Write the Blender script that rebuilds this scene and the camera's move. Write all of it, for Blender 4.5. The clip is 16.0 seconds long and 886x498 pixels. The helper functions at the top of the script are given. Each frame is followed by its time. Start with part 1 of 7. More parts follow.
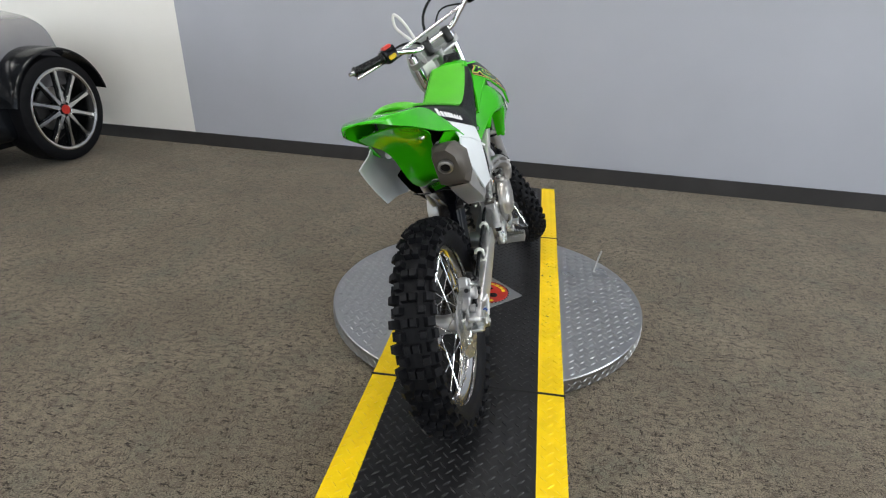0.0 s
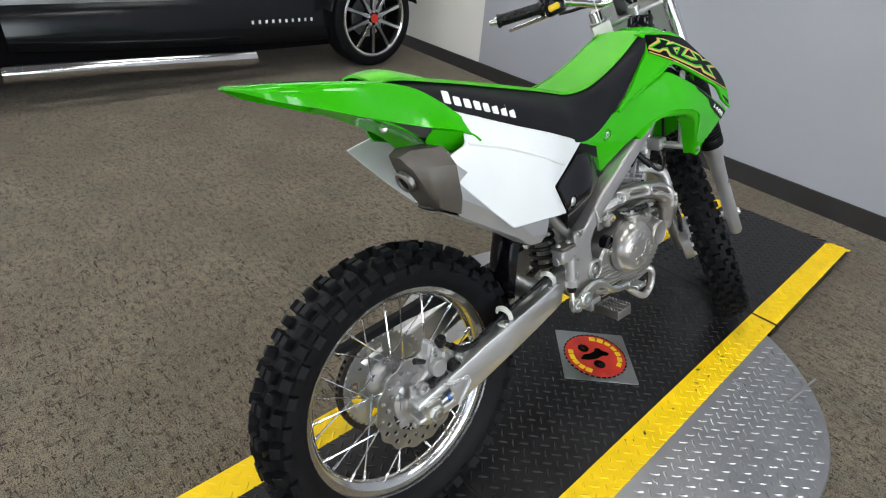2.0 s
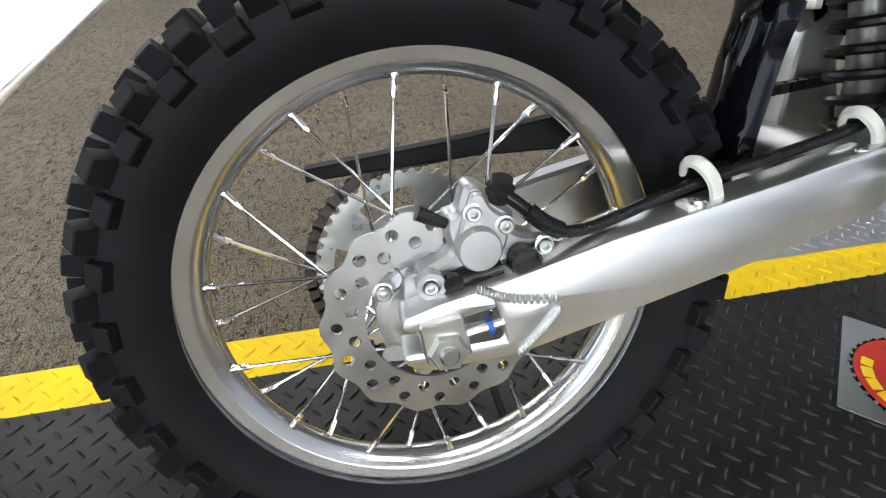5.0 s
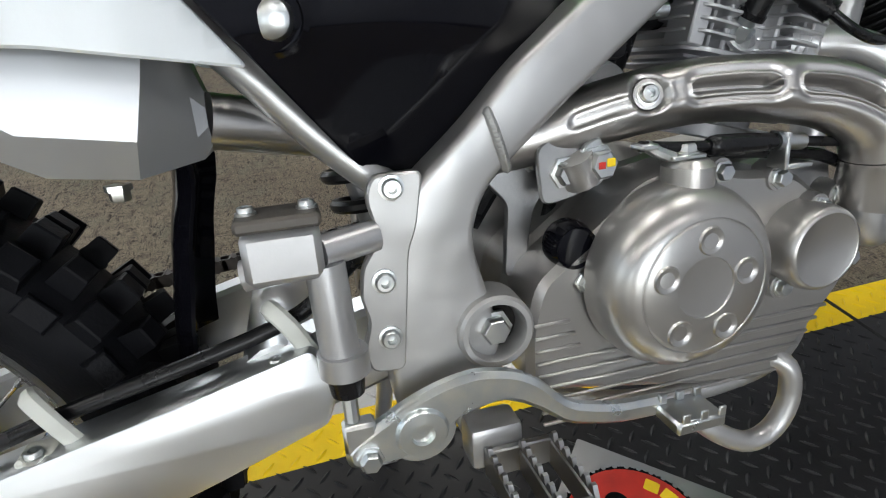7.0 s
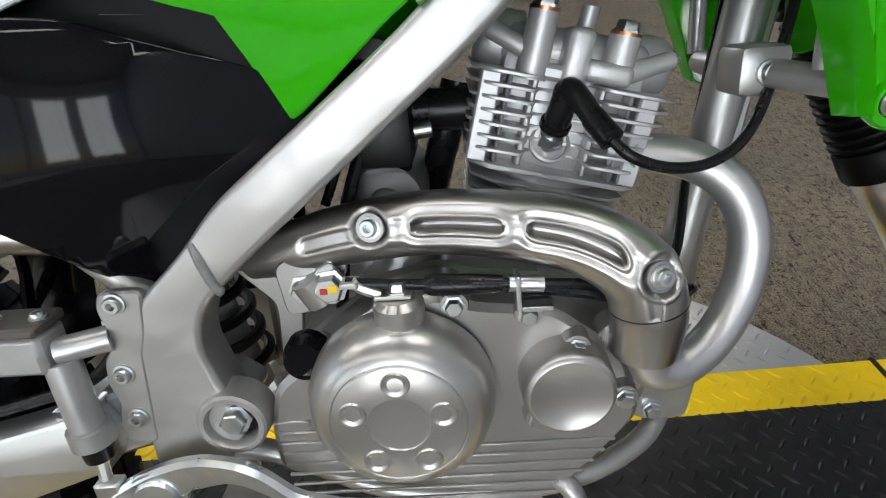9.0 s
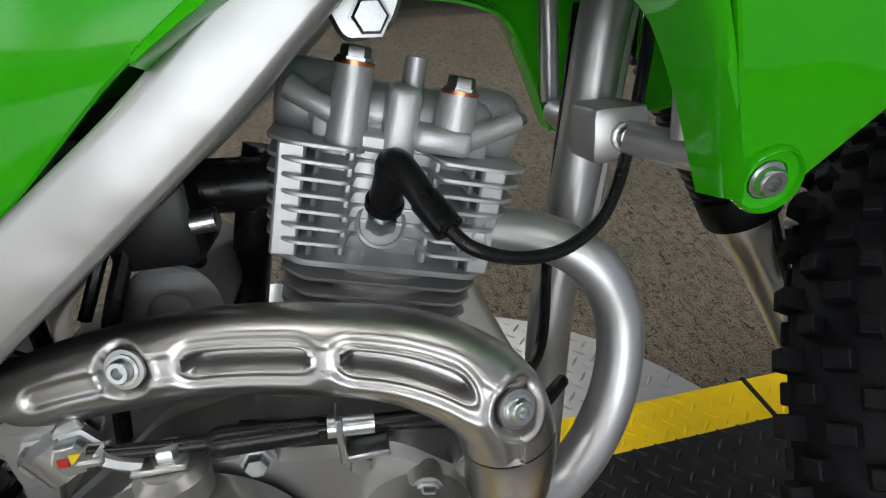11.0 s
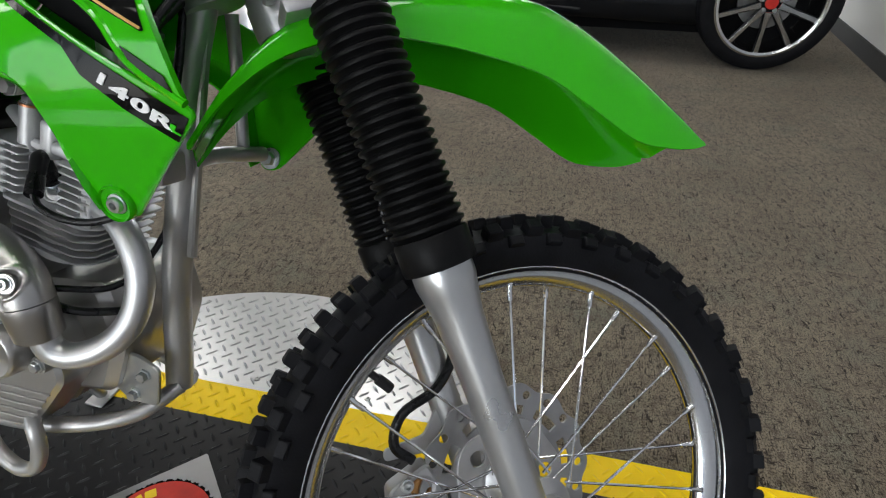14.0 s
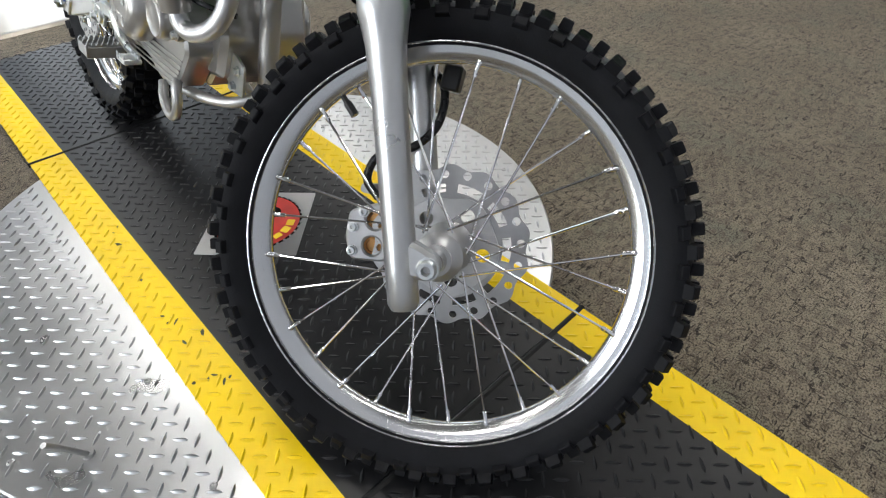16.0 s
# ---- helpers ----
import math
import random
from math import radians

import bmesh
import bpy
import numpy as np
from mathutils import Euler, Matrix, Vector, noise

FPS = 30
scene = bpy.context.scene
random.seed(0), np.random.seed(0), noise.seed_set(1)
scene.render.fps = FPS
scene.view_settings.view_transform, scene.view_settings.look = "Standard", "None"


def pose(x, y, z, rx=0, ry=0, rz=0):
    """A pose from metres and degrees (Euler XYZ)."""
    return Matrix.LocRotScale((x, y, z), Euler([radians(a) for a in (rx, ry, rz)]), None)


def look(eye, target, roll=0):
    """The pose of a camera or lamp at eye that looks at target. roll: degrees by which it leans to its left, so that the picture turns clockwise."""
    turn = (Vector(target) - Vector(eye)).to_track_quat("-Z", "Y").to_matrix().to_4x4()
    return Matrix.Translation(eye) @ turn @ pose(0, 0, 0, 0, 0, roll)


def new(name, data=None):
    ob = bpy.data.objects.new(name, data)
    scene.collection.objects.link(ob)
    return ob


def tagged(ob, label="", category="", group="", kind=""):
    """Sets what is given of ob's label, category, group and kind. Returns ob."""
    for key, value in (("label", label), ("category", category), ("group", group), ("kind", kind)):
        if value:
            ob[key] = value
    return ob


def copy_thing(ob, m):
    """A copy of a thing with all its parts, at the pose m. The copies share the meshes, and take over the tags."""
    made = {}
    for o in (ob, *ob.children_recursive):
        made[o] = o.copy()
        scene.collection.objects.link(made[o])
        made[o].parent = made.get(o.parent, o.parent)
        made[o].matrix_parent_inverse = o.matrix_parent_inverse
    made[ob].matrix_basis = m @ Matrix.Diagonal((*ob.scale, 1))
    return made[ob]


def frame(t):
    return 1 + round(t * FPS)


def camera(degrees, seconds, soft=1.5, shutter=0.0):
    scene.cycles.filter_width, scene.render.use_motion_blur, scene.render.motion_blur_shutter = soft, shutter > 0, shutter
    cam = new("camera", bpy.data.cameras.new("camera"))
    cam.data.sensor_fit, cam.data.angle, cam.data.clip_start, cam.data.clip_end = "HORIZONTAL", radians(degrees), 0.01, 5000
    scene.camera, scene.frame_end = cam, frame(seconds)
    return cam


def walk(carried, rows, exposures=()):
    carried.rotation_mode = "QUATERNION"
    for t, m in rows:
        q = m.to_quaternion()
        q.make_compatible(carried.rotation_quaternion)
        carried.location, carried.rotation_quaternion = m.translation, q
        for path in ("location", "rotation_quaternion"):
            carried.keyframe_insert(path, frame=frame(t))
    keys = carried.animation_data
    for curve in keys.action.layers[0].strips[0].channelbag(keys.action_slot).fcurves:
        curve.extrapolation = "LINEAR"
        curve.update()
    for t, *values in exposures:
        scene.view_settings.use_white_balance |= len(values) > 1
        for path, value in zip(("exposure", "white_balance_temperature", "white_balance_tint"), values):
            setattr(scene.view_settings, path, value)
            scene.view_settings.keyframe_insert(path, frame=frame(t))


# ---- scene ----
cam = camera(77.9, 16.0, soft=1.15)
PATH = [
    (0, (0.207, -1.256, 1.154), (-0.085, 0.542, 0.328), 1.08),
    (0.5, (0.301, -1.029, 1.187), (-0.169, 0.708, 0.314), 1.81),
    (1, (0.416, -0.871, 1.172), (-0.252, 0.773, 0.249), 2.85),
    (1.5, (0.549, -0.690, 1.157), (-0.366, 0.795, 0.179), 4.17),
    (2, (0.603, -0.501, 1.156), (-0.595, 0.710, 0.108), 5.41),
    (2.5, (0.663, -0.362, 1.155), (-0.767, 0.465, 0.027), 5.04),
    (3, (0.691, -0.229, 1.148), (-0.823, 0.282, -0.055), 3.63),
    (3.2, (0.688, -0.201, 1.120), (-0.839, 0.203, -0.107), 3.02),
    (5.3, (0.371, -0.045, 0.674), (-1.180, 0.322, -0.535), 0.18),
    (5.5, (0.363, -0.028, 0.676), (-1.201, 0.376, -0.503), 0.11),
    (6, (0.361, 0.093, 0.699), (-1.221, 0.569, -0.428), -0.40),
    (6.5, (0.377, 0.250, 0.722), (-1.246, 0.696, -0.358), -0.90),
    (7, (0.357, 0.373, 0.728), (-1.247, 0.901, -0.345), 0.03),
    (7.5, (0.307, 0.462, 0.735), (-1.172, 1.050, -0.477), 2.45),
    (8, (0.340, 0.552, 0.746), (-1.154, 0.920, -0.531), 0.18),
    (8.5, (0.363, 0.619, 0.801), (-1.229, 0.683, -0.408), -3.87),
    (8.7, (0.367, 0.635, 0.822), (-1.235, 0.617, -0.375), -5.25),
    (10.8, (0.269, 0.715, 0.814), (-1.324, 1.004, -0.361), -1.45),
    (11, (0.269, 0.712, 0.813), (-1.316, 1.070, -0.352), -1.18),
    (11.5, (0.288, 0.732, 0.874), (-1.322, 1.086, -0.260), -1.34),
    (12, (0.353, 0.767, 0.957), (-1.325, 1.031, -0.097), -1.84),
    (12.5, (0.364, 0.832, 0.989), (-1.352, 0.943, -0.033), -1.91),
    (13, (0.363, 0.955, 0.978), (-1.354, 0.900, -0.047), -1.48),
    (13.5, (0.381, 1.075, 0.960), (-1.304, 0.882, -0.101), -0.52),
    (14, (0.424, 1.262, 0.919), (-1.199, 0.902, -0.192), 0.50),
    (14.5, (0.376, 1.384, 0.873), (-1.126, 0.819, -0.321), 1.07),
    (15, (0.371, 1.488, 0.824), (-0.935, 0.734, -0.490), 1.09),
    (15.5, (0.399, 1.612, 0.810), (-0.735, 0.683, -0.550), 0.19),
    (16, (0.406, 1.666, 0.832), (-0.601, 0.598, -0.526), -0.52),
]
walk(cam, [(t, look(eye, target, roll)) for t, eye, target, roll in PATH], [(0, -0.28), (3.2, -0.22), (5.5, 0.08), (6.2, 0.06), (7.0, -0.42), (7.6, -0.52), (8.2, -0.36), (8.7, -0.34), (11, -0.65), (11.9, -0.50), (13.2, -0.50), (14.0, -0.44), (14.6, -0.16), (16, -0.12)])

# ---- daylight ----
SUN_Z, SUN_TURN = 42, 110
world = bpy.data.worlds.new("sky")
scene.world = world
world.use_nodes = True
wn = world.node_tree.nodes
sky = wn.new("ShaderNodeTexSky")
sky.sky_type, sky.sun_disc = "NISHITA", False
sky.sun_elevation, sky.sun_rotation = radians(SUN_Z), radians(SUN_TURN)
wn["Background"].inputs["Strength"].default_value = 0.12
world.node_tree.links.new(sky.outputs["Color"], wn["Background"].inputs["Color"])


def area_light(name, x, y, z, rx, rz, w, h, watts, colour):
    data = bpy.data.lights.new(name, "AREA")
    data.shape, data.size, data.size_y, data.energy, data.color = "RECTANGLE", w, h, watts, colour
    ob = new(name, data)
    ob.matrix_world = pose(x, y, z, rx, 0, rz)
    return ob


DAY = (0.91, 0.965, 1.0)
# south-east panel is an added fill; the other two stand in windows
for n, (y, w, watts) in enumerate(((-5.2, 1.8, 65), (-1.15, 1.25, 110), (0.65, 1.25, 110))):
    area_light(f"window_and_fill_east_{n + 1}", 5.9, y, 2.05, 90, 90, w, 2.8, watts, DAY)
for n, x in enumerate((-6.0, -1.5, 2.5)):
    area_light(f"window_light_south_{n + 1}", x, -6.9, 2.05, 90, 0, 2.2, 2.8, 55, DAY)
for n, y in enumerate((-4.8, -1.2)):
    area_light(f"window_light_west_{n + 1}", -11.9, y, 2.05, 90, -90, 2.8, 3.0, 235, DAY)


# ---- materials ----
def mat(name, colour, rough=0.5, metal=0.0, vary=0.08, scale=30.0, fine=400.0, bump=0.05, second=None, coat=0.0, rough_vary=0.08, trans=0.0, stretch=(1, 1, 1), spec=0.5, dist=0.002):
    m = bpy.data.materials.new(name)
    m.use_nodes = True
    nt = m.node_tree
    b = nt.nodes["Principled BSDF"]
    b.inputs["Metallic"].default_value = metal
    b.inputs["Coat Weight"].default_value = coat
    b.inputs["Specular IOR Level"].default_value = spec
    b.inputs["Coat Roughness"].default_value = 0.06
    b.inputs["Transmission Weight"].default_value = trans
    tc = nt.nodes.new("ShaderNodeTexCoord")
    mp = nt.nodes.new("ShaderNodeMapping")
    mp.inputs["Scale"].default_value = stretch
    nt.links.new(tc.outputs["Object"], mp.inputs["Vector"])
    big, small = nt.nodes.new("ShaderNodeTexNoise"), nt.nodes.new("ShaderNodeTexNoise")
    big.inputs["Scale"].default_value, big.inputs["Detail"].default_value = scale, 4
    small.inputs["Scale"].default_value, small.inputs["Detail"].default_value = fine, 2
    for n in (big, small):
        nt.links.new(mp.outputs["Vector"], n.inputs["Vector"])
    mix = nt.nodes.new("ShaderNodeMix")
    mix.data_type = "RGBA"
    lo = [max(0, c * (1 - vary)) for c in colour]
    hi = second or [min(1, c * (1 + vary)) for c in colour]
    mix.inputs[6].default_value, mix.inputs[7].default_value = (*lo, 1), (*hi, 1)
    ramp = nt.nodes.new("ShaderNodeMapRange")
    ramp.inputs["From Min"].default_value, ramp.inputs["From Max"].default_value = 0.3, 0.7
    nt.links.new(big.outputs["Fac"], ramp.inputs["Value"])
    nt.links.new(ramp.outputs["Result"], mix.inputs["Factor"])
    nt.links.new(mix.outputs[2], b.inputs["Base Color"])
    rr = nt.nodes.new("ShaderNodeMapRange")
    rr.inputs["To Min"].default_value, rr.inputs["To Max"].default_value = max(0.02, rough - rough_vary), min(1, rough + rough_vary)
    nt.links.new(big.outputs["Fac"], rr.inputs["Value"])
    nt.links.new(rr.outputs["Result"], b.inputs["Roughness"])
    if bump:
        bp = nt.nodes.new("ShaderNodeBump")
        bp.inputs["Strength"].default_value, bp.inputs["Distance"].default_value = bump, dist
        nt.links.new(small.outputs["Fac"], bp.inputs["Height"])
        nt.links.new(bp.outputs["Normal"], b.inputs["Normal"])
    return m


def carpet_material():
    m = bpy.data.materials.new("carpet_pile")
    m.use_nodes = True
    nt = m.node_tree
    b = nt.nodes["Principled BSDF"]
    b.inputs["Roughness"].default_value = 0.97
    b.inputs["Specular IOR Level"].default_value = 0.1
    b.inputs["Sheen Weight"].default_value, b.inputs["Sheen Roughness"].default_value = 0.08, 0.5
    tc = nt.nodes.new("ShaderNodeTexCoord")

    def noise_at(scale, detail, stretch, warp=0.0):
        mp, n = nt.nodes.new("ShaderNodeMapping"), nt.nodes.new("ShaderNodeTexNoise")
        mp.inputs["Scale"].default_value = stretch
        n.inputs["Scale"].default_value, n.inputs["Detail"].default_value, n.inputs["Distortion"].default_value = scale, detail, warp
        nt.links.new(tc.outputs["Object"], mp.inputs["Vector"])
        nt.links.new(mp.outputs["Vector"], n.inputs["Vector"])
        return n.outputs["Fac"]

    def blend(fac, a, c, lo, hi):
        r, x = nt.nodes.new("ShaderNodeMapRange"), nt.nodes.new("ShaderNodeMix")
        x.data_type = "RGBA"
        r.inputs["From Min"].default_value, r.inputs["From Max"].default_value = lo, hi
        nt.links.new(fac, r.inputs["Value"])
        nt.links.new(r.outputs["Result"], x.inputs["Factor"])
        for side, sock in ((a, x.inputs[6]), (c, x.inputs[7])):
            if isinstance(side, tuple):
                sock.default_value = (*side, 1)
            else:
                nt.links.new(side, sock)
        return x.outputs[2]

    base = blend(noise_at(2.2, 4, (1, 1, 1)), (0.180, 0.150, 0.110), (0.284, 0.242, 0.180), 0.32, 0.66)
    tint = blend(noise_at(6, 3, (1, 1, 1)), base, (0.185, 0.180, 0.138), 0.50, 0.72)
    mottle = blend(noise_at(34, 4, (1, 1.6, 1)), (0.150, 0.125, 0.094), tint, 0.36, 0.54)
    loops = blend(noise_at(230, 3, (1, 1.4, 1)), (0.070, 0.056, 0.042), mottle, 0.36, 0.55)
    dark = blend(noise_at(58, 3, (0.60, 2.2, 1), 1.4), (0.032, 0.026, 0.021), loops, 0.355, 0.415)
    dash = blend(noise_at(64, 3, (2.0, 0.65, 1), 1.4), (0.042, 0.034, 0.027), dark, 0.350, 0.400)
    light = blend(noise_at(190, 2, (1.5, 1, 1)), dash, (0.34, 0.30, 0.24), 0.60, 0.76)
    nt.links.new(light, b.inputs["Base Color"])
    bp = nt.nodes.new("ShaderNodeBump")
    bp.inputs["Strength"].default_value, bp.inputs["Distance"].default_value = 0.9, 0.005
    nt.links.new(noise_at(260, 3, (1, 1, 1)), bp.inputs["Height"])
    nt.links.new(bp.outputs["Normal"], b.inputs["Normal"])
    return m


CARPET = carpet_material()
TILE = mat("vinyl_tile", (0.50, 0.46, 0.39), 0.14, 0, 0.06, 3, 60, 0.02, rough_vary=0.05)
WALL_GREY = mat("grey_wall_paint", (0.385, 0.40, 0.45), 0.75, 0, 0.03, 2, 300, 0.05)
WALL_WHITE = mat("white_wall_paint", (0.78, 0.77, 0.74), 0.7, 0, 0.02, 2, 300, 0.05)
CEILING = mat("dark_ceiling", (0.16, 0.16, 0.16), 0.9, 0, 0.04, 40, 200, 0.2)
BASE_RUBBER = mat("dark_rubber_cove", (0.035, 0.033, 0.033), 0.55, 0, 0.15, 5, 200, 0.05, spec=0.3)
STRIP_METAL = mat("transition_strip", (0.33, 0.30, 0.26), 0.35, 0.9, 0.2, 20)
PLATE_BLACK = mat("black_painted_plate", (0.012, 0.012, 0.013), 0.32, 0, 0.3, 7, 160, 0.08, rough_vary=0.10, spec=0.24)
PLATE_YELLOW = mat("yellow_painted_plate", (0.90, 0.61, 0.005), 0.36, 0, 0.08, 9, 180, 0.08, rough_vary=0.1, spec=0.22)
PLATE_BARE = mat("bare_aluminium_plate", (0.435, 0.44, 0.445), 0.29, 1.0, 0.06, 9, 260, 0.03, rough_vary=0.04)
SCUFF = mat("dark_scuff", (0.05, 0.045, 0.02), 0.7, 0, 0.3, 80)
CORD = mat("black_rubber_cord", (0.012, 0.012, 0.012), 0.6, 0, 0.2, 40, spec=0.2)
GREEN = mat("green_plastic", (0.032, 0.42, 0.003), 0.07, 0, 0.04, 7, 9, 0.10, rough_vary=0.02, spec=0.36, dist=0.002)
WHITE_PLASTIC = mat("white_plastic", (0.76, 0.80, 0.82), 0.32, 0, 0.03, 9, 400, 0.02, coat=0.2)
BLACK_PLASTIC = mat("black_plastic", (0.004, 0.004, 0.006), 0.07, 0, 0.2, 14, 60, 0.0, rough_vary=0.02, spec=0.22)
BLACK_MATT = mat("matt_black_plastic", (0.010, 0.010, 0.011), 0.55, 0, 0.2, 20, 500, 0.08, spec=0.1)
SEAT_VINYL = mat("black_seat_vinyl", (0.010, 0.010, 0.013), 0.50, 0, 0.15, 20, 900, 0.2, spec=0.14)
SEAT_GREEN = mat("green_seat_vinyl", (0.085, 0.50, 0.015), 0.42, 0, 0.06, 20, 900, 0.15)
RUBBER = mat("tyre_rubber", (0.0060, 0.0062, 0.0078), 0.55, 0, 0.3, 25, 350, 0.15, rough_vary=0.12, spec=0.13)
GAITER = mat("gaiter_rubber", (0.0045, 0.0045, 0.0048), 0.40, 0, 0.2, 30, 400, 0.08, spec=0.10)
RIM_ALU = mat("polished_aluminium", (0.62, 0.62, 0.625), 0.20, 1.0, 0.04, 15, 500, 0.02, rough_vary=0.06)
BRUSHED = mat("brushed_aluminium", (0.72, 0.73, 0.74), 0.36, 1.0, 0.05, 18, 10, 0.5, stretch=(1, 0.5, 1), rough_vary=0.08, dist=0.008)
CAST = mat("cast_aluminium", (0.45, 0.45, 0.455), 0.36, 0.7, 0.10, 25, 700, 0.03, rough_vary=0.08)
FIN_CAST = mat("bright_cast_aluminium", (0.54, 0.54, 0.55), 0.42, 0.6, 0.08, 25, 700, 0.10, rough_vary=0.08)
CAST_PAINT = mat("silver_engine_paint", (0.43, 0.42, 0.405), 0.30, 0.8, 0.04, 20, 900, 0.02, rough_vary=0.03)
SILVER_FRAME = mat("silver_frame_paint", (0.44, 0.436, 0.43), 0.36, 0.72, 0.04, 14, 16, 0.5, rough_vary=0.04, dist=0.005)
FORK_SILVER = mat("silver_fork_paint", (0.48, 0.485, 0.49), 0.30, 0.8, 0.05, 14, 900, 0.05)
HEADER = mat("silver_header_coat", (0.56, 0.56, 0.565), 0.40, 0.85, 0.05, 16, 500, 0.02)
EXHAUST = mat("satin_stainless", (0.46, 0.448, 0.435), 0.34, 1.0, 0.05, 16, 500, 0.015, rough_vary=0.04)
MUFFLER_TIN = mat("muffler_sheet", (0.50, 0.51, 0.52), 0.40, 0.7, 0.05, 12, 12, 0.5, dist=0.005)
MUFFLER_DARK = mat("muffler_end_cap", (0.095, 0.085, 0.075), 0.5, 0.3, 0.1, 30, 500, 0.1)
STARTER = mat("dark_grey_motor_paint", (0.26, 0.258, 0.26), 0.40, 0.3, 0.08, 20, 300, 0.05)
CHROME = mat("chrome", (0.78, 0.78, 0.80), 0.10, 1.0, 0.04, 20, 300, 0.0, rough_vary=0.04)
ZINC = mat("zinc_plated_steel", (0.58, 0.62, 0.66), 0.30, 1.0, 0.06, 40, 30, 0.25, second=[0.68, 0.68, 0.64], dist=0.002)
PEDAL_ZINC = mat("bright_zinc_plate", (0.68, 0.75, 0.81), 0.29, 1.0, 0.08, 40, 30, 0.25, second=[0.84, 0.84, 0.78], dist=0.002)
STEEL = mat("plain_steel", (0.40, 0.40, 0.40), 0.34, 1.0, 0.1, 30, 400, 0.06)
CHAIN_STEEL = mat("oiled_chain", (0.055, 0.045, 0.038), 0.42, 0.6, 0.3, 60, 400, 0.1)
COPPER = mat("copper_washer", (0.60, 0.25, 0.12), 0.3, 1.0, 0.1, 60)
BRASS = mat("gold_piston", (0.45, 0.24, 0.09), 0.35, 0.8, 0.15, 60)
BLACK_METAL = mat("black_painted_metal", (0.012, 0.012, 0.013), 0.33, 0, 0.2, 20, 400, 0.05, spec=0.35)
GUIDE_NYLON = mat("white_nylon", (0.62, 0.63, 0.58), 0.45, 0, 0.05, 40)
CABLE = mat("black_cable_sleeve", (0.008, 0.008, 0.009), 0.27, 0, 0.2, 40, 300, 0.03, spec=0.3)
DECAL_BLACK = mat("black_decal", (0.003, 0.003, 0.003), 0.09, 0, 0.1, 10, 9, 0.1, spec=0.17)
DECAL_GOLD = mat("gold_decal", (0.58, 0.34, 0.11), 0.18, 0, 0.08, 10, 400, 0.0, spec=0.45)
DECAL_GREEN = mat("bright_green_decal", (0.03, 0.52, 0.006), 0.14, 0, 0.03, 10, 400, 0.0, spec=0.45)
DECAL_WHITE = mat("white_print", (0.82, 0.82, 0.82), 0.35, 0, 0.03, 30)
DECAL_RED = mat("red_print", (0.50, 0.022, 0.012), 0.4, 0, 0.25, 25)
DECAL_YELLOW = mat("yellow_print", (0.85, 0.60, 0.01), 0.4, 0, 0.1, 30)
ADJUSTER_BLUE = mat("blue_paint_dab", (0.02, 0.10, 0.42), 0.4, 0, 0.2, 60)
RED_PLASTIC = mat("red_switch", (0.60, 0.03, 0.02), 0.35)
YELLOW_PLASTIC = mat("yellow_switch", (0.75, 0.50, 0.01), 0.35)
PAPER = mat("white_paper_tag", (0.75, 0.75, 0.73), 0.8)
CAR_BLACK = mat("black_car_paint", (0.006, 0.007, 0.009), 0.16, 0, 0.1, 5, 200, 0.0, spec=0.3)
CAR_GREY = mat("grey_car_paint", (0.22, 0.22, 0.24), 0.2, 0.3, 0.05, 5, 200, 0.0, coat=0.6)
# near-black that paints shade into gaps and hollows
SHADE_BLACK = mat("painted_shade", (0.006, 0.006, 0.007), 0.8, spec=0.1)
# shade of deep recesses, put into a dark colour
RECESS_SHADE = mat("recess_shade", (0.012, 0.011, 0.010), 0.7, 0, 0.3, 60, spec=0.1)
PLATE_GREY = mat("pale_plastic_back", (0.50, 0.53, 0.50), 0.45, 0, 0.06, 14, 200, 0.05, spec=0.3)
RED_TRIM = mat("red_upholstery", (0.42, 0.045, 0.035), 0.5, 0, 0.1, 12, 500, 0.1, spec=0.3)


# ---- building helpers ----
def finish(name, bm, material, smooth=True, angle=40):
    bmesh.ops.recalc_face_normals(bm, faces=bm.faces)
    me = bpy.data.meshes.new(name)
    bm.to_mesh(me)
    bm.free()
    me.materials.append(material)
    if smooth:
        me.shade_smooth()
        me.set_sharp_from_angle(angle=radians(angle))
    return me


def part(name, bm, material, parent, label="", smooth=True, angle=40):
    """Links a bmesh as one mesh object under a thing or a part."""
    ob = new(name, finish(name, bm, material, smooth, angle))
    ob.parent = parent
    if label:
        ob["label"] = label
    return ob


def thing(name, label, category, group="", m=None, kind=""):
    ob = new(name)
    ob.empty_display_size = 0.1
    if m:
        ob.matrix_world = m
    return tagged(ob, label, category, group, kind)


def share(name, me, parent, m, label=""):
    ob = new(name, me)
    ob.parent = parent
    ob.matrix_local = m
    if label:
        ob["label"] = label
    return ob


def mesh_join(*bms):
    """Joins bmeshes into the first one."""
    out = bms[0]
    for b in bms[1:]:
        me = bpy.data.meshes.new("t")
        b.to_mesh(me)
        b.free()
        out.from_mesh(me)
        bpy.data.meshes.remove(me)
    return out


def moved(bm, m):
    bmesh.ops.transform(bm, matrix=m, verts=bm.verts)
    return bm


def flip_x(bm):
    return moved(bm, Matrix.Diagonal((-1, 1, 1, 1)))


def box(x0, x1, y0, y1, z0, z1, bevel=0.0, seg=2):
    bm = bmesh.new()
    bmesh.ops.create_cube(bm, size=1)
    moved(bm, Matrix.Translation(((x0 + x1) / 2, (y0 + y1) / 2, (z0 + z1) / 2)) @ Matrix.Diagonal((x1 - x0, y1 - y0, z1 - z0, 1)))
    if bevel:
        bmesh.ops.bevel(bm, geom=bm.edges[:], offset=bevel, segments=1 if bevel < 0.005 else seg, affect="EDGES", profile=0.5)
    return bm


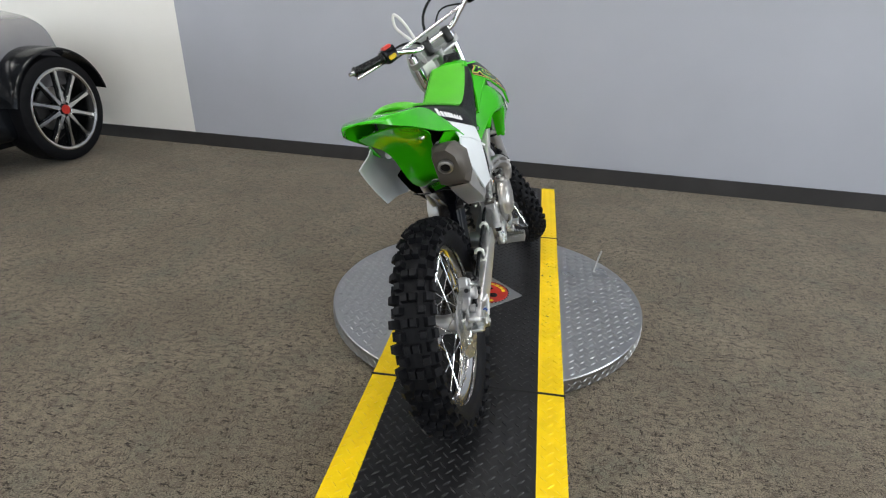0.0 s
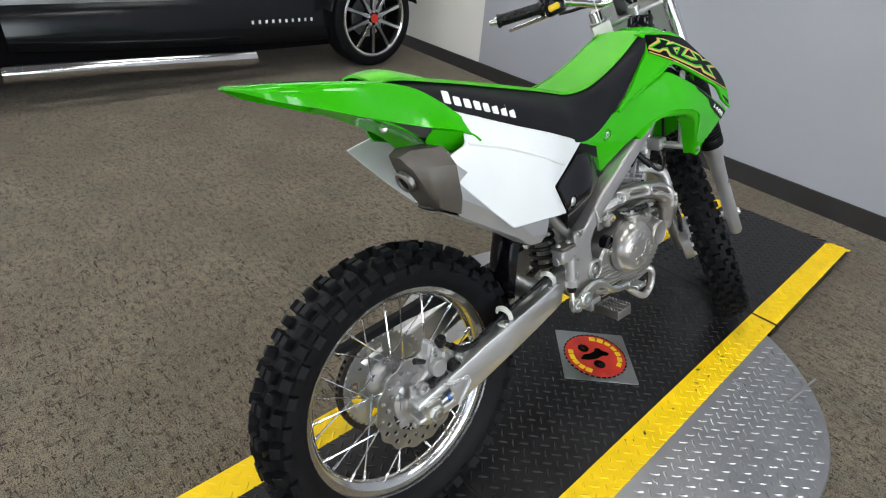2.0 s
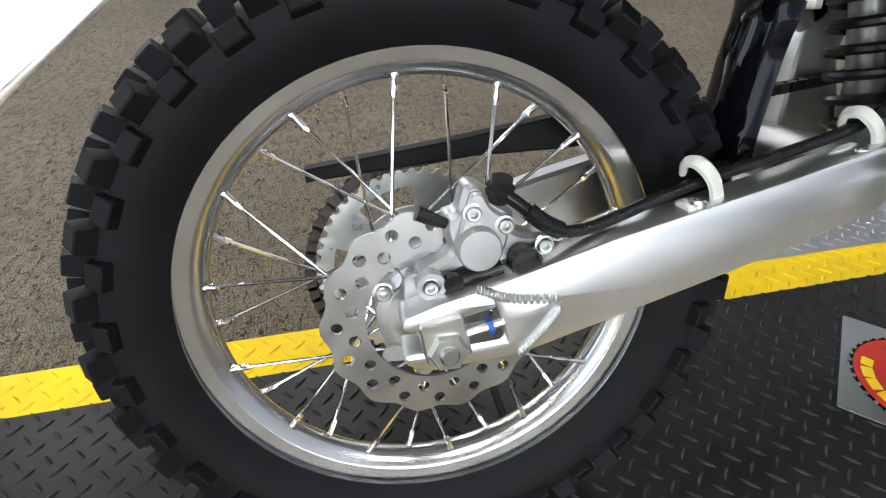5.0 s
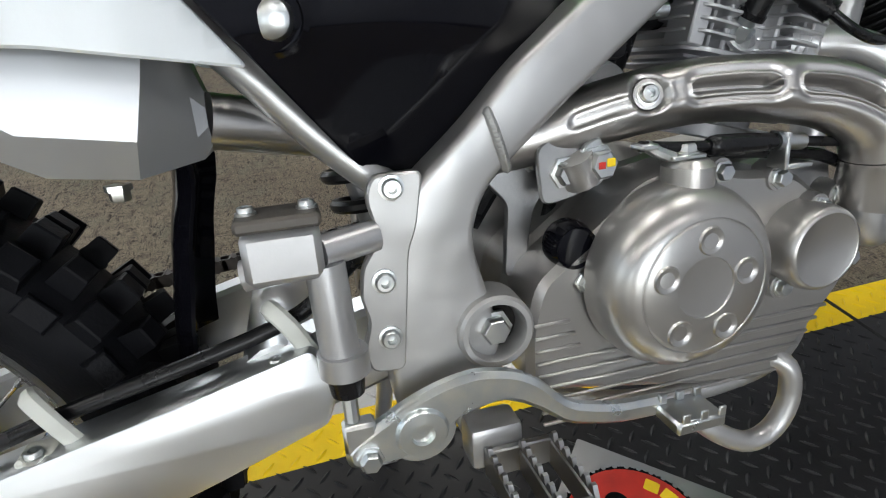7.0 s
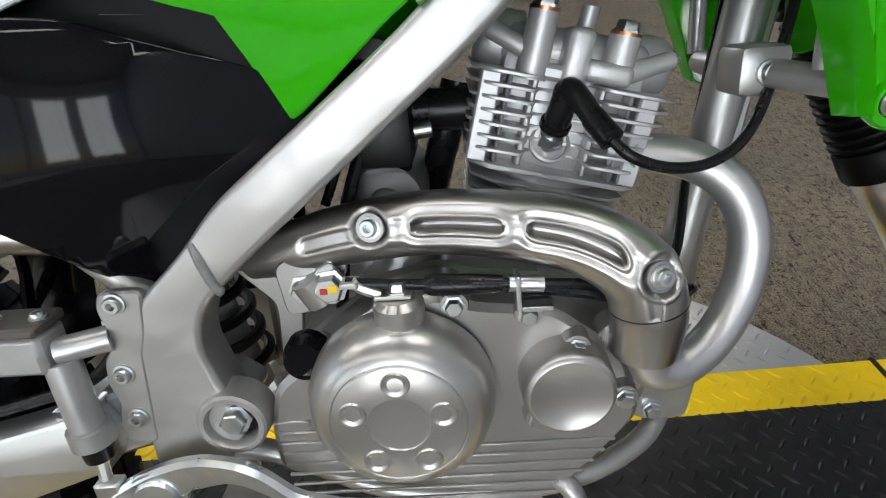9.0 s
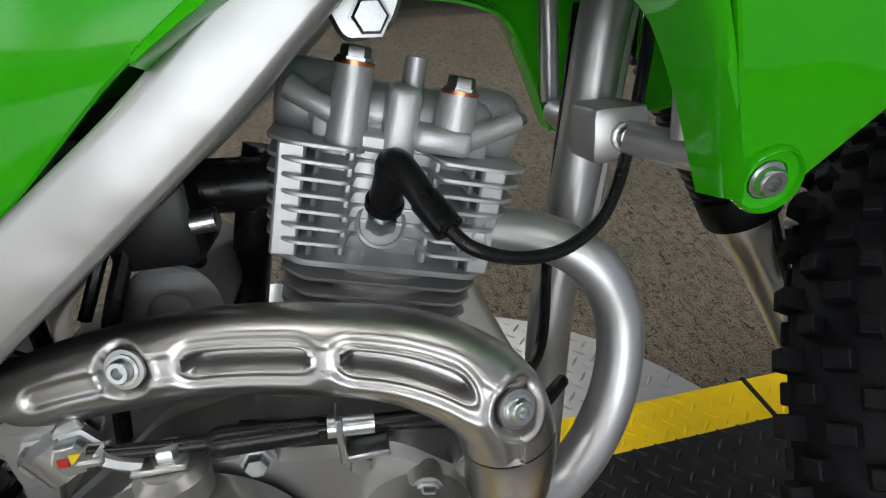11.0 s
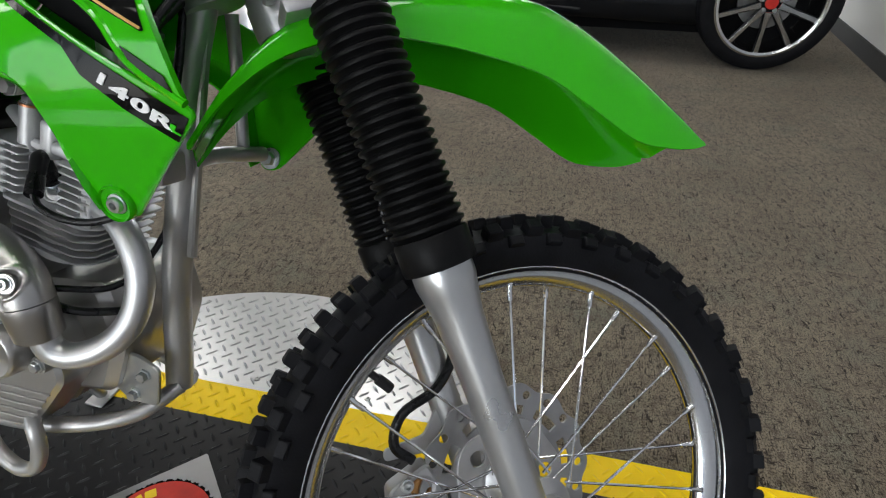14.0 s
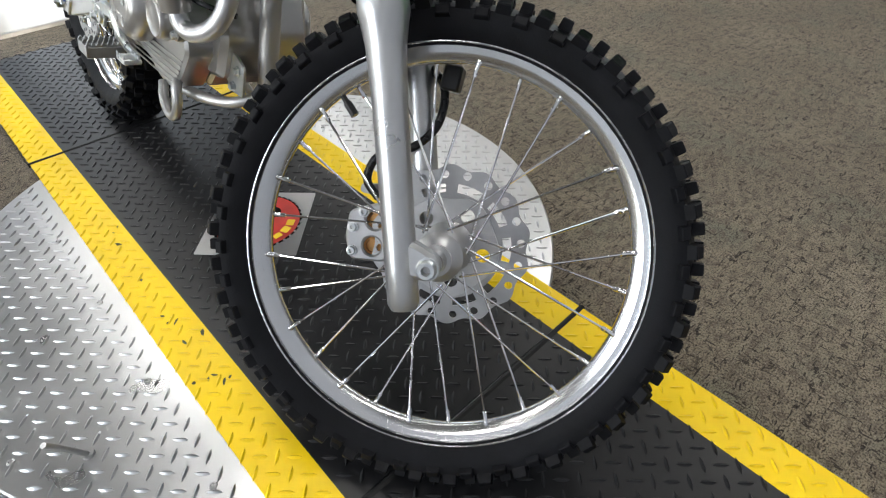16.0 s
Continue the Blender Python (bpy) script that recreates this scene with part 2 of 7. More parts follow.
def curve_points(pts, n=6):
    """A smooth line through the points."""
    p = [Vector(v) for v in pts]
    if len(p) == 2:
        return p
    p = [2 * p[0] - p[1], *p, 2 * p[-1] - p[-2]]
    out = []
    for a, b, c, d in zip(p, p[1:], p[2:], p[3:]):
        for k in range(n):
            t = k / n
            out.append(0.5 * (2 * b + (c - a) * t + (2 * a - 5 * b + 4 * c - d) * t * t + (3 * b - a - 3 * c + d) * t ** 3))
    return [*out, p[-2]]


def tube(pts, r, seg=12, n=6, cap=True, flat=1.0):
    """A tube along a smooth line; r: one radius, or one for each given point; flat: width over height."""
    path = curve_points(pts, n)
    if isinstance(r, (int, float)):
        radii = [r] * len(path)
    else:
        radii = [float(v) for v in np.interp(np.linspace(0, len(r) - 1, len(path)), range(len(r)), r)]
    bm, rings, side = bmesh.new(), [], None
    for k, p in enumerate(path):
        ahead = (path[min(k + 1, len(path) - 1)] - path[max(k - 1, 0)]).normalized()
        if side is None:
            side = ahead.cross(Vector((0, 0, 1)) if abs(ahead.z) < 0.9 else Vector((1, 0, 0))).normalized()
        side = (side - ahead * side.dot(ahead)).normalized()
        up = side.cross(ahead)
        rings.append([bm.verts.new(p + radii[k] * (math.cos(a) * side * flat + math.sin(a) * up)) for a in (2 * math.pi * j / seg for j in range(seg))])
    for a, b in zip(rings, rings[1:]):
        for j in range(seg):
            bm.faces.new((a[j], a[(j + 1) % seg], b[(j + 1) % seg], b[j]))
    if cap:
        bm.faces.new(rings[0][::-1])
        bm.faces.new(rings[-1])
    return bm


def lathe(profile, seg=48, closed=False):
    """Turns (radius, x) pairs round the x axis."""
    bm = bmesh.new()
    rings = []
    for r, x in profile:
        if r < 1e-6:
            rings.append([bm.verts.new((x, 0, 0))])
        else:
            rings.append([bm.verts.new((x, r * math.cos(a), r * math.sin(a))) for a in (2 * math.pi * j / seg for j in range(seg))])
    pairs = list(zip(rings, rings[1:])) + ([(rings[-1], rings[0])] if closed else [])
    for a, b in pairs:
        for j in range(seg):
            k = (j + 1) % seg
            if len(a) == 1 and len(b) == 1:
                continue
            if len(a) == 1:
                bm.faces.new((a[0], b[k], b[j]))
            elif len(b) == 1:
                bm.faces.new((a[j], a[k], b[0]))
            else:
                bm.faces.new((a[j], a[k], b[k], b[j]))
    return bm


def rounded(pts, r, n=4):
    """A polygon with its corners rounded."""
    out = []
    p = [Vector(v) for v in pts]
    for k, b in enumerate(p):
        a, c = p[k - 1], p[(k + 1) % len(p)]
        u, v = (a - b), (c - b)
        d = min(r, u.length * 0.45, v.length * 0.45)
        s, e = b + u.normalized() * d, b + v.normalized() * d
        for i in range(n + 1):
            t = i / n
            out.append((1 - t) ** 2 * s + 2 * t * (1 - t) * b + t * t * e)
    return [tuple(v) for v in out]


def ring_points(r, n=24, cx=0.0, cy=0.0, wave=0.0, waves=0):
    return [(cx + (r + wave * math.cos(waves * a)) * math.cos(a), cy + (r + wave * math.cos(waves * a)) * math.sin(a)) for a in (2 * math.pi * k / n for k in range(n))]


def plate(outer, holes=(), thick=0.004, bevel=0.0, at=0.0, round_to=0):
    """A flat plate with holes in the y-z plane, from outlines of (y, z); its middle lies at x = at."""
    data = bpy.data.curves.new("t", "CURVE")
    data.dimensions, data.fill_mode = "2D", "BOTH"
    data.extrude, data.bevel_depth, data.bevel_resolution = max(0.0, thick / 2 - bevel), bevel, round_to
    if bevel:
        data.offset = -bevel
    for line in (outer, *holes):
        s = data.splines.new("POLY")
        s.points.add(len(line) - 1)
        s.points.foreach_set("co", [v for y, z in line for v in (y, z, 0, 1)])
        s.use_cyclic_u = True
    ob = bpy.data.objects.new("t", data)
    me = bpy.data.meshes.new_from_object(ob)
    bm = bmesh.new()
    bm.from_mesh(me)
    bpy.data.objects.remove(ob)
    bpy.data.curves.remove(data)
    bpy.data.meshes.remove(me)
    bmesh.ops.remove_doubles(bm, verts=bm.verts, dist=1e-6)
    return moved(bm, Matrix(((0, 0, 1, at), (1, 0, 0, 0), (0, 1, 0, 0), (0, 0, 0, 1))))


def words(text, size, thick=0.0006, shear=0.0, bold=0.0):
    """Raised letters in the y-z plane, reading along +y, centred."""
    data = bpy.data.curves.new("t", "FONT")
    data.body, data.size, data.extrude, data.shear, data.offset = text, size, thick / 2, shear, bold
    data.align_x, data.align_y = "CENTER", "CENTER"
    ob = bpy.data.objects.new("t", data)
    me = bpy.data.meshes.new_from_object(ob)
    bm = bmesh.new()
    bm.from_mesh(me)
    bpy.data.objects.remove(ob)
    bpy.data.curves.remove(data)
    bpy.data.meshes.remove(me)
    return moved(bm, Matrix(((0, 0, 1, 0), (1, 0, 0, 0), (0, 1, 0, 0), (0, 0, 0, 1))))


def loft(sections, thick=0.0, n=4, m=4, closed=False):
    """A smooth sheet through rows of points; thick gives it a back, along its normals."""
    rows = [curve_points(s, m) if m > 1 else [Vector(v) for v in s] for s in sections]
    cols = [curve_points(c, n) if n > 1 else list(c) for c in zip(*rows)]
    bm = bmesh.new()
    grid = [[bm.verts.new(v) for v in c] for c in cols]
    for a, b in zip(grid, grid[1:] + ([grid[0]] if closed else [])):
        for k in range(len(a) - 1):
            bm.faces.new((a[k], a[k + 1], b[k + 1], b[k]))
    bmesh.ops.recalc_face_normals(bm, faces=bm.faces)
    if thick:
        bmesh.ops.solidify(bm, geom=bm.faces[:], thickness=thick)
    return bm


def gridded(bm, step=0.008):
    """Cuts a y-z plate into even cells, so that it bends smoothly."""
    bmesh.ops.dissolve_limit(bm, angle_limit=0.01, verts=bm.verts[:], edges=bm.edges[:])
    for axis in (1, 2):
        values = [v.co[axis] for v in bm.verts]
        normal = (0, 1, 0) if axis == 1 else (0, 0, 1)
        for k in range(math.ceil(min(values) / step), math.floor(max(values) / step) + 1):
            at = [0, 0, 0]
            at[axis] = k * step
            bmesh.ops.bisect_plane(bm, geom=bm.verts[:] + bm.edges[:] + bm.faces[:], dist=1e-5, plane_co=at, plane_no=normal)
    bmesh.ops.triangulate(bm, faces=[f for f in bm.faces if len(f.verts) > 4])
    return bm


def draped(bm, f):
    """Shifts a y-z plate out along x by f(y, z)."""
    for v in bm.verts:
        v.co.x += f(v.co.y, v.co.z)
    return bm


def bolt_mesh(r=0.006, h=0.005, socket=True, washer=1.3):
    """A bolt head with its washer, standing along +x."""
    prof = [(0, -0.002), (r * washer, -0.002), (r * washer, 0.0012), (r * 1.02, 0.0014), (r, h * 0.8), (r * 0.85, h)]
    prof += [(r * 0.5, h), (r * 0.44, h * 0.05), (0, h * 0.05)] if socket else [(0, h * 1.02)]
    return lathe(prof, 12 if socket else 6)


# ---- the room ----
def wall_piece(name, a, b, z0, z1, material, label, thick=0.15):
    """A wall from a to b on the floor plan, with its thickness to the right of that line."""
    d = Vector((b[0] - a[0], b[1] - a[1], 0))
    bm = box(0, d.length, -thick, 0, z0, z1)
    me = finish(name, bm, material, False)
    ob = new(name, me)
    ob.matrix_world = Matrix.Translation((a[0], a[1], 0)) @ Matrix.Rotation(math.atan2(d.y, d.x), 4, "Z")
    return tagged(ob, label, "wall", kind="structure")


def wall_y(x):
    return 2.665 - 0.116 * x


H, WEST, HEAD = 4.2, -12.0, 3.7
floor = new("floor", finish("floor", box(WEST, 6.0, -1.06, 3.6, -0.1, 0.0), CARPET, False))
tagged(floor, "brown-grey loop pile carpet with dark flecks", "floor", kind="structure")
tile_floor = new("floor_2", finish("floor_2", box(WEST, 6.0, -2.33, -1.06, -0.1, 0.002), TILE, False))
tagged(tile_floor, "glossy cream vinyl tile showroom floor", "floor", kind="structure")
far_floor = new("floor_3", finish("floor_3", box(WEST, 6.0, -7.0, -2.33, -0.1, 0.0), CARPET, False))
tagged(far_floor, "brown-grey carpet across the tiled aisle", "floor", kind="structure")
strip = new("trim", finish("trim", mesh_join(tube([(WEST, -1.06, -0.004), (6.0, -1.06, -0.004)], 0.014, 10, flat=2.0), tube([(WEST, -2.33, -0.004), (6.0, -2.33, -0.004)], 0.014, 10, flat=2.0)), STRIP_METAL))
tagged(strip, "metal transition strip between carpet and tile", "trim", kind="structure")
wall_piece("wall_north_1", (6.0, wall_y(6.0)), (-2.62, wall_y(-2.62)), 0, H, WALL_GREY, "pale grey painted showroom wall")
wall_piece("wall_north_2", (-2.62, wall_y(-2.62)), (-6.5, wall_y(-6.5)), 0, H, WALL_WHITE, "white painted end of the showroom wall")
wall_piece("wall_north_3", (-6.5, 3.6), (WEST, 3.6), 0, H, WALL_WHITE, "white painted wall past the carpet")
for n, (a, b) in enumerate((((5.98, wall_y(5.98)), (-2.62, wall_y(-2.62))), ((-2.62, wall_y(-2.62)), (-6.5, wall_y(-6.5))))):
    ob = wall_piece(f"baseboard_{n + 1}", a, b, 0, 0.105, BASE_RUBBER, "dark rubber cove base along the wall", 0.012)
    ob.location -= Vector((0.116, 1, 0)).normalized() * 0.0125
# window walls close the place behind the camera
for name, a, b in (("wall_east", (6.0, -7.0), (6.0, 2.2)), ("wall_south", (WEST, -7.0), (6.0, -7.0)), ("wall_west", (WEST, 3.6), (WEST, -7.0))):
    wall_piece(f"{name}_1", a, b, 0, 0.45, WALL_WHITE, "white wall below the showroom windows")
    wall_piece(f"{name}_2", a, b, HEAD, H, WALL_WHITE, "white wall above the showroom windows")
    d, length = (Vector(b) - Vector(a)).normalized(), (Vector(b) - Vector(a)).length
    posts = max(2, round(length / 1.6))
    for k in range(posts + 1):
        p = Vector(a) + d * (0.06 + (length - 0.12) * k / posts)
        wall_piece(f"{name}_post_{k + 1}", p - d * 0.05, p + d * 0.05, 0.45, HEAD, WALL_WHITE, "white window post")
# ceiling is out of view; its dark grey holds reflections down
ceiling = new("ceiling", finish("ceiling", box(WEST, 6.0, -7.0, 3.6, H, H + 0.1), CEILING, False))
tagged(ceiling, "unseen dark grey ceiling that keeps reflections low", "ceiling", kind="structure")

LAMP = bpy.data.materials.new("lamp_diffuser")
LAMP.use_nodes = True
LAMP.node_tree.nodes["Principled BSDF"].inputs["Emission Color"].default_value = (1.0, 0.985, 0.95, 1)
LAMP.node_tree.nodes["Principled BSDF"].inputs["Emission Strength"].default_value = 15.0
first = thing("ceiling_light", "flush white fluorescent panel in the ceiling", "ceiling light", "ceiling lights", pose(-10.3, -5.2, H))
part("frame", mesh_join(box(-0.32, -0.30, -0.62, 0.62, -0.02, 0.0), box(0.30, 0.32, -0.62, 0.62, -0.02, 0.0), box(-0.30, 0.30, -0.62, -0.60, -0.02, 0.0), box(-0.30, 0.30, 0.60, 0.62, -0.02, 0.0)), WALL_WHITE, first)
part("diffuser", box(-0.298, 0.298, -0.598, 0.598, -0.012, -0.004), LAMP, first)
for i in range(5):
    for j in range(4):
        if i + j:
            copy_thing(first, pose(-10.3 + 3.4 * i, -5.2 + 2.35 * j, H))

# ---- turntable and ramps ----
PX, TOP, HALF, BAND = 0.064, 0.063, 0.300, 0.079
Y_REAR, Y_FRONT, DISC_Y, DISC_R = 0.121, 1.355, 0.7415, 0.619


def lug(bm, x, y, z, turn, slope=0.0):
    """One raised lozenge of tread plate."""
    c, s = math.cos(turn), math.sin(turn)
    f = lambda u, v, h: bm.verts.new((x + u * c - v * s, y + u * s + v * c, z + h))
    a, b = f(-0.0128, 0, 0), f(0.0128, 0, 0)
    p, q, r, t = f(-0.005, 0.0031, 0), f(0.005, 0.0031, 0), f(-0.005, -0.0031, 0), f(0.005, -0.0031, 0)
    m, n = f(-0.0086, 0, 0.0021), f(0.0086, 0, 0.0021)
    for g in ((a, m, p), (p, m, n, q), (q, n, b), (a, r, m), (r, t, n, m), (t, b, n)):
        bm.faces.new(g)


def lugs(inside, x0, x1, y0, y1, z=lambda y: TOP, pitch=0.0363):
    """Two crossed sets of lozenges, one in the gaps of the other."""
    bm = bmesh.new()
    for half, turn in ((0.0, -45), (0.5, 45)):
        for i in range(math.floor(x0 / pitch), math.ceil(x1 / pitch) + 1):
            for j in range(math.floor(y0 / pitch), math.ceil(y1 / pitch) + 1):
                x, y = (i + half + 0.35) * pitch, (j + half + 0.07) * pitch
                if inside(x, y):
                    lug(bm, x, y, z(y), radians(turn))
    return bm


turntable = thing("turntable", "round motorcycle turntable in bare aluminium tread plate", "turntable")
deck = lathe([(0, 0.0), (DISC_R - 0.012, 0.0), (DISC_R - 0.012, 0.012), (DISC_R, 0.014), (DISC_R, TOP - 0.004), (DISC_R - 0.003, TOP - 0.001), (0, TOP - 0.001)], 96)
moved(deck, Matrix.Translation((PX, DISC_Y, 0)) @ Matrix.Rotation(radians(-90), 4, "Y"))
part("deck", deck, PLATE_BARE, turntable, "round bare aluminium deck")
rim_lugs = bmesh.new()
for k in range(184):
    a = 2 * math.pi * k / 184
    for h in (0.020, 0.040):
        one = bmesh.new()
        lug(one, 0, 0, 0, radians(45 if (k + (h > 0.03)) % 2 else -45))
        moved(one, Matrix.Translation((PX, DISC_Y, 0)) @ Matrix.Rotation(a, 4, "Z") @ Matrix.Translation((DISC_R, 0, h)) @ Matrix.Rotation(radians(90), 4, "Y") @ Matrix.Scale(0.8, 4))
        mesh_join(rim_lugs, one)
for x, y in ((-0.524, 0.718), (-0.470, 0.957), (-0.470, 0.478), (-0.268, 0.957), (-0.266, 0.717), (-0.268, 0.478), (0.402, 0.719), (0.406, 0.953), (0.409, 1.191), (0.404, 0.478), (0.607, 0.953), (0.604, 0.719)):
    screw = lathe([(0, 0.0012), (0.0024, 0.0012), (0.0030, 0.0024), (0.0054, 0.0020), (0.0062, 0.0)], 14)
    part("deck_screw", moved(screw, Matrix.Translation((x, y, TOP - 0.001)) @ pose(0, 0, 0, 0, -90, 0)), STEEL, turntable)
tagged(part("edge_tread", rim_lugs, PLATE_BARE, turntable), kind="stuff")
on_disc = lambda x, y: (x - PX) ** 2 + (y - DISC_Y) ** 2 < (DISC_R - 0.016) ** 2 and abs(x - PX) > HALF + 0.012
tagged(part("deck_tread", lugs(on_disc, PX - DISC_R, PX + DISC_R, DISC_Y - DISC_R, DISC_Y + DISC_R, lambda y: TOP - 0.001), PLATE_BARE, turntable), kind="stuff")


def track(owner, profile, y0, y1, label):
    """A strip of black tread plate with yellow edges; profile: z of the top by y."""
    ys = [y0, *[p[0] for p in profile if y0 < p[0] < y1], y1]
    zz = lambda y: float(np.interp(y, [p[0] for p in profile], [p[1] for p in profile]))
    for name, xa, xb, material in (("plate", PX - HALF + BAND, PX + HALF - BAND, PLATE_BLACK), ("edge_band", PX - HALF, PX - HALF + BAND, PLATE_YELLOW), ("edge_band", PX + HALF - BAND, PX + HALF, PLATE_YELLOW)):
        bm = bmesh.new()
        rows = [[bm.verts.new((x, y, z)) for x, z in ((xa, zz(y) - 0.005), (xb, zz(y) - 0.005), (xb, zz(y)), (xa, zz(y)))] for y in ys]
        for a, b in zip(rows, rows[1:]):
            for k in range(4):
                bm.faces.new((a[k], a[(k + 1) % 4], b[(k + 1) % 4], b[k]))
        bm.faces.new(rows[0]), bm.faces.new(rows[-1][::-1])
        base = part(name, bm, material, owner, smooth=False)
        studs = lugs(lambda x, y: xa + 0.006 < x < xb - 0.006 and y0 + 0.008 < y < y1 - 0.008, PX - HALF - 0.004, PX + HALF, y0, y1, zz)
        tagged(part("tread", studs, material, base), kind="stuff")


track(turntable, [(-9, TOP + 0.003), (9, TOP + 0.003)], Y_REAR + 0.004, Y_FRONT - 0.004, "centre")
rear_ramp = thing("ramp", "black tread plate ramp with yellow edges behind the turntable", "ramp", "ramps")
track(rear_ramp, [(-0.785, 0.006), (-0.63, TOP + 0.003), (9, TOP + 0.003)], -0.785, Y_REAR - 0.004, "rear")
front_ramp = thing("ramp", "black tread plate ramp with yellow edges before the turntable", "ramp", "ramps")
track(front_ramp, [(-9, TOP + 0.003), (2.165, TOP + 0.003), (2.335, 0.006)], Y_FRONT + 0.004, 2.335, "front")
for owner, ya, yb in ((rear_ramp, -0.62, Y_REAR - 0.005), (front_ramp, Y_FRONT + 0.005, 2.08)):
    for sx in (-1, 1):
        x = PX + sx * (HALF - 0.006)
        part("side_rail", box(x - 0.005, x + 0.005, ya, yb, 0.0, TOP - 0.003), PLATE_BLACK, owner, smooth=False)
for owner, y in ((rear_ramp, Y_REAR), (front_ramp, Y_FRONT)):
    part("joint_cord", tube([(PX - HALF - 0.004, y, TOP), (PX, y + 0.003, TOP - 0.001), (PX + HALF + 0.004, y, TOP)], 0.006, 8), CORD, owner, "black rubber cord in the joint")

badge = thing("badge", "square diamond-plate badge with a round red and yellow emblem", "badge", m=pose(0.068, 0.7225, TOP + 0.0035, 0, 0, 45))
S = 0.105
flat = Matrix.Rotation(radians(-90), 4, "Y")
up = lambda bm: moved(bm, flat)
part("plate", up(plate(rounded([(-S, -S), (S, -S), (S, S), (-S, S)], 0.004), [], 0.002, 0, 0.001)), PLATE_BARE, badge, smooth=False)
for i, (r, material, h) in enumerate(((0.094, DECAL_BLACK, 0.0024), (0.089, DECAL_RED, 0.0030))):
    part("emblem", up(plate(ring_points(r, 80, wave=0.0016 if i == 0 else 0, waves=36), [], 0.0008, 0, h)), material, badge, smooth=False)
for k in range(36):
    a = 2 * math.pi * k / 36
    part("chain_link", up(plate(ring_points(0.0034, 8, 0.0935 * math.cos(a), 0.0935 * math.sin(a)), [], 0.0006, 0, 0.0037)), PLATE_BARE, badge, smooth=False)
EMBLEM_TURN = radians(-60)
rnd = random.Random(3)
for count, mid, step in ((7, radians(90), 0.33), (5, radians(270), 0.31)):
    for k in range(count):
        a = mid + EMBLEM_TURN + (k - (count - 1) / 2) * step
        w, h = rnd.uniform(0.0062, 0.0088), rnd.uniform(0.0085, 0.0105)
        bm = up(plate(rounded([(-w, -h), (w, -h), (w, h), (-w, h)], 0.002), [], 0.0006, 0, 0.0043))
        part("print_bar", moved(bm, Matrix.Rotation(a - radians(90), 4, "Z") @ Matrix.Translation((0, 0.072, 0))), DECAL_YELLOW, badge, "yellow printed mark", smooth=False)
shape = [(-0.052, 0.004), (-0.040, -0.004), (-0.022, -0.012), (0.002, -0.014), (0.020, -0.010), (0.034, -0.018), (0.046, -0.010), (0.034, 0.004), (0.030, 0.020), (0.018, 0.024), (0.010, 0.014), (-0.012, 0.012), (-0.030, 0.016)]
silhouette = part("silhouette", moved(up(plate(rounded(shape, 0.005), [], 0.0006, 0, 0.0043)), Matrix.Rotation(EMBLEM_TURN, 4, "Z")), DECAL_BLACK, badge, smooth=False)
for x in (-0.036, 0.038):
    part("wheel_shape", moved(up(plate(ring_points(0.0165, 28, -0.014, x), [ring_points(0.0025, 12, -0.014, x)], 0.0006, 0, 0.0047)), Matrix.Rotation(EMBLEM_TURN, 4, "Z")), DECAL_BLACK, silhouette, smooth=False)
pin = thing("locking_pin", "bright steel locking pin standing in the turntable edge", "pin", m=pose(0.520, 1.020, TOP - 0.001))
part("rod", tube([(0, 0, 0.0), (0.014, 0.012, 0.052), (0.026, 0.022, 0.092)], 0.0042, 10), STEEL, pin)
part("collar", lathe([(0, 0), (0.009, 0), (0.009, 0.006), (0, 0.006)], 16), STEEL, pin).matrix_local = pose(0, 0, 0.0, 0, -90, 0)


# dark chips and scuffs in the yellow paint
random.seed(31)
for k in range(16):
    w, d = random.uniform(0.0015, 0.0035), random.uniform(0.003, 0.009)
    chip = plate(rounded([(-d, -w * 0.4), (-d * 0.2, -w), (d, -w * 0.5), (d * 0.6, w * 0.6), (-d * 0.3, w)], 0.0012, 2), [], 0.0005, 0, 0)
    at = Matrix.Translation((PX + HALF - BAND * random.uniform(0.12, 0.88), random.uniform(0.45, 1.05), TOP + 0.0034)) @ pose(0, 0, 0, 0, 0, random.uniform(-60, 60)) @ pose(0, 0, 0, 0, 90, 0)
    part("paint_chip", moved(chip, at), SCUFF, turntable, "dark chip in the yellow paint", False)


# ---- motorcycle ----
bike = thing("motorcycle", "green, black and white off-road motorcycle leaning on its side stand", "motorcycle", m=pose(0.0889, 0.0084, 0.063, 0, -14.5, -2.07))
# the steered front end: x along the axle, z up in the plane of the wheel
FX, FY, FZ = Vector((0.7811, 0.5165, 0.3508)), Vector((-0.5516, 0.8341, 0.0)), Vector((-0.2926, -0.1935, 0.9364))
FRONT = Matrix(((FX.x, FY.x, FZ.x, -0.018), (FX.y, FY.y, FZ.y, 1.2714), (FX.z, FY.z, FZ.z, 0.2886), (0, 0, 0, 1)))
REAR = Matrix.Translation((0, 0, 0.293))


def tyre_mesh(bead, wide, crown_r, half, seg=72):
    prof = [(bead - 0.004, -half * 0.60), (bead + 0.006, -half * 0.74), (bead + (crown_r - bead) * 0.42, -half * 0.99), (bead + (crown_r - bead) * 0.72, -half * 0.97), (crown_r - 0.010, -half * 0.80), (crown_r - 0.002, -half * 0.42), (crown_r, 0)]
    prof += [(r, -x) for r, x in prof[-2::-1]]
    return lathe(prof, seg)


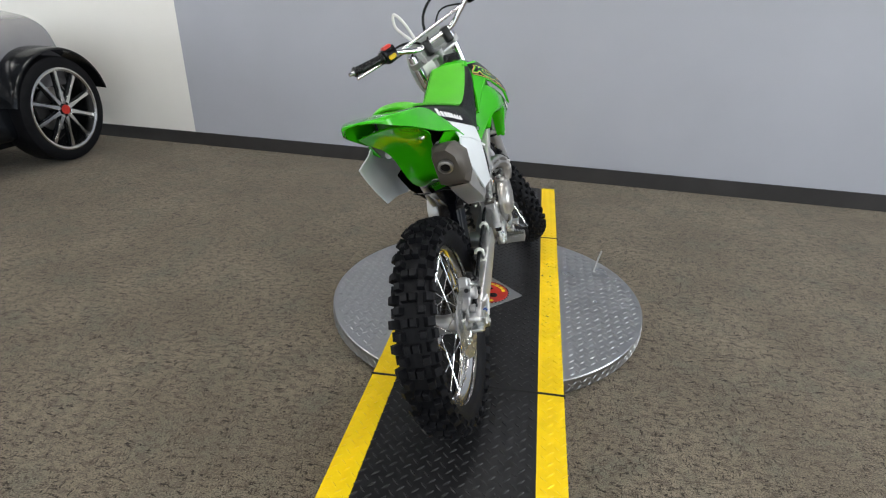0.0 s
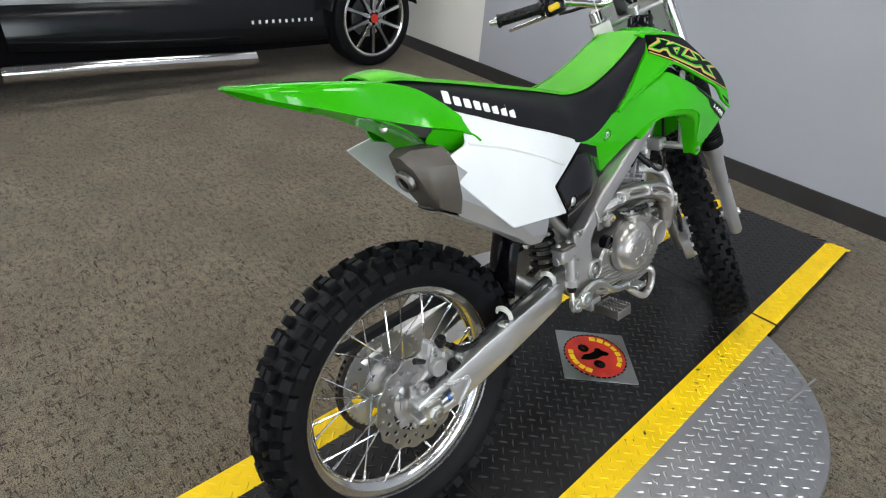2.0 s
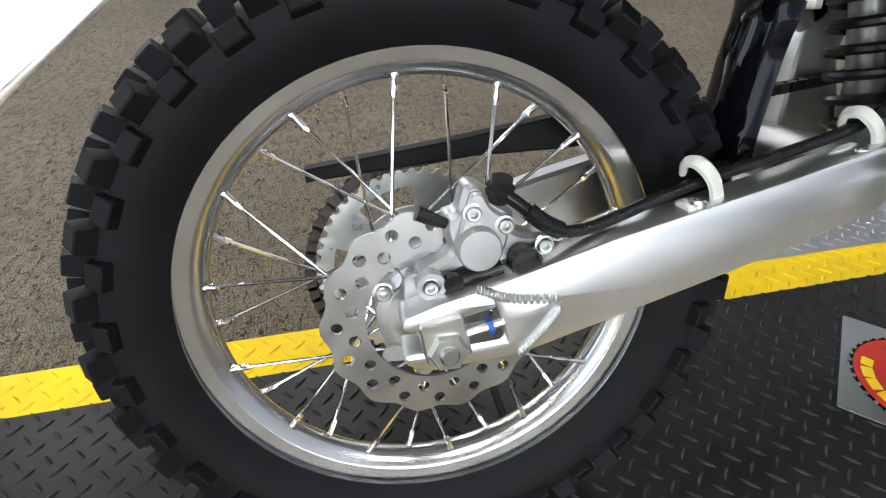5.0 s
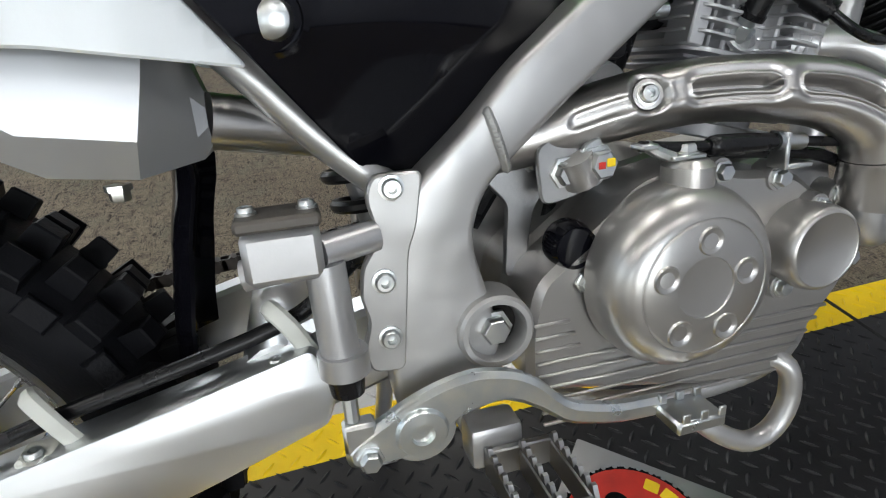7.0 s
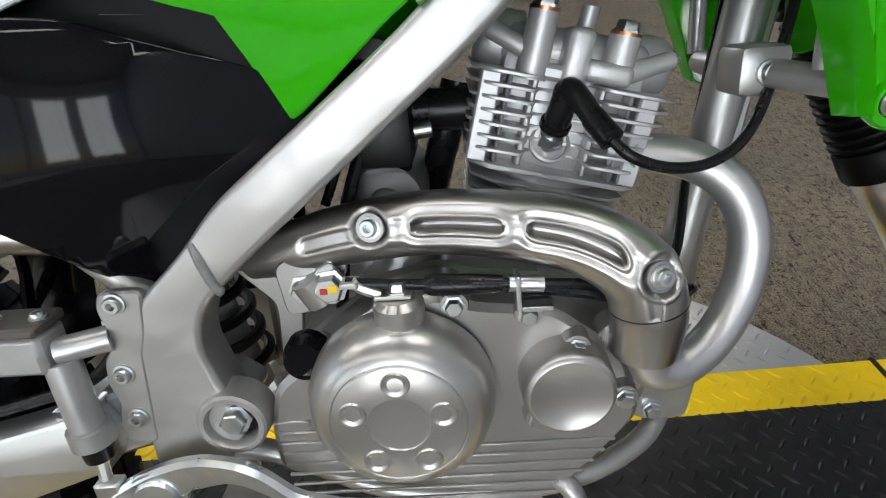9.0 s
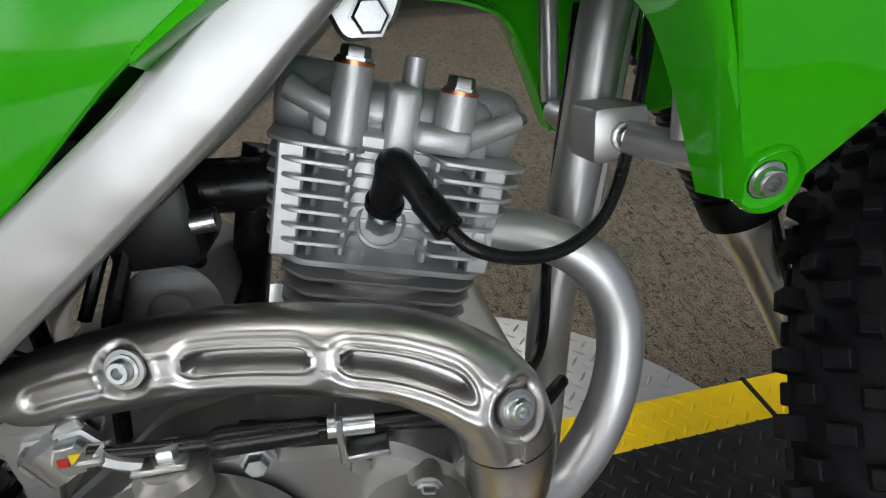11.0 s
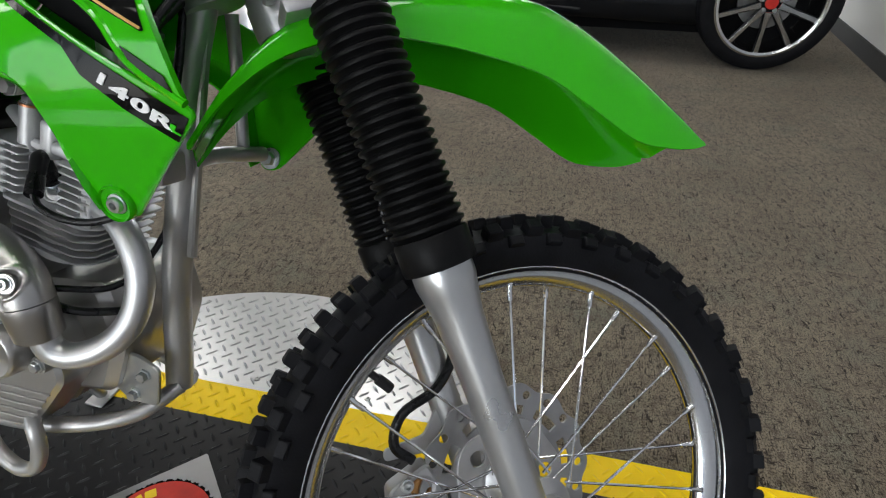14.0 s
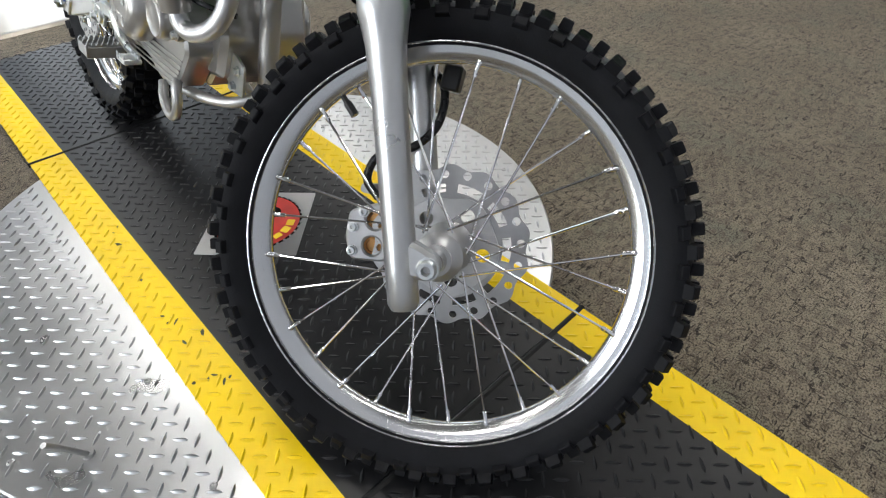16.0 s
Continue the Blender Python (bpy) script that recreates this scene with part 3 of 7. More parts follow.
def knob(r, x, a, wx, wa, h, tilt, sink=0.006, lean=0.0):
    """A tread block at the angle a, standing out of the carcass."""
    bm = box(-wx / 2, wx / 2, -wa / 2, wa / 2, -sink, h)
    for v in bm.verts:
        if v.co.z > 0:
            v.co.x *= 0.88
            v.co.y *= 0.86
    bmesh.ops.bevel(bm, geom=[e for e in bm.edges if all(v.co.z > 0 for v in e.verts)], offset=0.0012, segments=1, affect="EDGES")
    return moved(bm, Matrix.Rotation(a, 4, "X") @ Matrix.Translation((x, 0, r)) @ Matrix.Rotation(tilt, 4, "Y") @ Matrix.Rotation(lean, 4, "Z"))


def tread_mesh(crown, half, rows, count):
    bm = bmesh.new()
    rnd = random.Random(7)
    for k in range(count):
        a = 2 * math.pi * k / count
        for row in rows[k % len(rows)]:
            for sx in ((-1, 1) if row[0] else (1,)):
                mesh_join(bm, knob(crown + row[1], sx * row[0], a + row[6] / crown, row[2], row[3], row[4] * rnd.uniform(0.93, 1.04), sx * row[5]))
    return bm


def rim_mesh(outer, half, deep=0.0, seg=96):
    b = outer - deep
    prof = [(outer, half), (outer - 0.0008, half + 0.0030), (outer - 0.0095, half + 0.0034), (outer - 0.0110, half + 0.0016), (outer - 0.0118, half - 0.0060), (b - 0.0120, half - 0.0090), (b - 0.0140, half - 0.0094), (b - 0.0215, half * 0.32), (b - 0.0240, half * 0.24), (b - 0.0250, half * 0.10)]
    prof += [(r, -x) for r, x in prof[::-1]]
    prof += [(b - 0.0190, -half * 0.25), (b - 0.0110, -half * 0.70), (outer - 0.002, -half + 0.003), (outer - 0.002, -half), (b - 0.0100, -half * 0.6)]
    prof += [(b - 0.0100, half * 0.6), (outer - 0.002, half - 0.002)]
    return lathe(prof, seg, True)


def spoke_set(owner, m, count, hub_r, hub_x, rim_r, cross, phase=0.0):
    """Laced spokes, each with its nipple at the rim."""
    step = 2 * math.pi / count
    shapes = {}
    for k in range(count):
        side = 1 if k % 2 else -1
        lead = -1 if ((k + 1) // 2) % 2 else 1
        a = (k + phase) * step
        tip = Vector((0.006 * side, rim_r * math.cos(a), rim_r * math.sin(a)))
        ha = a + lead * cross
        root = Vector((hub_x * side, hub_r * math.cos(ha), hub_r * math.sin(ha)))
        d = root - tip
        if "spoke" not in shapes:
            length = d.length
            shapes["spoke"] = finish("spoke", tube([(0, 0, 0), (0, 0, length)], 0.0016, 8), CHROME)
            nip = lathe([(0, -0.004), (0.0042, -0.004), (0.0042, 0.0), (0.0031, 0.002), (0.0031, 0.014), (0.0026, 0.016), (0, 0.016)], 8)
            shapes["nipple"] = finish("nipple", moved(nip, Matrix.Rotation(radians(-90), 4, "Y")), CHROME)
        turn = d.to_track_quat("Z", "Y").to_matrix().to_4x4()
        ob = share("spoke", shapes["spoke"], owner, m @ Matrix.Translation(tip) @ turn)
        share("nipple", shapes["nipple"], owner, m @ Matrix.Translation(tip) @ turn)


# rear wheel
hub_prof = [(0.010, -0.075), (0.020, -0.074), (0.024, -0.060), (0.048, -0.056), (0.050, -0.046), (0.046, -0.040), (0.028, -0.030), (0.026, 0.0), (0.028, 0.028), (0.046, 0.038), (0.050, 0.042), (0.050, 0.050), (0.040, 0.054), (0.024, 0.058), (0.020, 0.078), (0.010, 0.08)]
rear_wheel = part("rear_wheel", moved(lathe(hub_prof, 40), REAR), CAST, bike, "cast hub of the spoked rear wheel")
part("tyre", moved(tyre_mesh(0.2205, 0, 0.282, 0.048), REAR), RUBBER, rear_wheel, "black knobbly off-road tyre")
rows_rear = [[(0.0095, 0.001, 0.018, 0.022, 0.0145, 0.05, 0), (0.040, -0.010, 0.021, 0.023, 0.0155, 0.72, 0)], [(0.026, -0.002, 0.019, 0.020, 0.0145, 0.32, 0), (0.0445, -0.022, 0.017, 0.025, 0.011, 1.18, 0.0)]]
tagged(part("tread", moved(tread_mesh(0.282, 0.047, rows_rear, 62), REAR), RUBBER, rear_wheel, angle=30), kind="stuff")
part("rim", moved(rim_mesh(0.2300, 0.0275, 0.0120), REAR), RIM_ALU, rear_wheel, "polished aluminium rim")
spoke_set(rear_wheel, REAR, 28, 0.045, 0.036, 0.1935, 0.80, 0.38)
holes = [ring_points(0.0055, 12, r * math.cos(a), r * math.sin(a)) for k in range(16) for r, a in ((0.0840, 2 * math.pi * k / 16), (0.0715, 2 * math.pi * (k + 0.5) / 16))]
disc = plate(ring_points(0.0955, 144, wave=0.0026, waves=14), [ring_points(0.060, 60), *holes], 0.0035, 0.0, 0.058)
part("brake_disc", moved(disc, REAR), STEEL, rear_wheel, "drilled wave brake disc")
carrier = plate(ring_points(0.0655, 96, wave=0.004, waves=4), [ring_points(0.040, 40), *[ring_points(0.011, 16, 0.0525 * math.cos(a), 0.0525 * math.sin(a)) for a in (radians(45 + 90 * k) for k in range(4))]], 0.004, 0.0005, 0.0545)
part("disc_carrier", moved(carrier, REAR), CAST, rear_wheel)
teeth = []
for k in range(48):
    a = 2 * math.pi * k / 48
    for da, r in ((-0.045, 0.0975), (-0.018, 0.1025), (0.018, 0.1025), (0.045, 0.0975)):
        teeth.append((r * math.cos(a + da), r * math.sin(a + da)))
cut = []
for k in range(5):
    a0 = 2 * math.pi * k / 5 + 0.3
    cut.append([(r * math.cos(a), r * math.sin(a)) for r, a in [(0.085, a0 + 0.09 * i) for i in range(9)] + [(0.064, a0 + 0.09 * (8 - i)) for i in range(9)]])
part("sprocket", moved(plate(teeth, [ring_points(0.030, 32), *cut], 0.005, 0.0, -0.052), REAR), ZINC, rear_wheel, "zinc plated rear sprocket", False)
part("axle", moved(lathe([(0, -0.125), (0.008, -0.125), (0.008, 0.121), (0.006, 0.123), (0, 0.123)], 16), REAR), STEEL, rear_wheel)
nut = lathe([(0.0075, 0.106), (0.0155, 0.106), (0.0165, 0.108), (0.0165, 0.116), (0.0145, 0.119), (0.0075, 0.119)], 6, True)
part("axle_nut", mesh_join(moved(nut, REAR), moved(lathe([(0.0075, 0.103), (0.019, 0.103), (0.019, 0.106), (0.0075, 0.106)], 24, True), REAR)), ZINC, rear_wheel)

# front wheel
fhub = [(0.009, -0.062), (0.026, -0.060), (0.036, -0.050), (0.037, -0.042), (0.026, -0.034), (0.019, -0.020), (0.019, 0.018), (0.030, 0.026), (0.032, 0.034), (0.026, 0.040), (0.019, 0.044), (0.020, 0.056), (0.009, 0.058)]
front_wheel = part("front_wheel", moved(lathe(fhub, 40), FRONT), CAST, bike, "cast hub of the spoked front wheel")
part("tyre", moved(tyre_mesh(0.2610, 0, 0.310, 0.040), FRONT), RUBBER, front_wheel, "black knobbly off-road tyre")
rows_front = [[(0.0, 0.0, 0.020, 0.016, 0.0125, 0, 0), (0.033, -0.009, 0.017, 0.019, 0.0125, 0.75, 0)], [(0.0165, -0.002, 0.014, 0.016, 0.0125, 0.25, 0), (0.0365, -0.019, 0.013, 0.019, 0.009, 1.2, 0)]]
tagged(part("tread", moved(tread_mesh(0.309, 0.039, rows_front, 80), FRONT), RUBBER, front_wheel, angle=30), kind="stuff")
part("rim", moved(rim_mesh(0.2705, 0.0235, 0.0065), FRONT), RIM_ALU, front_wheel, "polished aluminium rim")
spoke_set(front_wheel, FRONT, 28, 0.036, 0.030, 0.2405, 0.78, 0.30)
fholes = [ring_points(0.0058, 12, r * math.cos(a), r * math.sin(a)) for k in range(20) for r, a in ((0.101, 2 * math.pi * k / 20),)]
fholes += [[(r * math.cos(a), r * math.sin(a)) for r, a in [(0.088, 2 * math.pi * k / 10 + 0.07 * i) for i in range(7)] + [(0.076, 2 * math.pi * k / 10 + 0.07 * (6 - i)) for i in range(7)]] for k in range(10)]
fdisc = plate(ring_points(0.1115, 160, wave=0.0034, waves=14), [ring_points(0.066, 60), *fholes], 0.0035, 0.0, -0.058)
part("brake_disc", moved(fdisc, FRONT), STEEL, front_wheel, "drilled wave brake disc")
arms = plate(ring_points(0.070, 96, wave=0.003, waves=5), [ring_points(0.030, 32), *[ring_points(0.010, 16, 0.05 * math.cos(a), 0.05 * math.sin(a)) for a in (2 * math.pi * k / 5 for k in range(5))]], 0.004, 0.0005, -0.0545)
part("disc_carrier", moved(arms, FRONT), CAST, front_wheel)
valve = mesh_join(tube([(0, -0.180, 0.164), (0, -0.160, 0.146)], 0.004, 8), tube([(0, -0.170, 0.155), (0, -0.156, 0.142)], 0.0058, 8))
part("valve_stem", moved(valve, FRONT), BLACK_METAL, front_wheel)

BOLT = finish("bolt", bolt_mesh(0.0062, 0.0055), ZINC)
HEX = finish("hex_bolt", bolt_mesh(0.0066, 0.0062, False), ZINC)
DARK_HEX = finish("hex_nut", bolt_mesh(0.0105, 0.009, False, 1.2), STEEL)
BIG_HEX = finish("hex_nut", bolt_mesh(0.0105, 0.009, False, 1.35), ZINC)


def bolt(owner, x, y, z, kind=None, rz=0, ry=0, scale=1.0):
    return share("bolt", kind or BOLT, owner, Matrix.Translation((x, y, z)) @ pose(0, 0, 0, random.uniform(0, 60), ry, rz) @ Matrix.Scale(scale, 4))


def both(name, make, material, owner, label=""):
    """The same part on the right and, mirrored, on the left."""
    a = part(name, make(), material, owner, label)
    part(name, flip_x(make()), material, owner, label)
    return a


# ---- swingarm ----
arm = [(-0.034, 0.310), (-0.032, 0.320), (-0.005, 0.329), (0.030, 0.337), (0.062, 0.346), (0.135, 0.367), (0.284, 0.402), (0.366, 0.423), (0.381, 0.398), (0.371, 0.368), (0.300, 0.343), (0.216, 0.318), (0.085, 0.281), (0.060, 0.274), (-0.014, 0.2695), (-0.033, 0.278), (-0.034, 0.288), (0.046, 0.2925), (0.044, 0.3205), (-0.026, 0.3060)]
swingarm = part("swingarm", plate(rounded(arm, 0.005), [], 0.034, 0.004, 0.088, 1), BRUSHED, bike, "brushed aluminium box-section swingarm")
part("left_arm", plate(rounded(arm, 0.005), [], 0.030, 0.004, -0.088), BRUSHED, swingarm)
part("arm_root", plate(rounded([(0.330, 0.352), (0.330, 0.408), (0.400, 0.432), (0.470, 0.440), (0.495, 0.420), (0.470, 0.395), (0.400, 0.372)], 0.012), [], 0.030, 0.004, 0.066), BRUSHED, swingarm)
part("cross_member", tube([(-0.085, 0.345, 0.395), (0.085, 0.345, 0.395)], 0.026, 16), BRUSHED, swingarm)
part("axle_block", plate(rounded([(-0.0210, 0.3160), (0.0125, 0.3200), (0.0195, 0.2870), (-0.0165, 0.2820)], 0.003), [], 0.026, 0.0015, 0.1005), ZINC, swingarm)
adjuster = part("adjuster_bolt", tube([(0.1060, 0.015, 0.3015), (0.1060, 0.046, 0.3085)], 0.0036, 8), ZINC, swingarm)
part("adjuster_nut", tube([(0.1060, 0.033, 0.3055), (0.1060, 0.0375, 0.3065)], 0.0068, 6), ADJUSTER_BLUE, adjuster, "nut with a blue paint dab")
part("gusset", plate(rounded([(0.036, 0.3330), (0.052, 0.3280), (0.088, 0.3225), (0.092, 0.3120), (0.078, 0.2955), (0.061, 0.2795), (0.050, 0.2870), (0.046, 0.3050)], 0.004), [], 0.006, 0.0020, 0.1040, 1), BRUSHED, swingarm, "welded end plate of the swingarm")
for line in ([(0.1062, 0.026, 0.3390), (0.1072, 0.050, 0.3290), (0.1072, 0.088, 0.3230)], [(0.1072, 0.0915, 0.3130), (0.1072, 0.078, 0.2960), (0.1062, 0.0600, 0.2785)]):
    weld = bmesh.new()
    for p in curve_points(line, 8):
        mesh_join(weld, moved(lathe([(0, -0.0024), (0.0036, -0.0012), (0.0044, 0), (0.0036, 0.0012), (0, 0.0024)], 10), Matrix.Translation(p) @ pose(0, 0, 0, 0, 0, 70)))
    part("weld_bead", weld, BRUSHED, swingarm, "rippled weld bead")
for y, z in ((0.214, 0.380), (0.353, 0.409)):
    hook = tube([(0.092, y + 0.012, z + 0.006), (0.094, y + 0.004, z + 0.024), (0.088, y - 0.006, z + 0.036), (0.077, y - 0.010, z + 0.034), (0.072, y - 0.008, z + 0.024)], [0.004, 0.004, 0.004, 0.0036, 0.003], 8, flat=1.5)
    guide = part("hose_guide", mesh_join(hook, box(0.080, 0.101, y - 0.018, y + 0.016, z - 0.003, z + 0.006, 0.002)), GUIDE_NYLON, swingarm, "white nylon hose guide")
    bolt(guide, 0.097, y - 0.008, z + 0.005, ry=-90, scale=0.8)
part("brake_hose", tube([(0.082, 0.052, 0.405), (0.084, 0.066, 0.394), (0.085, 0.082, 0.380), (0.085, 0.100, 0.370), (0.084, 0.122, 0.370), (0.083, 0.150, 0.378), (0.082, 0.212, 0.398), (0.080, 0.350, 0.432), (0.088, 0.400, 0.470), (0.100, 0.412, 0.475)], 0.0052, 10), CABLE, swingarm)
part("hose_sleeve", tube([(0.085, 0.070, 0.391), (0.085, 0.084, 0.379), (0.085, 0.098, 0.371)], 0.0074, 10), CABLE, swingarm)
part("chain_guard", plate([(-0.10, 0.404), (0.05, 0.422), (0.18, 0.442), (0.22, 0.440), (0.23, 0.408), (0.14, 0.404), (0.06, 0.404), (-0.10, 0.392)], [], 0.022, 0.002, -0.052), BLACK_MATT, swingarm)

# ---- chain ----
chain = part("chain", tube([(-0.052, 0.0, 0.3975), (-0.052, 0.10, 0.410), (-0.052, 0.30, 0.437), (-0.052, 0.50, 0.455)], 0.0028, 6), CHAIN_STEEL, bike, "oiled drive chain")
link = finish("link", mesh_join(plate(rounded([(-0.0085, -0.0042), (0, -0.003), (0.0085, -0.0042), (0.0085, 0.0042), (0, 0.003), (-0.0085, 0.0042)], 0.003, 2), [], 0.0014, 0, 0.0045), plate(rounded([(-0.0085, -0.0042), (0, -0.003), (0.0085, -0.0042), (0.0085, 0.0042), (0, 0.003), (-0.0085, 0.0042)], 0.003, 2), [], 0.0014, 0, -0.0045), lathe([(0, -0.0055), (0.0042, -0.0055), (0.0042, 0.0055), (0, 0.0055)], 8)), CHAIN_STEEL)
run = [(0.1085 * math.sin(a), 0.293 + 0.1085 * math.cos(a)) for a in (radians(-190 + 12.5 * k / 1.8) for k in range(28))]
run += [(0.013 * k, 0.4015 + 0.0015 * k) for k in range(1, 38)] + [(0.013 * k, 0.1855 + 0.0053 * k) for k in range(1, 38)]
for k, (y, z) in enumerate(run):
    turn = math.degrees(math.atan2(*(np.subtract(run[min(k + 1, 27)], run[min(k, 26)]))[::-1])) if k < 27 else (7 if k < 65 else 21)
    share("link", link, chain, pose(-0.052, y, z, turn) @ Matrix.Diagonal((1.2, 1.0, 1.4, 1)))

# ---- rear brake ----
caliper_line = [(0.007, 0.376), (0.007, 0.390), (0.018, 0.391), (0.024, 0.413), (0.036, 0.413), (0.044, 0.400), (0.063, 0.388), (0.060, 0.372), (0.080, 0.366), (0.092, 0.372), (0.098, 0.356), (0.086, 0.344), (0.056, 0.346), (0.043, 0.340), (0.022, 0.345), (-0.012, 0.326), (-0.018, 0.342), (0.012, 0.358)]
caliper = part("rear_caliper", plate(rounded(caliper_line, 0.007), [], 0.026, 0.004, 0.066), CAST, bike, "cast aluminium rear brake caliper")
part("body_step", plate(rounded([(0.014, 0.362), (0.020, 0.388), (0.027, 0.408), (0.036, 0.408), (0.043, 0.394), (0.056, 0.386), (0.056, 0.366), (0.048, 0.350), (0.024, 0.350)], 0.006), [], 0.008, 0.0025, 0.081), CAST, caliper)
part("pad_boot", tube([(0.086, 0.010, 0.339), (0.094, 0.010, 0.339)], 0.0078, 14), CABLE, caliper, "black rubber boot")
part("piston_cover", moved(lathe([(0, 0.0), (0.0178, 0.0), (0.0172, 0.013), (0.0160, 0.0145), (0.0, 0.0150)], 36), Matrix.Translation((0.080, 0.0315, 0.3645))), CAST, caliper)
part("pin_boss", moved(lathe([(0.006, 0.0), (0.0115, 0.0), (0.0115, 0.012), (0.0075, 0.012), (0.0075, 0.002)], 20), Matrix.Translation((0.080, -0.007, 0.338))), CAST, caliper)
part("pin_boss", moved(lathe([(0.0, 0.0), (0.0125, 0.0), (0.0125, 0.014), (0.0105, 0.014), (0.0105, 0.005), (0, 0.005)], 24), Matrix.Translation((0.082, 0.068, 0.3505))), BLACK_METAL, caliper, "black rubber plug")
part("bleed_valve", tube([(0.080, 0.008, 0.384), (0.080, -0.006, 0.391), (0.080, -0.014, 0.395)], [0.0042, 0.0058, 0.0062], 8), BLACK_METAL, caliper)
part("hose_banjo", moved(lathe([(0, 0), (0.0078, 0), (0.0078, 0.004), (0.0095, 0.005), (0.0095, 0.010), (0.007, 0.011), (0.007, 0.016), (0, 0.016)], 12), Matrix.Translation((0.074, 0.050, 0.398)) @ pose(0, 0, 0, 0, -70, 20) @ Matrix.Scale(1.2, 4)), BLACK_METAL, caliper)
part("pad_carrier", plate(rounded([(-0.030, 0.300), (0.024, 0.318), (0.028, 0.346), (-0.026, 0.342)], 0.006), [], 0.008, 0.001, 0.072), CAST, caliper)
part("slide_boot", tube([(0.084, 0.012, 0.336), (0.086, 0.050, 0.346)], 0.007, 10), CABLE, caliper)
for y, z in ((0.028, 0.392), (0.053, 0.380), (0.085, 0.360), (-0.007, 0.335)):
    bolt(caliper, 0.084, y, z)
bolt(rear_wheel, 0.0585, -0.043, 0.322, scale=1.1)
bolt(rear_wheel, 0.0585, -0.012, 0.245, scale=1.1)

# ---- frame ----
spar = [(0.735, 0.765), (0.668, 0.706), (0.622, 0.667), (0.501, 0.578), (0.474, 0.548), (0.435, 0.514), (0.420, 0.487), (0.418, 0.456), (0.413, 0.40), (0.414, 0.362), (0.452, 0.358), (0.490, 0.400), (0.480, 0.440), (0.470, 0.478), (0.480, 0.508), (0.520, 0.543), (0.567, 0.580), (0.669, 0.660), (0.712, 0.700), (0.775, 0.755)]
frame_body = part("frame_spar", plate(rounded(spar, 0.02), [], 0.038, 0.0055, 0.091, 3), SILVER_FRAME, bike, "silver painted steel frame spar")
part("left_spar", flip_x(plate(rounded(spar, 0.02), [], 0.038, 0.0055, 0.091, 3)), SILVER_FRAME, frame_body)
part("pivot_boss", moved(lathe([(0.0265, -0.02), (0.0255, 0.003), (0.0235, 0.0050), (0.0200, 0.0050), (0.0190, 0.003), (0.0180, -0.012), (0.0, -0.012)], 40), Matrix.Translation((0.112, 0.482, 0.416))), SILVER_FRAME, frame_body)
# dark disc paints the shade at the bottom of the pivot recess
part("pivot_hole_shade", moved(lathe([(0.0178, 0.0), (0.0, 0.0)], 28), Matrix.Translation((0.1015, 0.482, 0.416))), RECESS_SHADE, frame_body)
share("pivot_nut", BIG_HEX, frame_body, Matrix.Translation((0.108, 0.482, 0.416)) @ Matrix.Scale(0.92, 4), "zinc plated pivot nut")
seam_line = curve_points([(0.1085, 0.484, 0.5525), (0.1110, 0.487, 0.543), (0.1112, 0.491, 0.530), (0.1085, 0.4945, 0.5205)], 5)
seam = bmesh.new()
for k, p in enumerate(seam_line):
    mesh_join(seam, moved(lathe([(0, -0.0034), (0.0030, -0.0020), (0.0042, 0), (0.0030, 0.0020), (0, 0.0034)], 10), Matrix.Translation(p) @ pose(0, 0, 0, 0, 0, 90)))
part("weld_seam", seam, SILVER_FRAME, frame_body, "rippled weld across the spar")
bracket = [(0.408, 0.512), (0.413, 0.525), (0.443, 0.525), (0.437, 0.492), (0.431, 0.478), (0.422, 0.400), (0.401, 0.402), (0.397, 0.418), (0.403, 0.436), (0.399, 0.452), (0.402, 0.472), (0.411, 0.484), (0.412, 0.496)]
brk = part("frame_bracket", plate(rounded(bracket, 0.006), [], 0.008, 0.0015, 0.107), SILVER_FRAME, frame_body)
bolt(brk, 0.1115, 0.4235, 0.517, scale=0.95)
bolt(brk, 0.1115, 0.414, 0.462, scale=0.95)
bolt(brk, 0.1115, 0.414, 0.425, scale=0.95)
tubes = {"subframe_tube": ([(0.084, 0.440, 0.500), (0.080, 0.395, 0.540), (0.076, 0.345, 0.595), (0.072, 0.26, 0.690), (0.070, 0.12, 0.755)], 0.0105), "seat_rail": ([(0.070, 0.10, 0.760), (0.072, 0.30, 0.715), (0.074, 0.48, 0.690), (0.070, 0.60, 0.70)], 0.011)}
for name, (pts, r) in tubes.items():
    both(name, lambda: tube(pts, r, 14), SILVER_FRAME, frame_body)
part("down_tube", tube([(0.0, 0.903, 0.80), (0.0, 0.876, 0.70), (0.0, 0.861, 0.61), (0.0, 0.842, 0.50), (0.0, 0.834, 0.40), (0.0, 0.830, 0.345)], 0.0160, 18), SILVER_FRAME, frame_body)
part("gusset", plate([(0.884, 0.75), (0.905, 0.75), (0.880, 0.60), (0.868, 0.52), (0.858, 0.52), (0.866, 0.62)], [], 0.010, 0.002, 0.0), SILVER_FRAME, frame_body)
part("head_box", moved(box(-0.040, 0.040, -0.055, 0.050, -0.020, 0.0, 0.006), Matrix.Translation((0, 0.882, 0.872)) @ pose(0, 0, 0, 20)), SILVER_FRAME, frame_body, "silver box section behind the steering head")
part("cross_tube", tube([(-0.112, 0.890, 0.622), (-0.05, 0.866, 0.627), (0.05, 0.866, 0.627), (0.118, 0.892, 0.622)], 0.0095, 12), SILVER_FRAME, frame_body)
part("cross_clamp", box(0.014, 0.052, 0.845, 0.880, 0.612, 0.645, 0.006), SILVER_FRAME, frame_body)
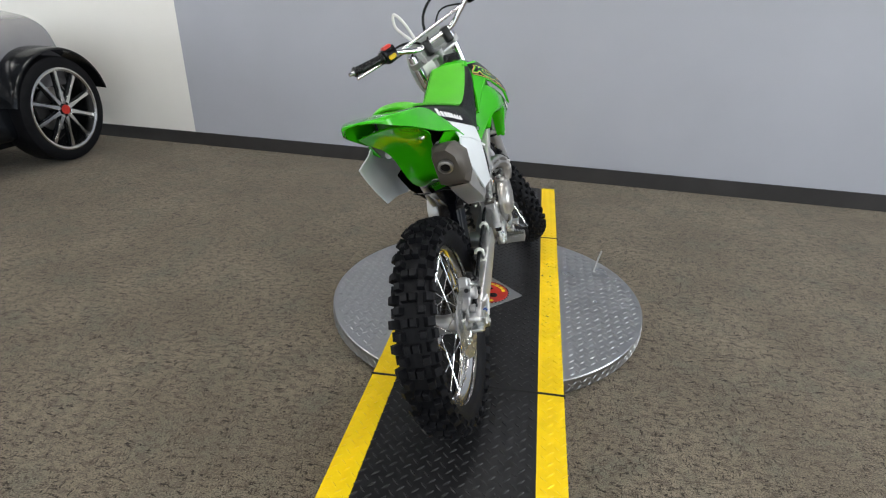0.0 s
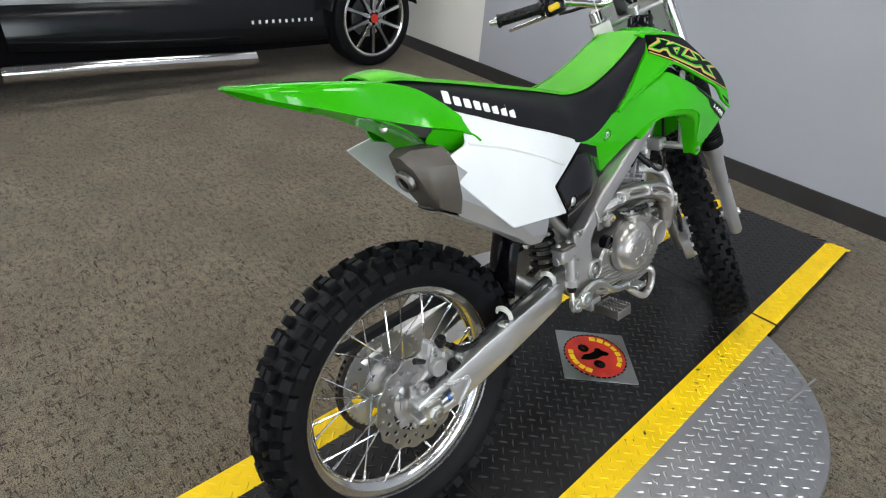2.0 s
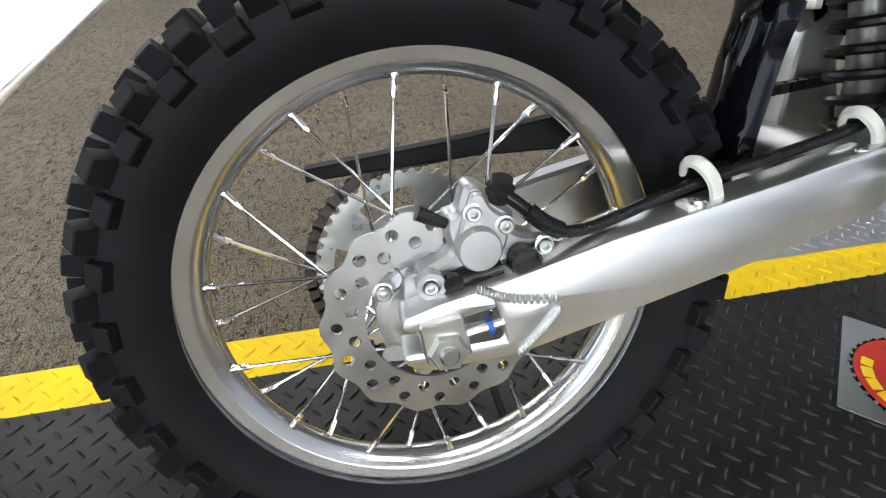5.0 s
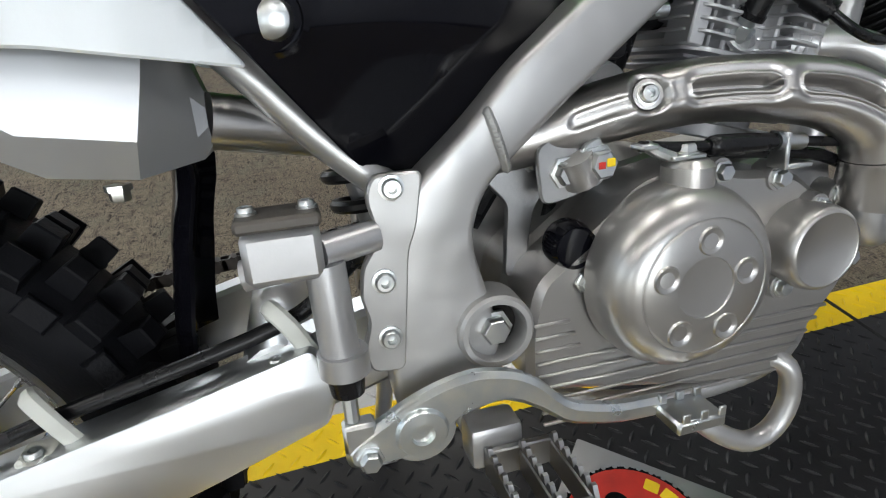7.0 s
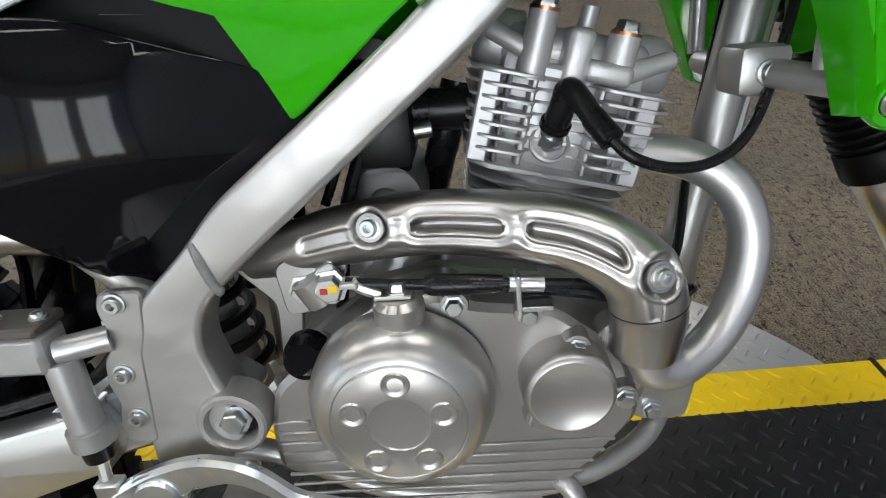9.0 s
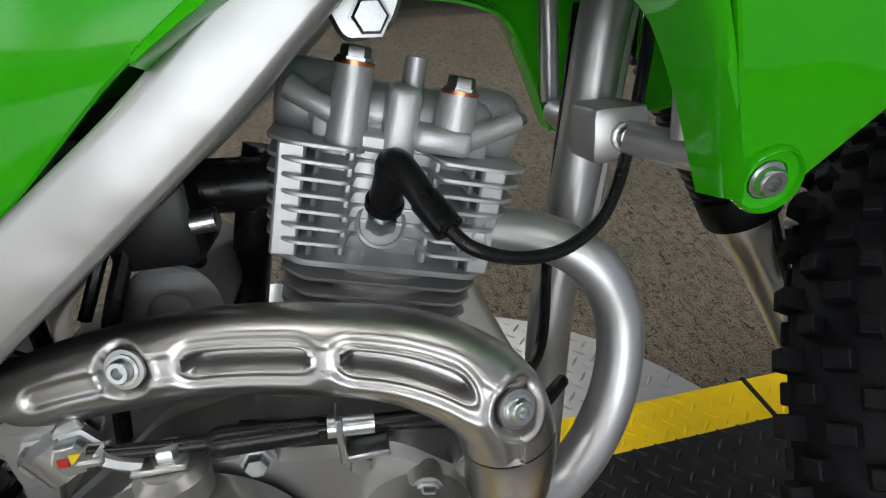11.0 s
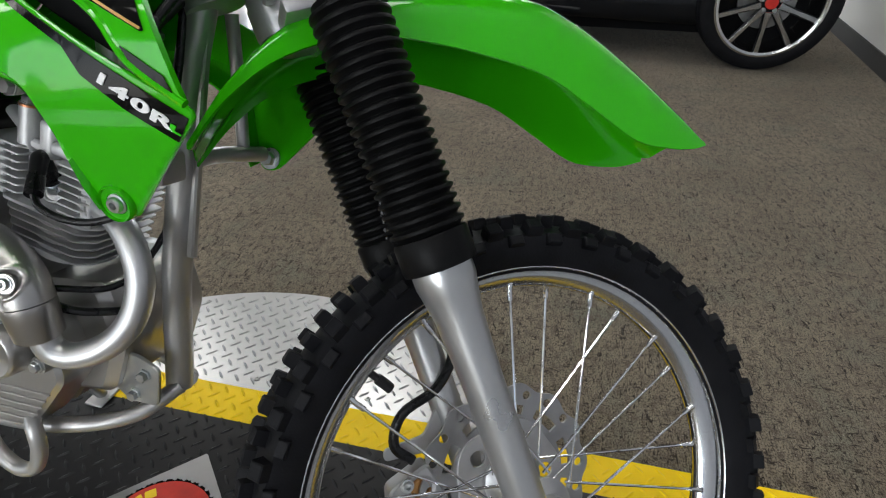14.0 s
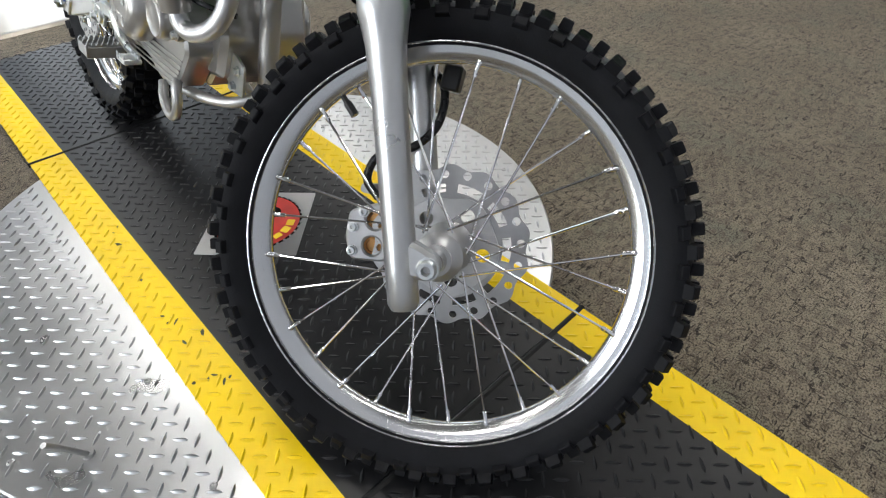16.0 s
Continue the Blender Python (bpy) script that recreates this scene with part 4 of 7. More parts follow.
bolt(frame_body, 0.054, 0.863, 0.628)
both("shroud_stay", lambda: tube([(0.092, 0.875, 0.632), (0.092, 0.873, 0.700), (0.090, 0.870, 0.78)], 0.0075, 10), SILVER_FRAME, frame_body)
for sx in (-1, 1):
    part("cradle_tube", tube([(sx * 0.008, 0.838, 0.350), (sx * 0.05, 0.80, 0.325), (sx * 0.085, 0.72, 0.318), (sx * 0.085, 0.60, 0.316), (sx * 0.070, 0.50, 0.345), (sx * 0.080, 0.455, 0.370)], 0.0095, 12), SILVER_FRAME, frame_body)
part("head_tube", tube([(0.0, 0.915, 0.78), (0.0, 0.868, 0.905)], 0.028, 20), SILVER_FRAME, frame_body)
part("skid_loop", tube([(0.085, 0.700, 0.340), (0.108, 0.726, 0.336), (0.112, 0.733, 0.308), (0.112, 0.722, 0.280), (0.112, 0.697, 0.271), (0.110, 0.666, 0.287), (0.100, 0.640, 0.310)], 0.0085, 14), SILVER_FRAME, frame_body)
mount = plate(rounded([(0.770, 0.405), (0.815, 0.410), (0.845, 0.395), (0.838, 0.345), (0.800, 0.345), (0.775, 0.365)], 0.008), [], 0.005, 0.001, 0.045)
mnt = part("engine_mount", mount, ZINC, frame_body)
for y, z in ((0.785, 0.395), (0.825, 0.385), (0.808, 0.356)):
    bolt(mnt, 0.049, y, z, HEX)
part("head_stay", plate(rounded([(0.690, 0.745), (0.735, 0.755), (0.760, 0.742), (0.738, 0.690), (0.715, 0.685)], 0.008), [], 0.012, 0.002, 0.058), STEEL, frame_body)
bolt(frame_body, 0.0645, 0.728, 0.697, DARK_HEX, scale=0.8)

# ---- engine ----
case = [(0.506, 0.405), (0.515, 0.440), (0.565, 0.476), (0.590, 0.498), (0.640, 0.508), (0.660, 0.498), (0.715, 0.492), (0.765, 0.452), (0.778, 0.400), (0.748, 0.362), (0.714, 0.322), (0.660, 0.330), (0.506, 0.361)]
engine = part("crankcase", plate(rounded(case, 0.012), [], 0.052, 0.005, 0.082), CAST_PAINT, bike, "silver painted engine crankcase")
part("left_case", plate(rounded(case, 0.012), [], 0.15, 0.006, -0.022), CAST_PAINT, engine)
part("gearbox_rear", plate(rounded([(0.478, 0.385), (0.480, 0.470), (0.505, 0.512), (0.560, 0.528), (0.600, 0.505), (0.600, 0.385)], 0.016), [], 0.080, 0.008, -0.035), CAST_PAINT, engine)
part("front_case", plate(rounded([(0.70, 0.49), (0.80, 0.50), (0.815, 0.43), (0.79, 0.36), (0.70, 0.35)], 0.015), [], 0.15, 0.01, -0.01), CAST_PAINT, engine)
part("left_cover", moved(lathe([(0.052, 0), (0.050, -0.03), (0.044, -0.036), (0.0, -0.036)], 40), Matrix.Translation((-0.095, 0.70, 0.43))), CAST, engine)
for k in range(9):
    z = 0.331 + 0.0098 * k
    y0, y1 = 0.516 - 0.0008 * k, 0.722 + 0.0075 * k
    if k > 5:
        y1 = 0.545 - 0.004 * (k - 6)
    part("case_rib", box(0.1075, 0.1105, y0, min(y1, 0.766), z, z + 0.0028, 0.0009, 1), CAST_PAINT, engine)
clutch = [(0.0640, 0.0), (0.0640, 0.010), (0.0630, 0.017), (0.0595, 0.026), (0.0535, 0.0335), (0.0470, 0.0372), (0.0452, 0.0376), (0.0445, 0.0370), (0.0437, 0.0376), (0.0428, 0.0382), (0.0205, 0.0386), (0.0200, 0.0376), (0.0185, 0.0374), (0.0, 0.0376)]
cover = part("clutch_cover", moved(lathe(clutch, 96), Matrix.Translation((0.112, 0.6085, 0.4375))), CAST_PAINT, engine, "round silver clutch cover")
for y, z in ((0.609, 0.4685), (0.5795, 0.4475), (0.6375, 0.4445), (0.5915, 0.4090), (0.6255, 0.4085)):
    part("dimple", moved(lathe([(0.0095, 0.0), (0.0086, 0.0016), (0.0072, 0.0016), (0.0052, 0.0002), (0.0, -0.0012)], 24), Matrix.Translation((0.1502, y, z))), CAST_PAINT, cover)
part("clutch_arm_boss", moved(lathe([(0.0155, -0.018), (0.0165, 0.0), (0.0165, 0.010), (0.0120, 0.014), (0.0, 0.014)], 28), Matrix.Translation((0.120, 0.613, 0.500)) @ pose(0, 0, 0, 0, -90, 0)), CAST_PAINT, cover)
lever = part("clutch_lever", mesh_join(box(0.108, 0.126, 0.598, 0.622, 0.5142, 0.5172, 0.0008), tube([(0.117, 0.602, 0.5160), (0.117, 0.592, 0.5200), (0.116, 0.584, 0.5245)], 0.0040, 8, flat=1.6), box(0.110, 0.124, 0.577, 0.589, 0.5225, 0.5262, 0.001)), ZINC, engine, "zinc plated clutch lever")
share("lever_nut", HEX, lever, pose(0.117, 0.613, 0.517, 0, -90, 0))
part("cable_bracket", mesh_join(box(0.106, 0.122, 0.688, 0.6915, 0.498, 0.523, 0.0008), box(0.106, 0.122, 0.6915, 0.712, 0.498, 0.5015, 0.0008)), ZINC, engine, "zinc plated cable bracket")
part("clutch_cable", tube([(0.116, 0.580, 0.5245), (0.116, 0.605, 0.5215), (0.116, 0.640, 0.5190), (0.116, 0.690, 0.5165), (0.112, 0.735, 0.5115), (0.095, 0.778, 0.505), (0.05, 0.815, 0.50), (0.0, 0.84, 0.56), (-0.03, 0.87, 0.70)], 0.0036, 10), CABLE, engine)
part("cable_boot", tube([(0.116, 0.630, 0.5195), (0.116, 0.636, 0.5190), (0.116, 0.660, 0.5180), (0.116, 0.680, 0.5170)], [0.0050, 0.0074, 0.0070, 0.0056], 12), CABLE, engine)
part("cable_ferrule", tube([(0.116, 0.684, 0.5168), (0.1155, 0.706, 0.5150)], 0.0058, 10), ZINC, engine)
part("loom", tube([(0.100, 0.640, 0.512), (0.104, 0.690, 0.508), (0.104, 0.740, 0.500), (0.09, 0.79, 0.480), (0.05, 0.83, 0.47)], 0.0045, 8), CABLE, engine, "black wiring sleeve")
part("filter_cover", moved(lathe([(0.0325, 0.0), (0.0318, 0.018), (0.0305, 0.0235), (0.0285, 0.0262), (0.0270, 0.0266), (0.0262, 0.0260), (0.0, 0.0264)], 64), Matrix.Translation((0.108, 0.7215, 0.4395))), CAST_PAINT, engine, "small round oil filter cover")
for x, y, z in ((0.117, 0.728, 0.4665), (0.118, 0.702, 0.4100), (0.117, 0.762, 0.4240), (0.110, 0.648, 0.5000), (0.110, 0.697, 0.4900), (0.108, 0.548, 0.4370), (0.109, 0.755, 0.4700)):
    part("bolt_boss", moved(lathe([(0.0112, -0.016), (0.0100, -0.003), (0.0092, 0.0), (0.0, 0.0)], 20), Matrix.Translation((x, y, z))), CAST_PAINT, engine)
    bolt(engine, x + 0.001, y, z, HEX, scale=0.92)
bolt(engine, 0.091, 0.550, 0.468, HEX, scale=0.92)
part("sight_glass", moved(lathe([(0.0, 0.006), (0.0125, 0.006), (0.0145, 0.008), (0.0165, 0.0), (0.0165, -0.01)], 24), Matrix.Translation((0.102, 0.541, 0.462))), BLACK_PLASTIC, engine, "dark oil sight glass")
part("breather_stub", tube([(0.09, 0.556, 0.500), (0.092, 0.548, 0.518)], 0.012, 14), CAST_PAINT, engine)
hanger = part("engine_hanger", plate(rounded([(0.474, 0.528), (0.520, 0.560), (0.566, 0.530), (0.532, 0.478), (0.524, 0.430), (0.508, 0.430), (0.512, 0.485)], 0.006), [], 0.006, 0.0012, 0.060), STEEL, engine)
bolt(hanger, 0.063, 0.532, 0.516, HEX, scale=1.25)
eye_plate = part("mount_plate", plate(rounded([(0.528, 0.486), (0.524, 0.526), (0.558, 0.540), (0.578, 0.524), (0.558, 0.491)], 0.008), [], 0.005, 0.001, 0.084), STEEL, engine)
bolt(eye_plate, 0.088, 0.544, 0.508, HEX, scale=1.3)
part("mount_tab", plate(rounded([(0.555, 0.499), (0.553, 0.524), (0.567, 0.531), (0.573, 0.506), (0.566, 0.496)], 0.006), [], 0.005, 0.001, 0.091), ZINC, engine)
bolt(eye_plate, 0.0945, 0.5645, 0.5125, HEX, scale=1.5)
part("paint_mark", box(0.1040, 0.1048, 0.5648, 0.571, 0.5115, 0.517, 0.0004, 1), DECAL_YELLOW, eye_plate, "yellow paint dab")
part("paint_mark", box(0.1040, 0.1048, 0.559, 0.5640, 0.5105, 0.515, 0.0004, 1), DECAL_RED, eye_plate, "red paint dab")

# cylinder with its fins, leaning forward
CYL = Matrix.Translation((0.0, 0.709, 0.508)) @ pose(0, 0, 0, -14)
cyl = part("cylinder", moved(lathe([(0.044, 0.0), (0.044, 0.062), (0.0, 0.062)], 40), CYL @ pose(0, 0, 0, 0, -90, 0)), FIN_CAST, bike, "cast aluminium finned cylinder and head")
LYING = Matrix(((0, 0, 1, 0), (0, 1, 0, 0), (1, 0, 0, 0), (0, 0, 0, 1)))


def fin(w, back, ahead, z, t=0.0022, notch=None):
    """A cooling fin, with a gap for the spark plug on its right side where notch gives its two edges and depth."""
    line = [(-back, -w), (-back, w - 0.014), (-back + 0.014, w)]
    if notch:
        a, b, deep = notch
        line += [(a - 0.003, w), (a, w - 0.006), (a + 0.003, deep), (b - 0.003, deep), (b, w - 0.006), (b + 0.003, w)]
    line += [(ahead - 0.014, w), (ahead, w - 0.014), (ahead, -w)]
    return moved(plate(rounded(line, 0.0045, 3), [], t, 0.0004, 0), CYL @ Matrix.Translation((0, 0, z)) @ LYING)


for k in range(5):
    part("fin", fin(0.049 + 0.0008 * k, 0.0545 + 0.0009 * k, 0.0530 + 0.0012 * k, 0.011 + 0.0098 * k, 0.0020), FIN_CAST, cyl)
part("base_fin", fin(0.054, 0.0620, 0.0625, 0.0605, 0.0036), FIN_CAST, cyl)
for k in range(7):
    part("fin", fin(0.056, 0.0672 + 0.0006 * k, 0.0620 + 0.0018 * k, 0.0722 + 0.0087 * k, 0.0023, (-0.0245, 0.0190, 0.031)), FIN_CAST, cyl)
part("head_block", moved(box(-0.048, 0.030, -0.050, 0.052, 0.054, 0.138, 0.006), CYL), FIN_CAST, cyl)
for y0, y1, x1 in ((-0.0645, -0.0500, 0.0505), (-0.0455, -0.0425, 0.0480), (-0.0290, -0.0240, 0.0430), (0.0185, 0.0235, 0.0430), (0.0390, 0.0420, 0.0480), (0.0450, 0.0590, 0.0505)):
    part("fin_web", moved(box(0.020, x1, y0, y1, 0.0615, 0.1240, 0.0015, 1), CYL), FIN_CAST, cyl)
part("plug_recess", moved(lathe([(0.0150, 0.0), (0.0150, 0.0035), (0.0132, 0.0045), (0.0122, 0.0008), (0.0, 0.0008)], 28), CYL @ Matrix.Translation((0.0300, -0.0045, 0.079)) @ pose(0, 0, 0, 0, -28, 0)), FIN_CAST, cyl)
part("head_rib", moved(box(0.016, 0.0490, -0.0115, 0.0065, 0.1180, 0.1600, 0.0055, 3), CYL), FIN_CAST, cyl)
part("head_step", moved(box(0.010, 0.0460, -0.0300, 0.0060, 0.1230, 0.1340, 0.003, 2), CYL), FIN_CAST, cyl)
part("head_pad", moved(box(0.010, 0.0500, 0.0040, 0.0370, 0.1270, 0.1415, 0.005, 3), CYL), FIN_CAST, cyl)
part("head_cover", moved(box(-0.046, 0.028, -0.056, 0.058, 0.124, 0.158, 0.016, 4), CYL), FIN_CAST, cyl)
for x, y, z0, z1, r in ((0.0395, -0.0305, 0.122, 0.1655, 0.0100), (0.0360, 0.0272, 0.136, 0.1595, 0.0105)):
    part("stud_boss", moved(tube([(x, y, z0), (x, y, z1)], [r * 1.10, r], 24), CYL), FIN_CAST, cyl)
    part("copper_washer", moved(lathe([(0.0, 0.0), (0.0105, 0.0), (0.0105, 0.0022), (0, 0.0022)], 24), CYL @ Matrix.Translation((x, y, z1)) @ pose(0, 0, 0, 0, -90, 0)), COPPER, cyl)
    share("hex_nut", DARK_HEX, cyl, CYL @ Matrix.Translation((x, y, z1 + 0.0030)) @ pose(0, 0, 0, 0, -90, 0) @ Matrix.Scale(0.74, 4))
for y, s in ((-0.058, -1), (0.060, 1)):
    part("valve_cap", moved(lathe([(0.0, 0.014), (0.016, 0.0125), (0.0205, 0.008), (0.0225, 0.0), (0.0225, -0.020)], 36), CYL @ Matrix.Translation((0.0, y, 0.142)) @ pose(0, 0, 0, 0, 0, 90 * s)), FIN_CAST, cyl)
part("cover_rib", moved(tube([(0.040, -0.030, 0.1370), (0.036, -0.045, 0.1425), (0.030, -0.0625, 0.1490)], [0.0062, 0.0066, 0.0070], 14), CYL), FIN_CAST, cyl)
front_rib = part("cover_rib", moved(tube([(0.036, 0.034, 0.1360), (0.033, 0.050, 0.1430), (0.030, 0.0650, 0.1505)], [0.0080, 0.0066, 0.0062], 14), CYL), FIN_CAST, cyl)
part("rib_bolt", moved(tube([(0.0302, 0.0640, 0.1500), (0.0290, 0.0690, 0.1523)], 0.0036, 6), CYL), ZINC, front_rib)
part("vent_stub", moved(tube([(0.018, 0.0037, 0.150), (0.018, 0.0037, 0.1745)], [0.0066, 0.0060], 16), CYL), FIN_CAST, cyl)
plug = part("spark_plug", mesh_join(tube([(0.024, 0.7205, 0.576), (0.039, 0.7275, 0.602)], 0.0066, 14), tube([(0.0300, 0.7235, 0.5860), (0.0340, 0.7255, 0.5935)], 0.0096, 6)), ZINC, cyl)
part("plug_cap", mesh_join(tube([(0.0372, 0.7265, 0.599), (0.0395, 0.7275, 0.603)], 0.0112, 20), tube([(0.038, 0.727, 0.600), (0.0435, 0.7300, 0.6120), (0.0485, 0.7325, 0.6235)], [0.0100, 0.0092, 0.0088], 20), tube([(0.0460, 0.7312, 0.6180), (0.0492, 0.7330, 0.6245), (0.0560, 0.7375, 0.6230), (0.0720, 0.7480, 0.6060), (0.0830, 0.7555, 0.5960)], [0.0088, 0.0092, 0.0082, 0.0072, 0.0062], 20), tube([(0.0690, 0.7458, 0.6092), (0.0825, 0.7551, 0.5966)], 0.0084, 18)), CABLE, plug, "black spark plug cap")
part("plug_lead", tube([(0.0825, 0.7551, 0.5966), (0.0880, 0.767, 0.586), (0.0860, 0.792, 0.577), (0.0780, 0.822, 0.577), (0.0640, 0.850, 0.592), (0.046, 0.872, 0.634), (0.03, 0.888, 0.71), (0.01, 0.89, 0.80)], 0.0038, 12), CABLE, plug, "black ignition lead")
part("tensioner_plug", tube([(0.052, 0.640, 0.607), (0.052, 0.628, 0.606)], 0.006, 10), ZINC, cyl)

# intake and what sits behind the cylinder
part("intake_pipe", tube([(0.0, 0.670, 0.612), (0.0, 0.625, 0.613), (0.0, 0.57, 0.622)], 0.0165, 20), CABLE, bike, "black rubber intake pipe")
carb = part("carburettor", mesh_join(tube([(-0.035, 0.600, 0.640), (0.045, 0.600, 0.640)], 0.028, 18), box(-0.03, 0.035, 0.575, 0.625, 0.575, 0.64, 0.008)), BLACK_METAL, bike, "black carburettor with rubber hoses")
part("carb_hose", tube([(0.030, 0.585, 0.590), (0.045, 0.570, 0.545), (0.040, 0.560, 0.49), (0.03, 0.545, 0.42)], 0.005, 8), CABLE, carb)
part("carb_hose", tube([(0.030, 0.560, 0.640), (0.045, 0.540, 0.585), (0.035, 0.530, 0.52), (0.02, 0.500, 0.46)], 0.005, 8), CABLE, carb)
motor = part("starter_motor", tube([(-0.045, 0.606, 0.556), (0.026, 0.600, 0.548)], 0.0285, 36), STARTER, bike, "dark grey round starter motor")
part("end_plate", moved(lathe([(0.0292, 0), (0.0292, 0.004), (0.0275, 0.0055), (0.0125, 0.0060), (0.0120, 0.0082), (0.0105, 0.0092), (0.0, 0.0095)], 40), Matrix.Translation((0.026, 0.600, 0.548)) @ pose(0, 0, 0, 0, -7, -5)), STARTER, motor)
part("terminal_boot", tube([(0.018, 0.612, 0.574), (0.022, 0.616, 0.590), (0.020, 0.622, 0.598)], [0.0095, 0.0085, 0.0070], 14), CABLE, motor)
part("breather_hose", tube([(-0.020, 0.660, 0.630), (-0.018, 0.648, 0.590), (-0.030, 0.634, 0.540), (-0.034, 0.622, 0.490)], 0.013, 14), CABLE, motor, "black rubber breather hose")
part("starter_cable", tube([(0.020, 0.620, 0.596), (0.024, 0.604, 0.612), (0.020, 0.575, 0.596), (0.028, 0.552, 0.55)], 0.004, 8), CABLE, motor)

# ---- exhaust ----
header = part("exhaust_header", tube([(0.035, 0.785, 0.577), (0.050, 0.816, 0.573), (0.063, 0.843, 0.556), (0.070, 0.857, 0.522), (0.078, 0.852, 0.482), (0.090, 0.832, 0.452), (0.104, 0.803, 0.438), (0.113, 0.780, 0.445), (0.116, 0.772, 0.474)], 0.0140, 24, 8), HEADER, bike, "silver coated exhaust header pipe")
part("port_collar", tube([(0.028, 0.770, 0.578), (0.036, 0.788, 0.577)], 0.0185, 20), HEADER, header)
shield_line = [(0.116, 0.772, 0.464), (0.121, 0.7715, 0.497), (0.119, 0.762, 0.523), (0.112, 0.735, 0.541), (0.103, 0.700, 0.549), (0.090, 0.640, 0.552), (0.079, 0.580, 0.544), (0.066, 0.530, 0.530), (0.058, 0.500, 0.522)]
shield_radii = [0.0225, 0.0245, 0.0245, 0.0235, 0.0225, 0.0215, 0.0210, 0.0190, 0.0160]
SLOTS, CUPS, GROOVE = ((0.6300, 0.6745), (0.7010, 0.7455)), ((0.5965, 0.5540), (0.7715, 0.5265)), (0.551, 0.590)


def pressed(y, v, z):
    """How deep the shield's face is pressed in at y and z, v metres above its facing line."""
    def band(d, r, edge):
        return 1 / (1 + math.exp(min(50.0, max(-50.0, (d - r) / edge))))

    deep = 0.0
    for a, b in SLOTS:
        d = math.hypot(max(0.0, a - y, y - b), v)
        deep = max(deep, 0.0030 * band(d, 0.0118, 0.0007), 0.0170 * band(d, 0.0056, 0.00030))
        deep -= 0.0010 * math.exp(-((d - 0.0072) / 0.0011) ** 2)
    d = math.hypot(max(0.0, GROOVE[0] - y, y - GROOVE[1]), v)
    deep = max(deep, 0.0026 * band(d, 0.0052, 0.0007))
    if 0.590 < y < 0.772:
        deep = max(deep, 0.0022 * band(abs(v), 0.0062, 0.0008))
    for cy, cz in CUPS:
        d = math.hypot(y - cy, z - cz)
        deep = max(deep, 0.0072 * band(d, 0.0118, 0.0004)) - 0.0012 * math.exp(-((d - 0.0140) / 0.0013) ** 2)
    return deep


def pressed_shield():
    path = curve_points(shield_line, 34)
    count = len(path)
    radii = [float(v) for v in np.interp(np.linspace(0, 8, count), range(9), shield_radii)]
    bm, rings, seg = bmesh.new(), [], 132
    for k, p in enumerate(path):
        ahead = (path[min(k + 1, count - 1)] - path[max(k - 1, 0)]).normalized()
        face = Vector((math.cos(radians(14)), 0, math.sin(radians(14))))
        face = (face - ahead * face.dot(ahead)).normalized()
        side = face.cross(ahead) * (1 if face.cross(ahead).z > 0 or p.z < 0.5 else -1)
        ring = []
        for j in range(seg):
            u = (j / seg) * 2 - 1
            a = math.pi * math.copysign(abs(u) ** 1.35, u)
            q = p + radii[k] * (math.cos(a) * face + math.sin(a) * side)
            deep = pressed(q.y, a * radii[k], q.z) if abs(a) < 1.3 and q.z > 0.5 and k > 20 else 0.0
            ring.append(bm.verts.new(p + (radii[k] - deep) * (math.cos(a) * face + math.sin(a) * side)))
        rings.append(ring)
    for a, b in zip(rings, rings[1:]):
        for j in range(seg):
            bm.faces.new((a[j], a[(j + 1) % seg], b[(j + 1) % seg], b[j]))
    return bm


shield = part("heat_shield", pressed_shield(), EXHAUST, bike, "satin stainless exhaust heat shield with pressed slots", angle=75)
mid = curve_points(shield_line, 8)[::-1]
mid_r = [float(v) for v in np.interp(np.linspace(0, 8, 65), range(9), shield_radii)][::-1]
for y, z, rz in ((0.5965, 0.5540, -14), (0.7715, 0.5265, 16)):
    at = min(range(65), key=lambda k: abs(mid[k].y - y) + 0.5 * abs(mid[k].z - z))
    xx = mid[at].x + mid_r[at] * 0.975 - 0.0035
    seat_m = Matrix.Translation((xx, y, z)) @ pose(0, 0, 0, 0, -12, rz)
    part("washer", moved(lathe([(0.0098, -0.0022), (0.0096, -0.0008), (0.0060, -0.0006)], 28), seat_m), EXHAUST, shield)
    share("bolt", BOLT, shield, seat_m @ Matrix.Translation((-0.0010, 0, 0)) @ Matrix.Scale(0.95, 4))
part("mid_pipe", tube([(0.060, 0.520, 0.526), (0.055, 0.470, 0.532), (0.054, 0.400, 0.545), (0.074, 0.330, 0.560)], 0.0160, 18), EXHAUST, bike, "satin stainless pipe to the muffler")
body = []
body.append([(0.062, 0.062, 0.690), (0.060, 0.062, 0.745), (0.072, 0.058, 0.768), (0.120, 0.058, 0.768), (0.142, 0.062, 0.745), (0.144, 0.066, 0.690), (0.132, 0.072, 0.656), (0.078, 0.072, 0.654), (0.062, 0.062, 0.690)])
body.append([(0.058, 0.200, 0.594), (0.056, 0.170, 0.674), (0.068, 0.160, 0.715), (0.120, 0.160, 0.715), (0.139, 0.170, 0.674), (0.140, 0.200, 0.614), (0.130, 0.215, 0.574), (0.072, 0.215, 0.572), (0.058, 0.200, 0.594)])
body.append([(0.058, 0.255, 0.561), (0.056, 0.250, 0.614), (0.068, 0.250, 0.654), (0.114, 0.250, 0.654), (0.130, 0.252, 0.609), (0.130, 0.258, 0.564), (0.120, 0.262, 0.543), (0.072, 0.262, 0.541), (0.058, 0.255, 0.561)])
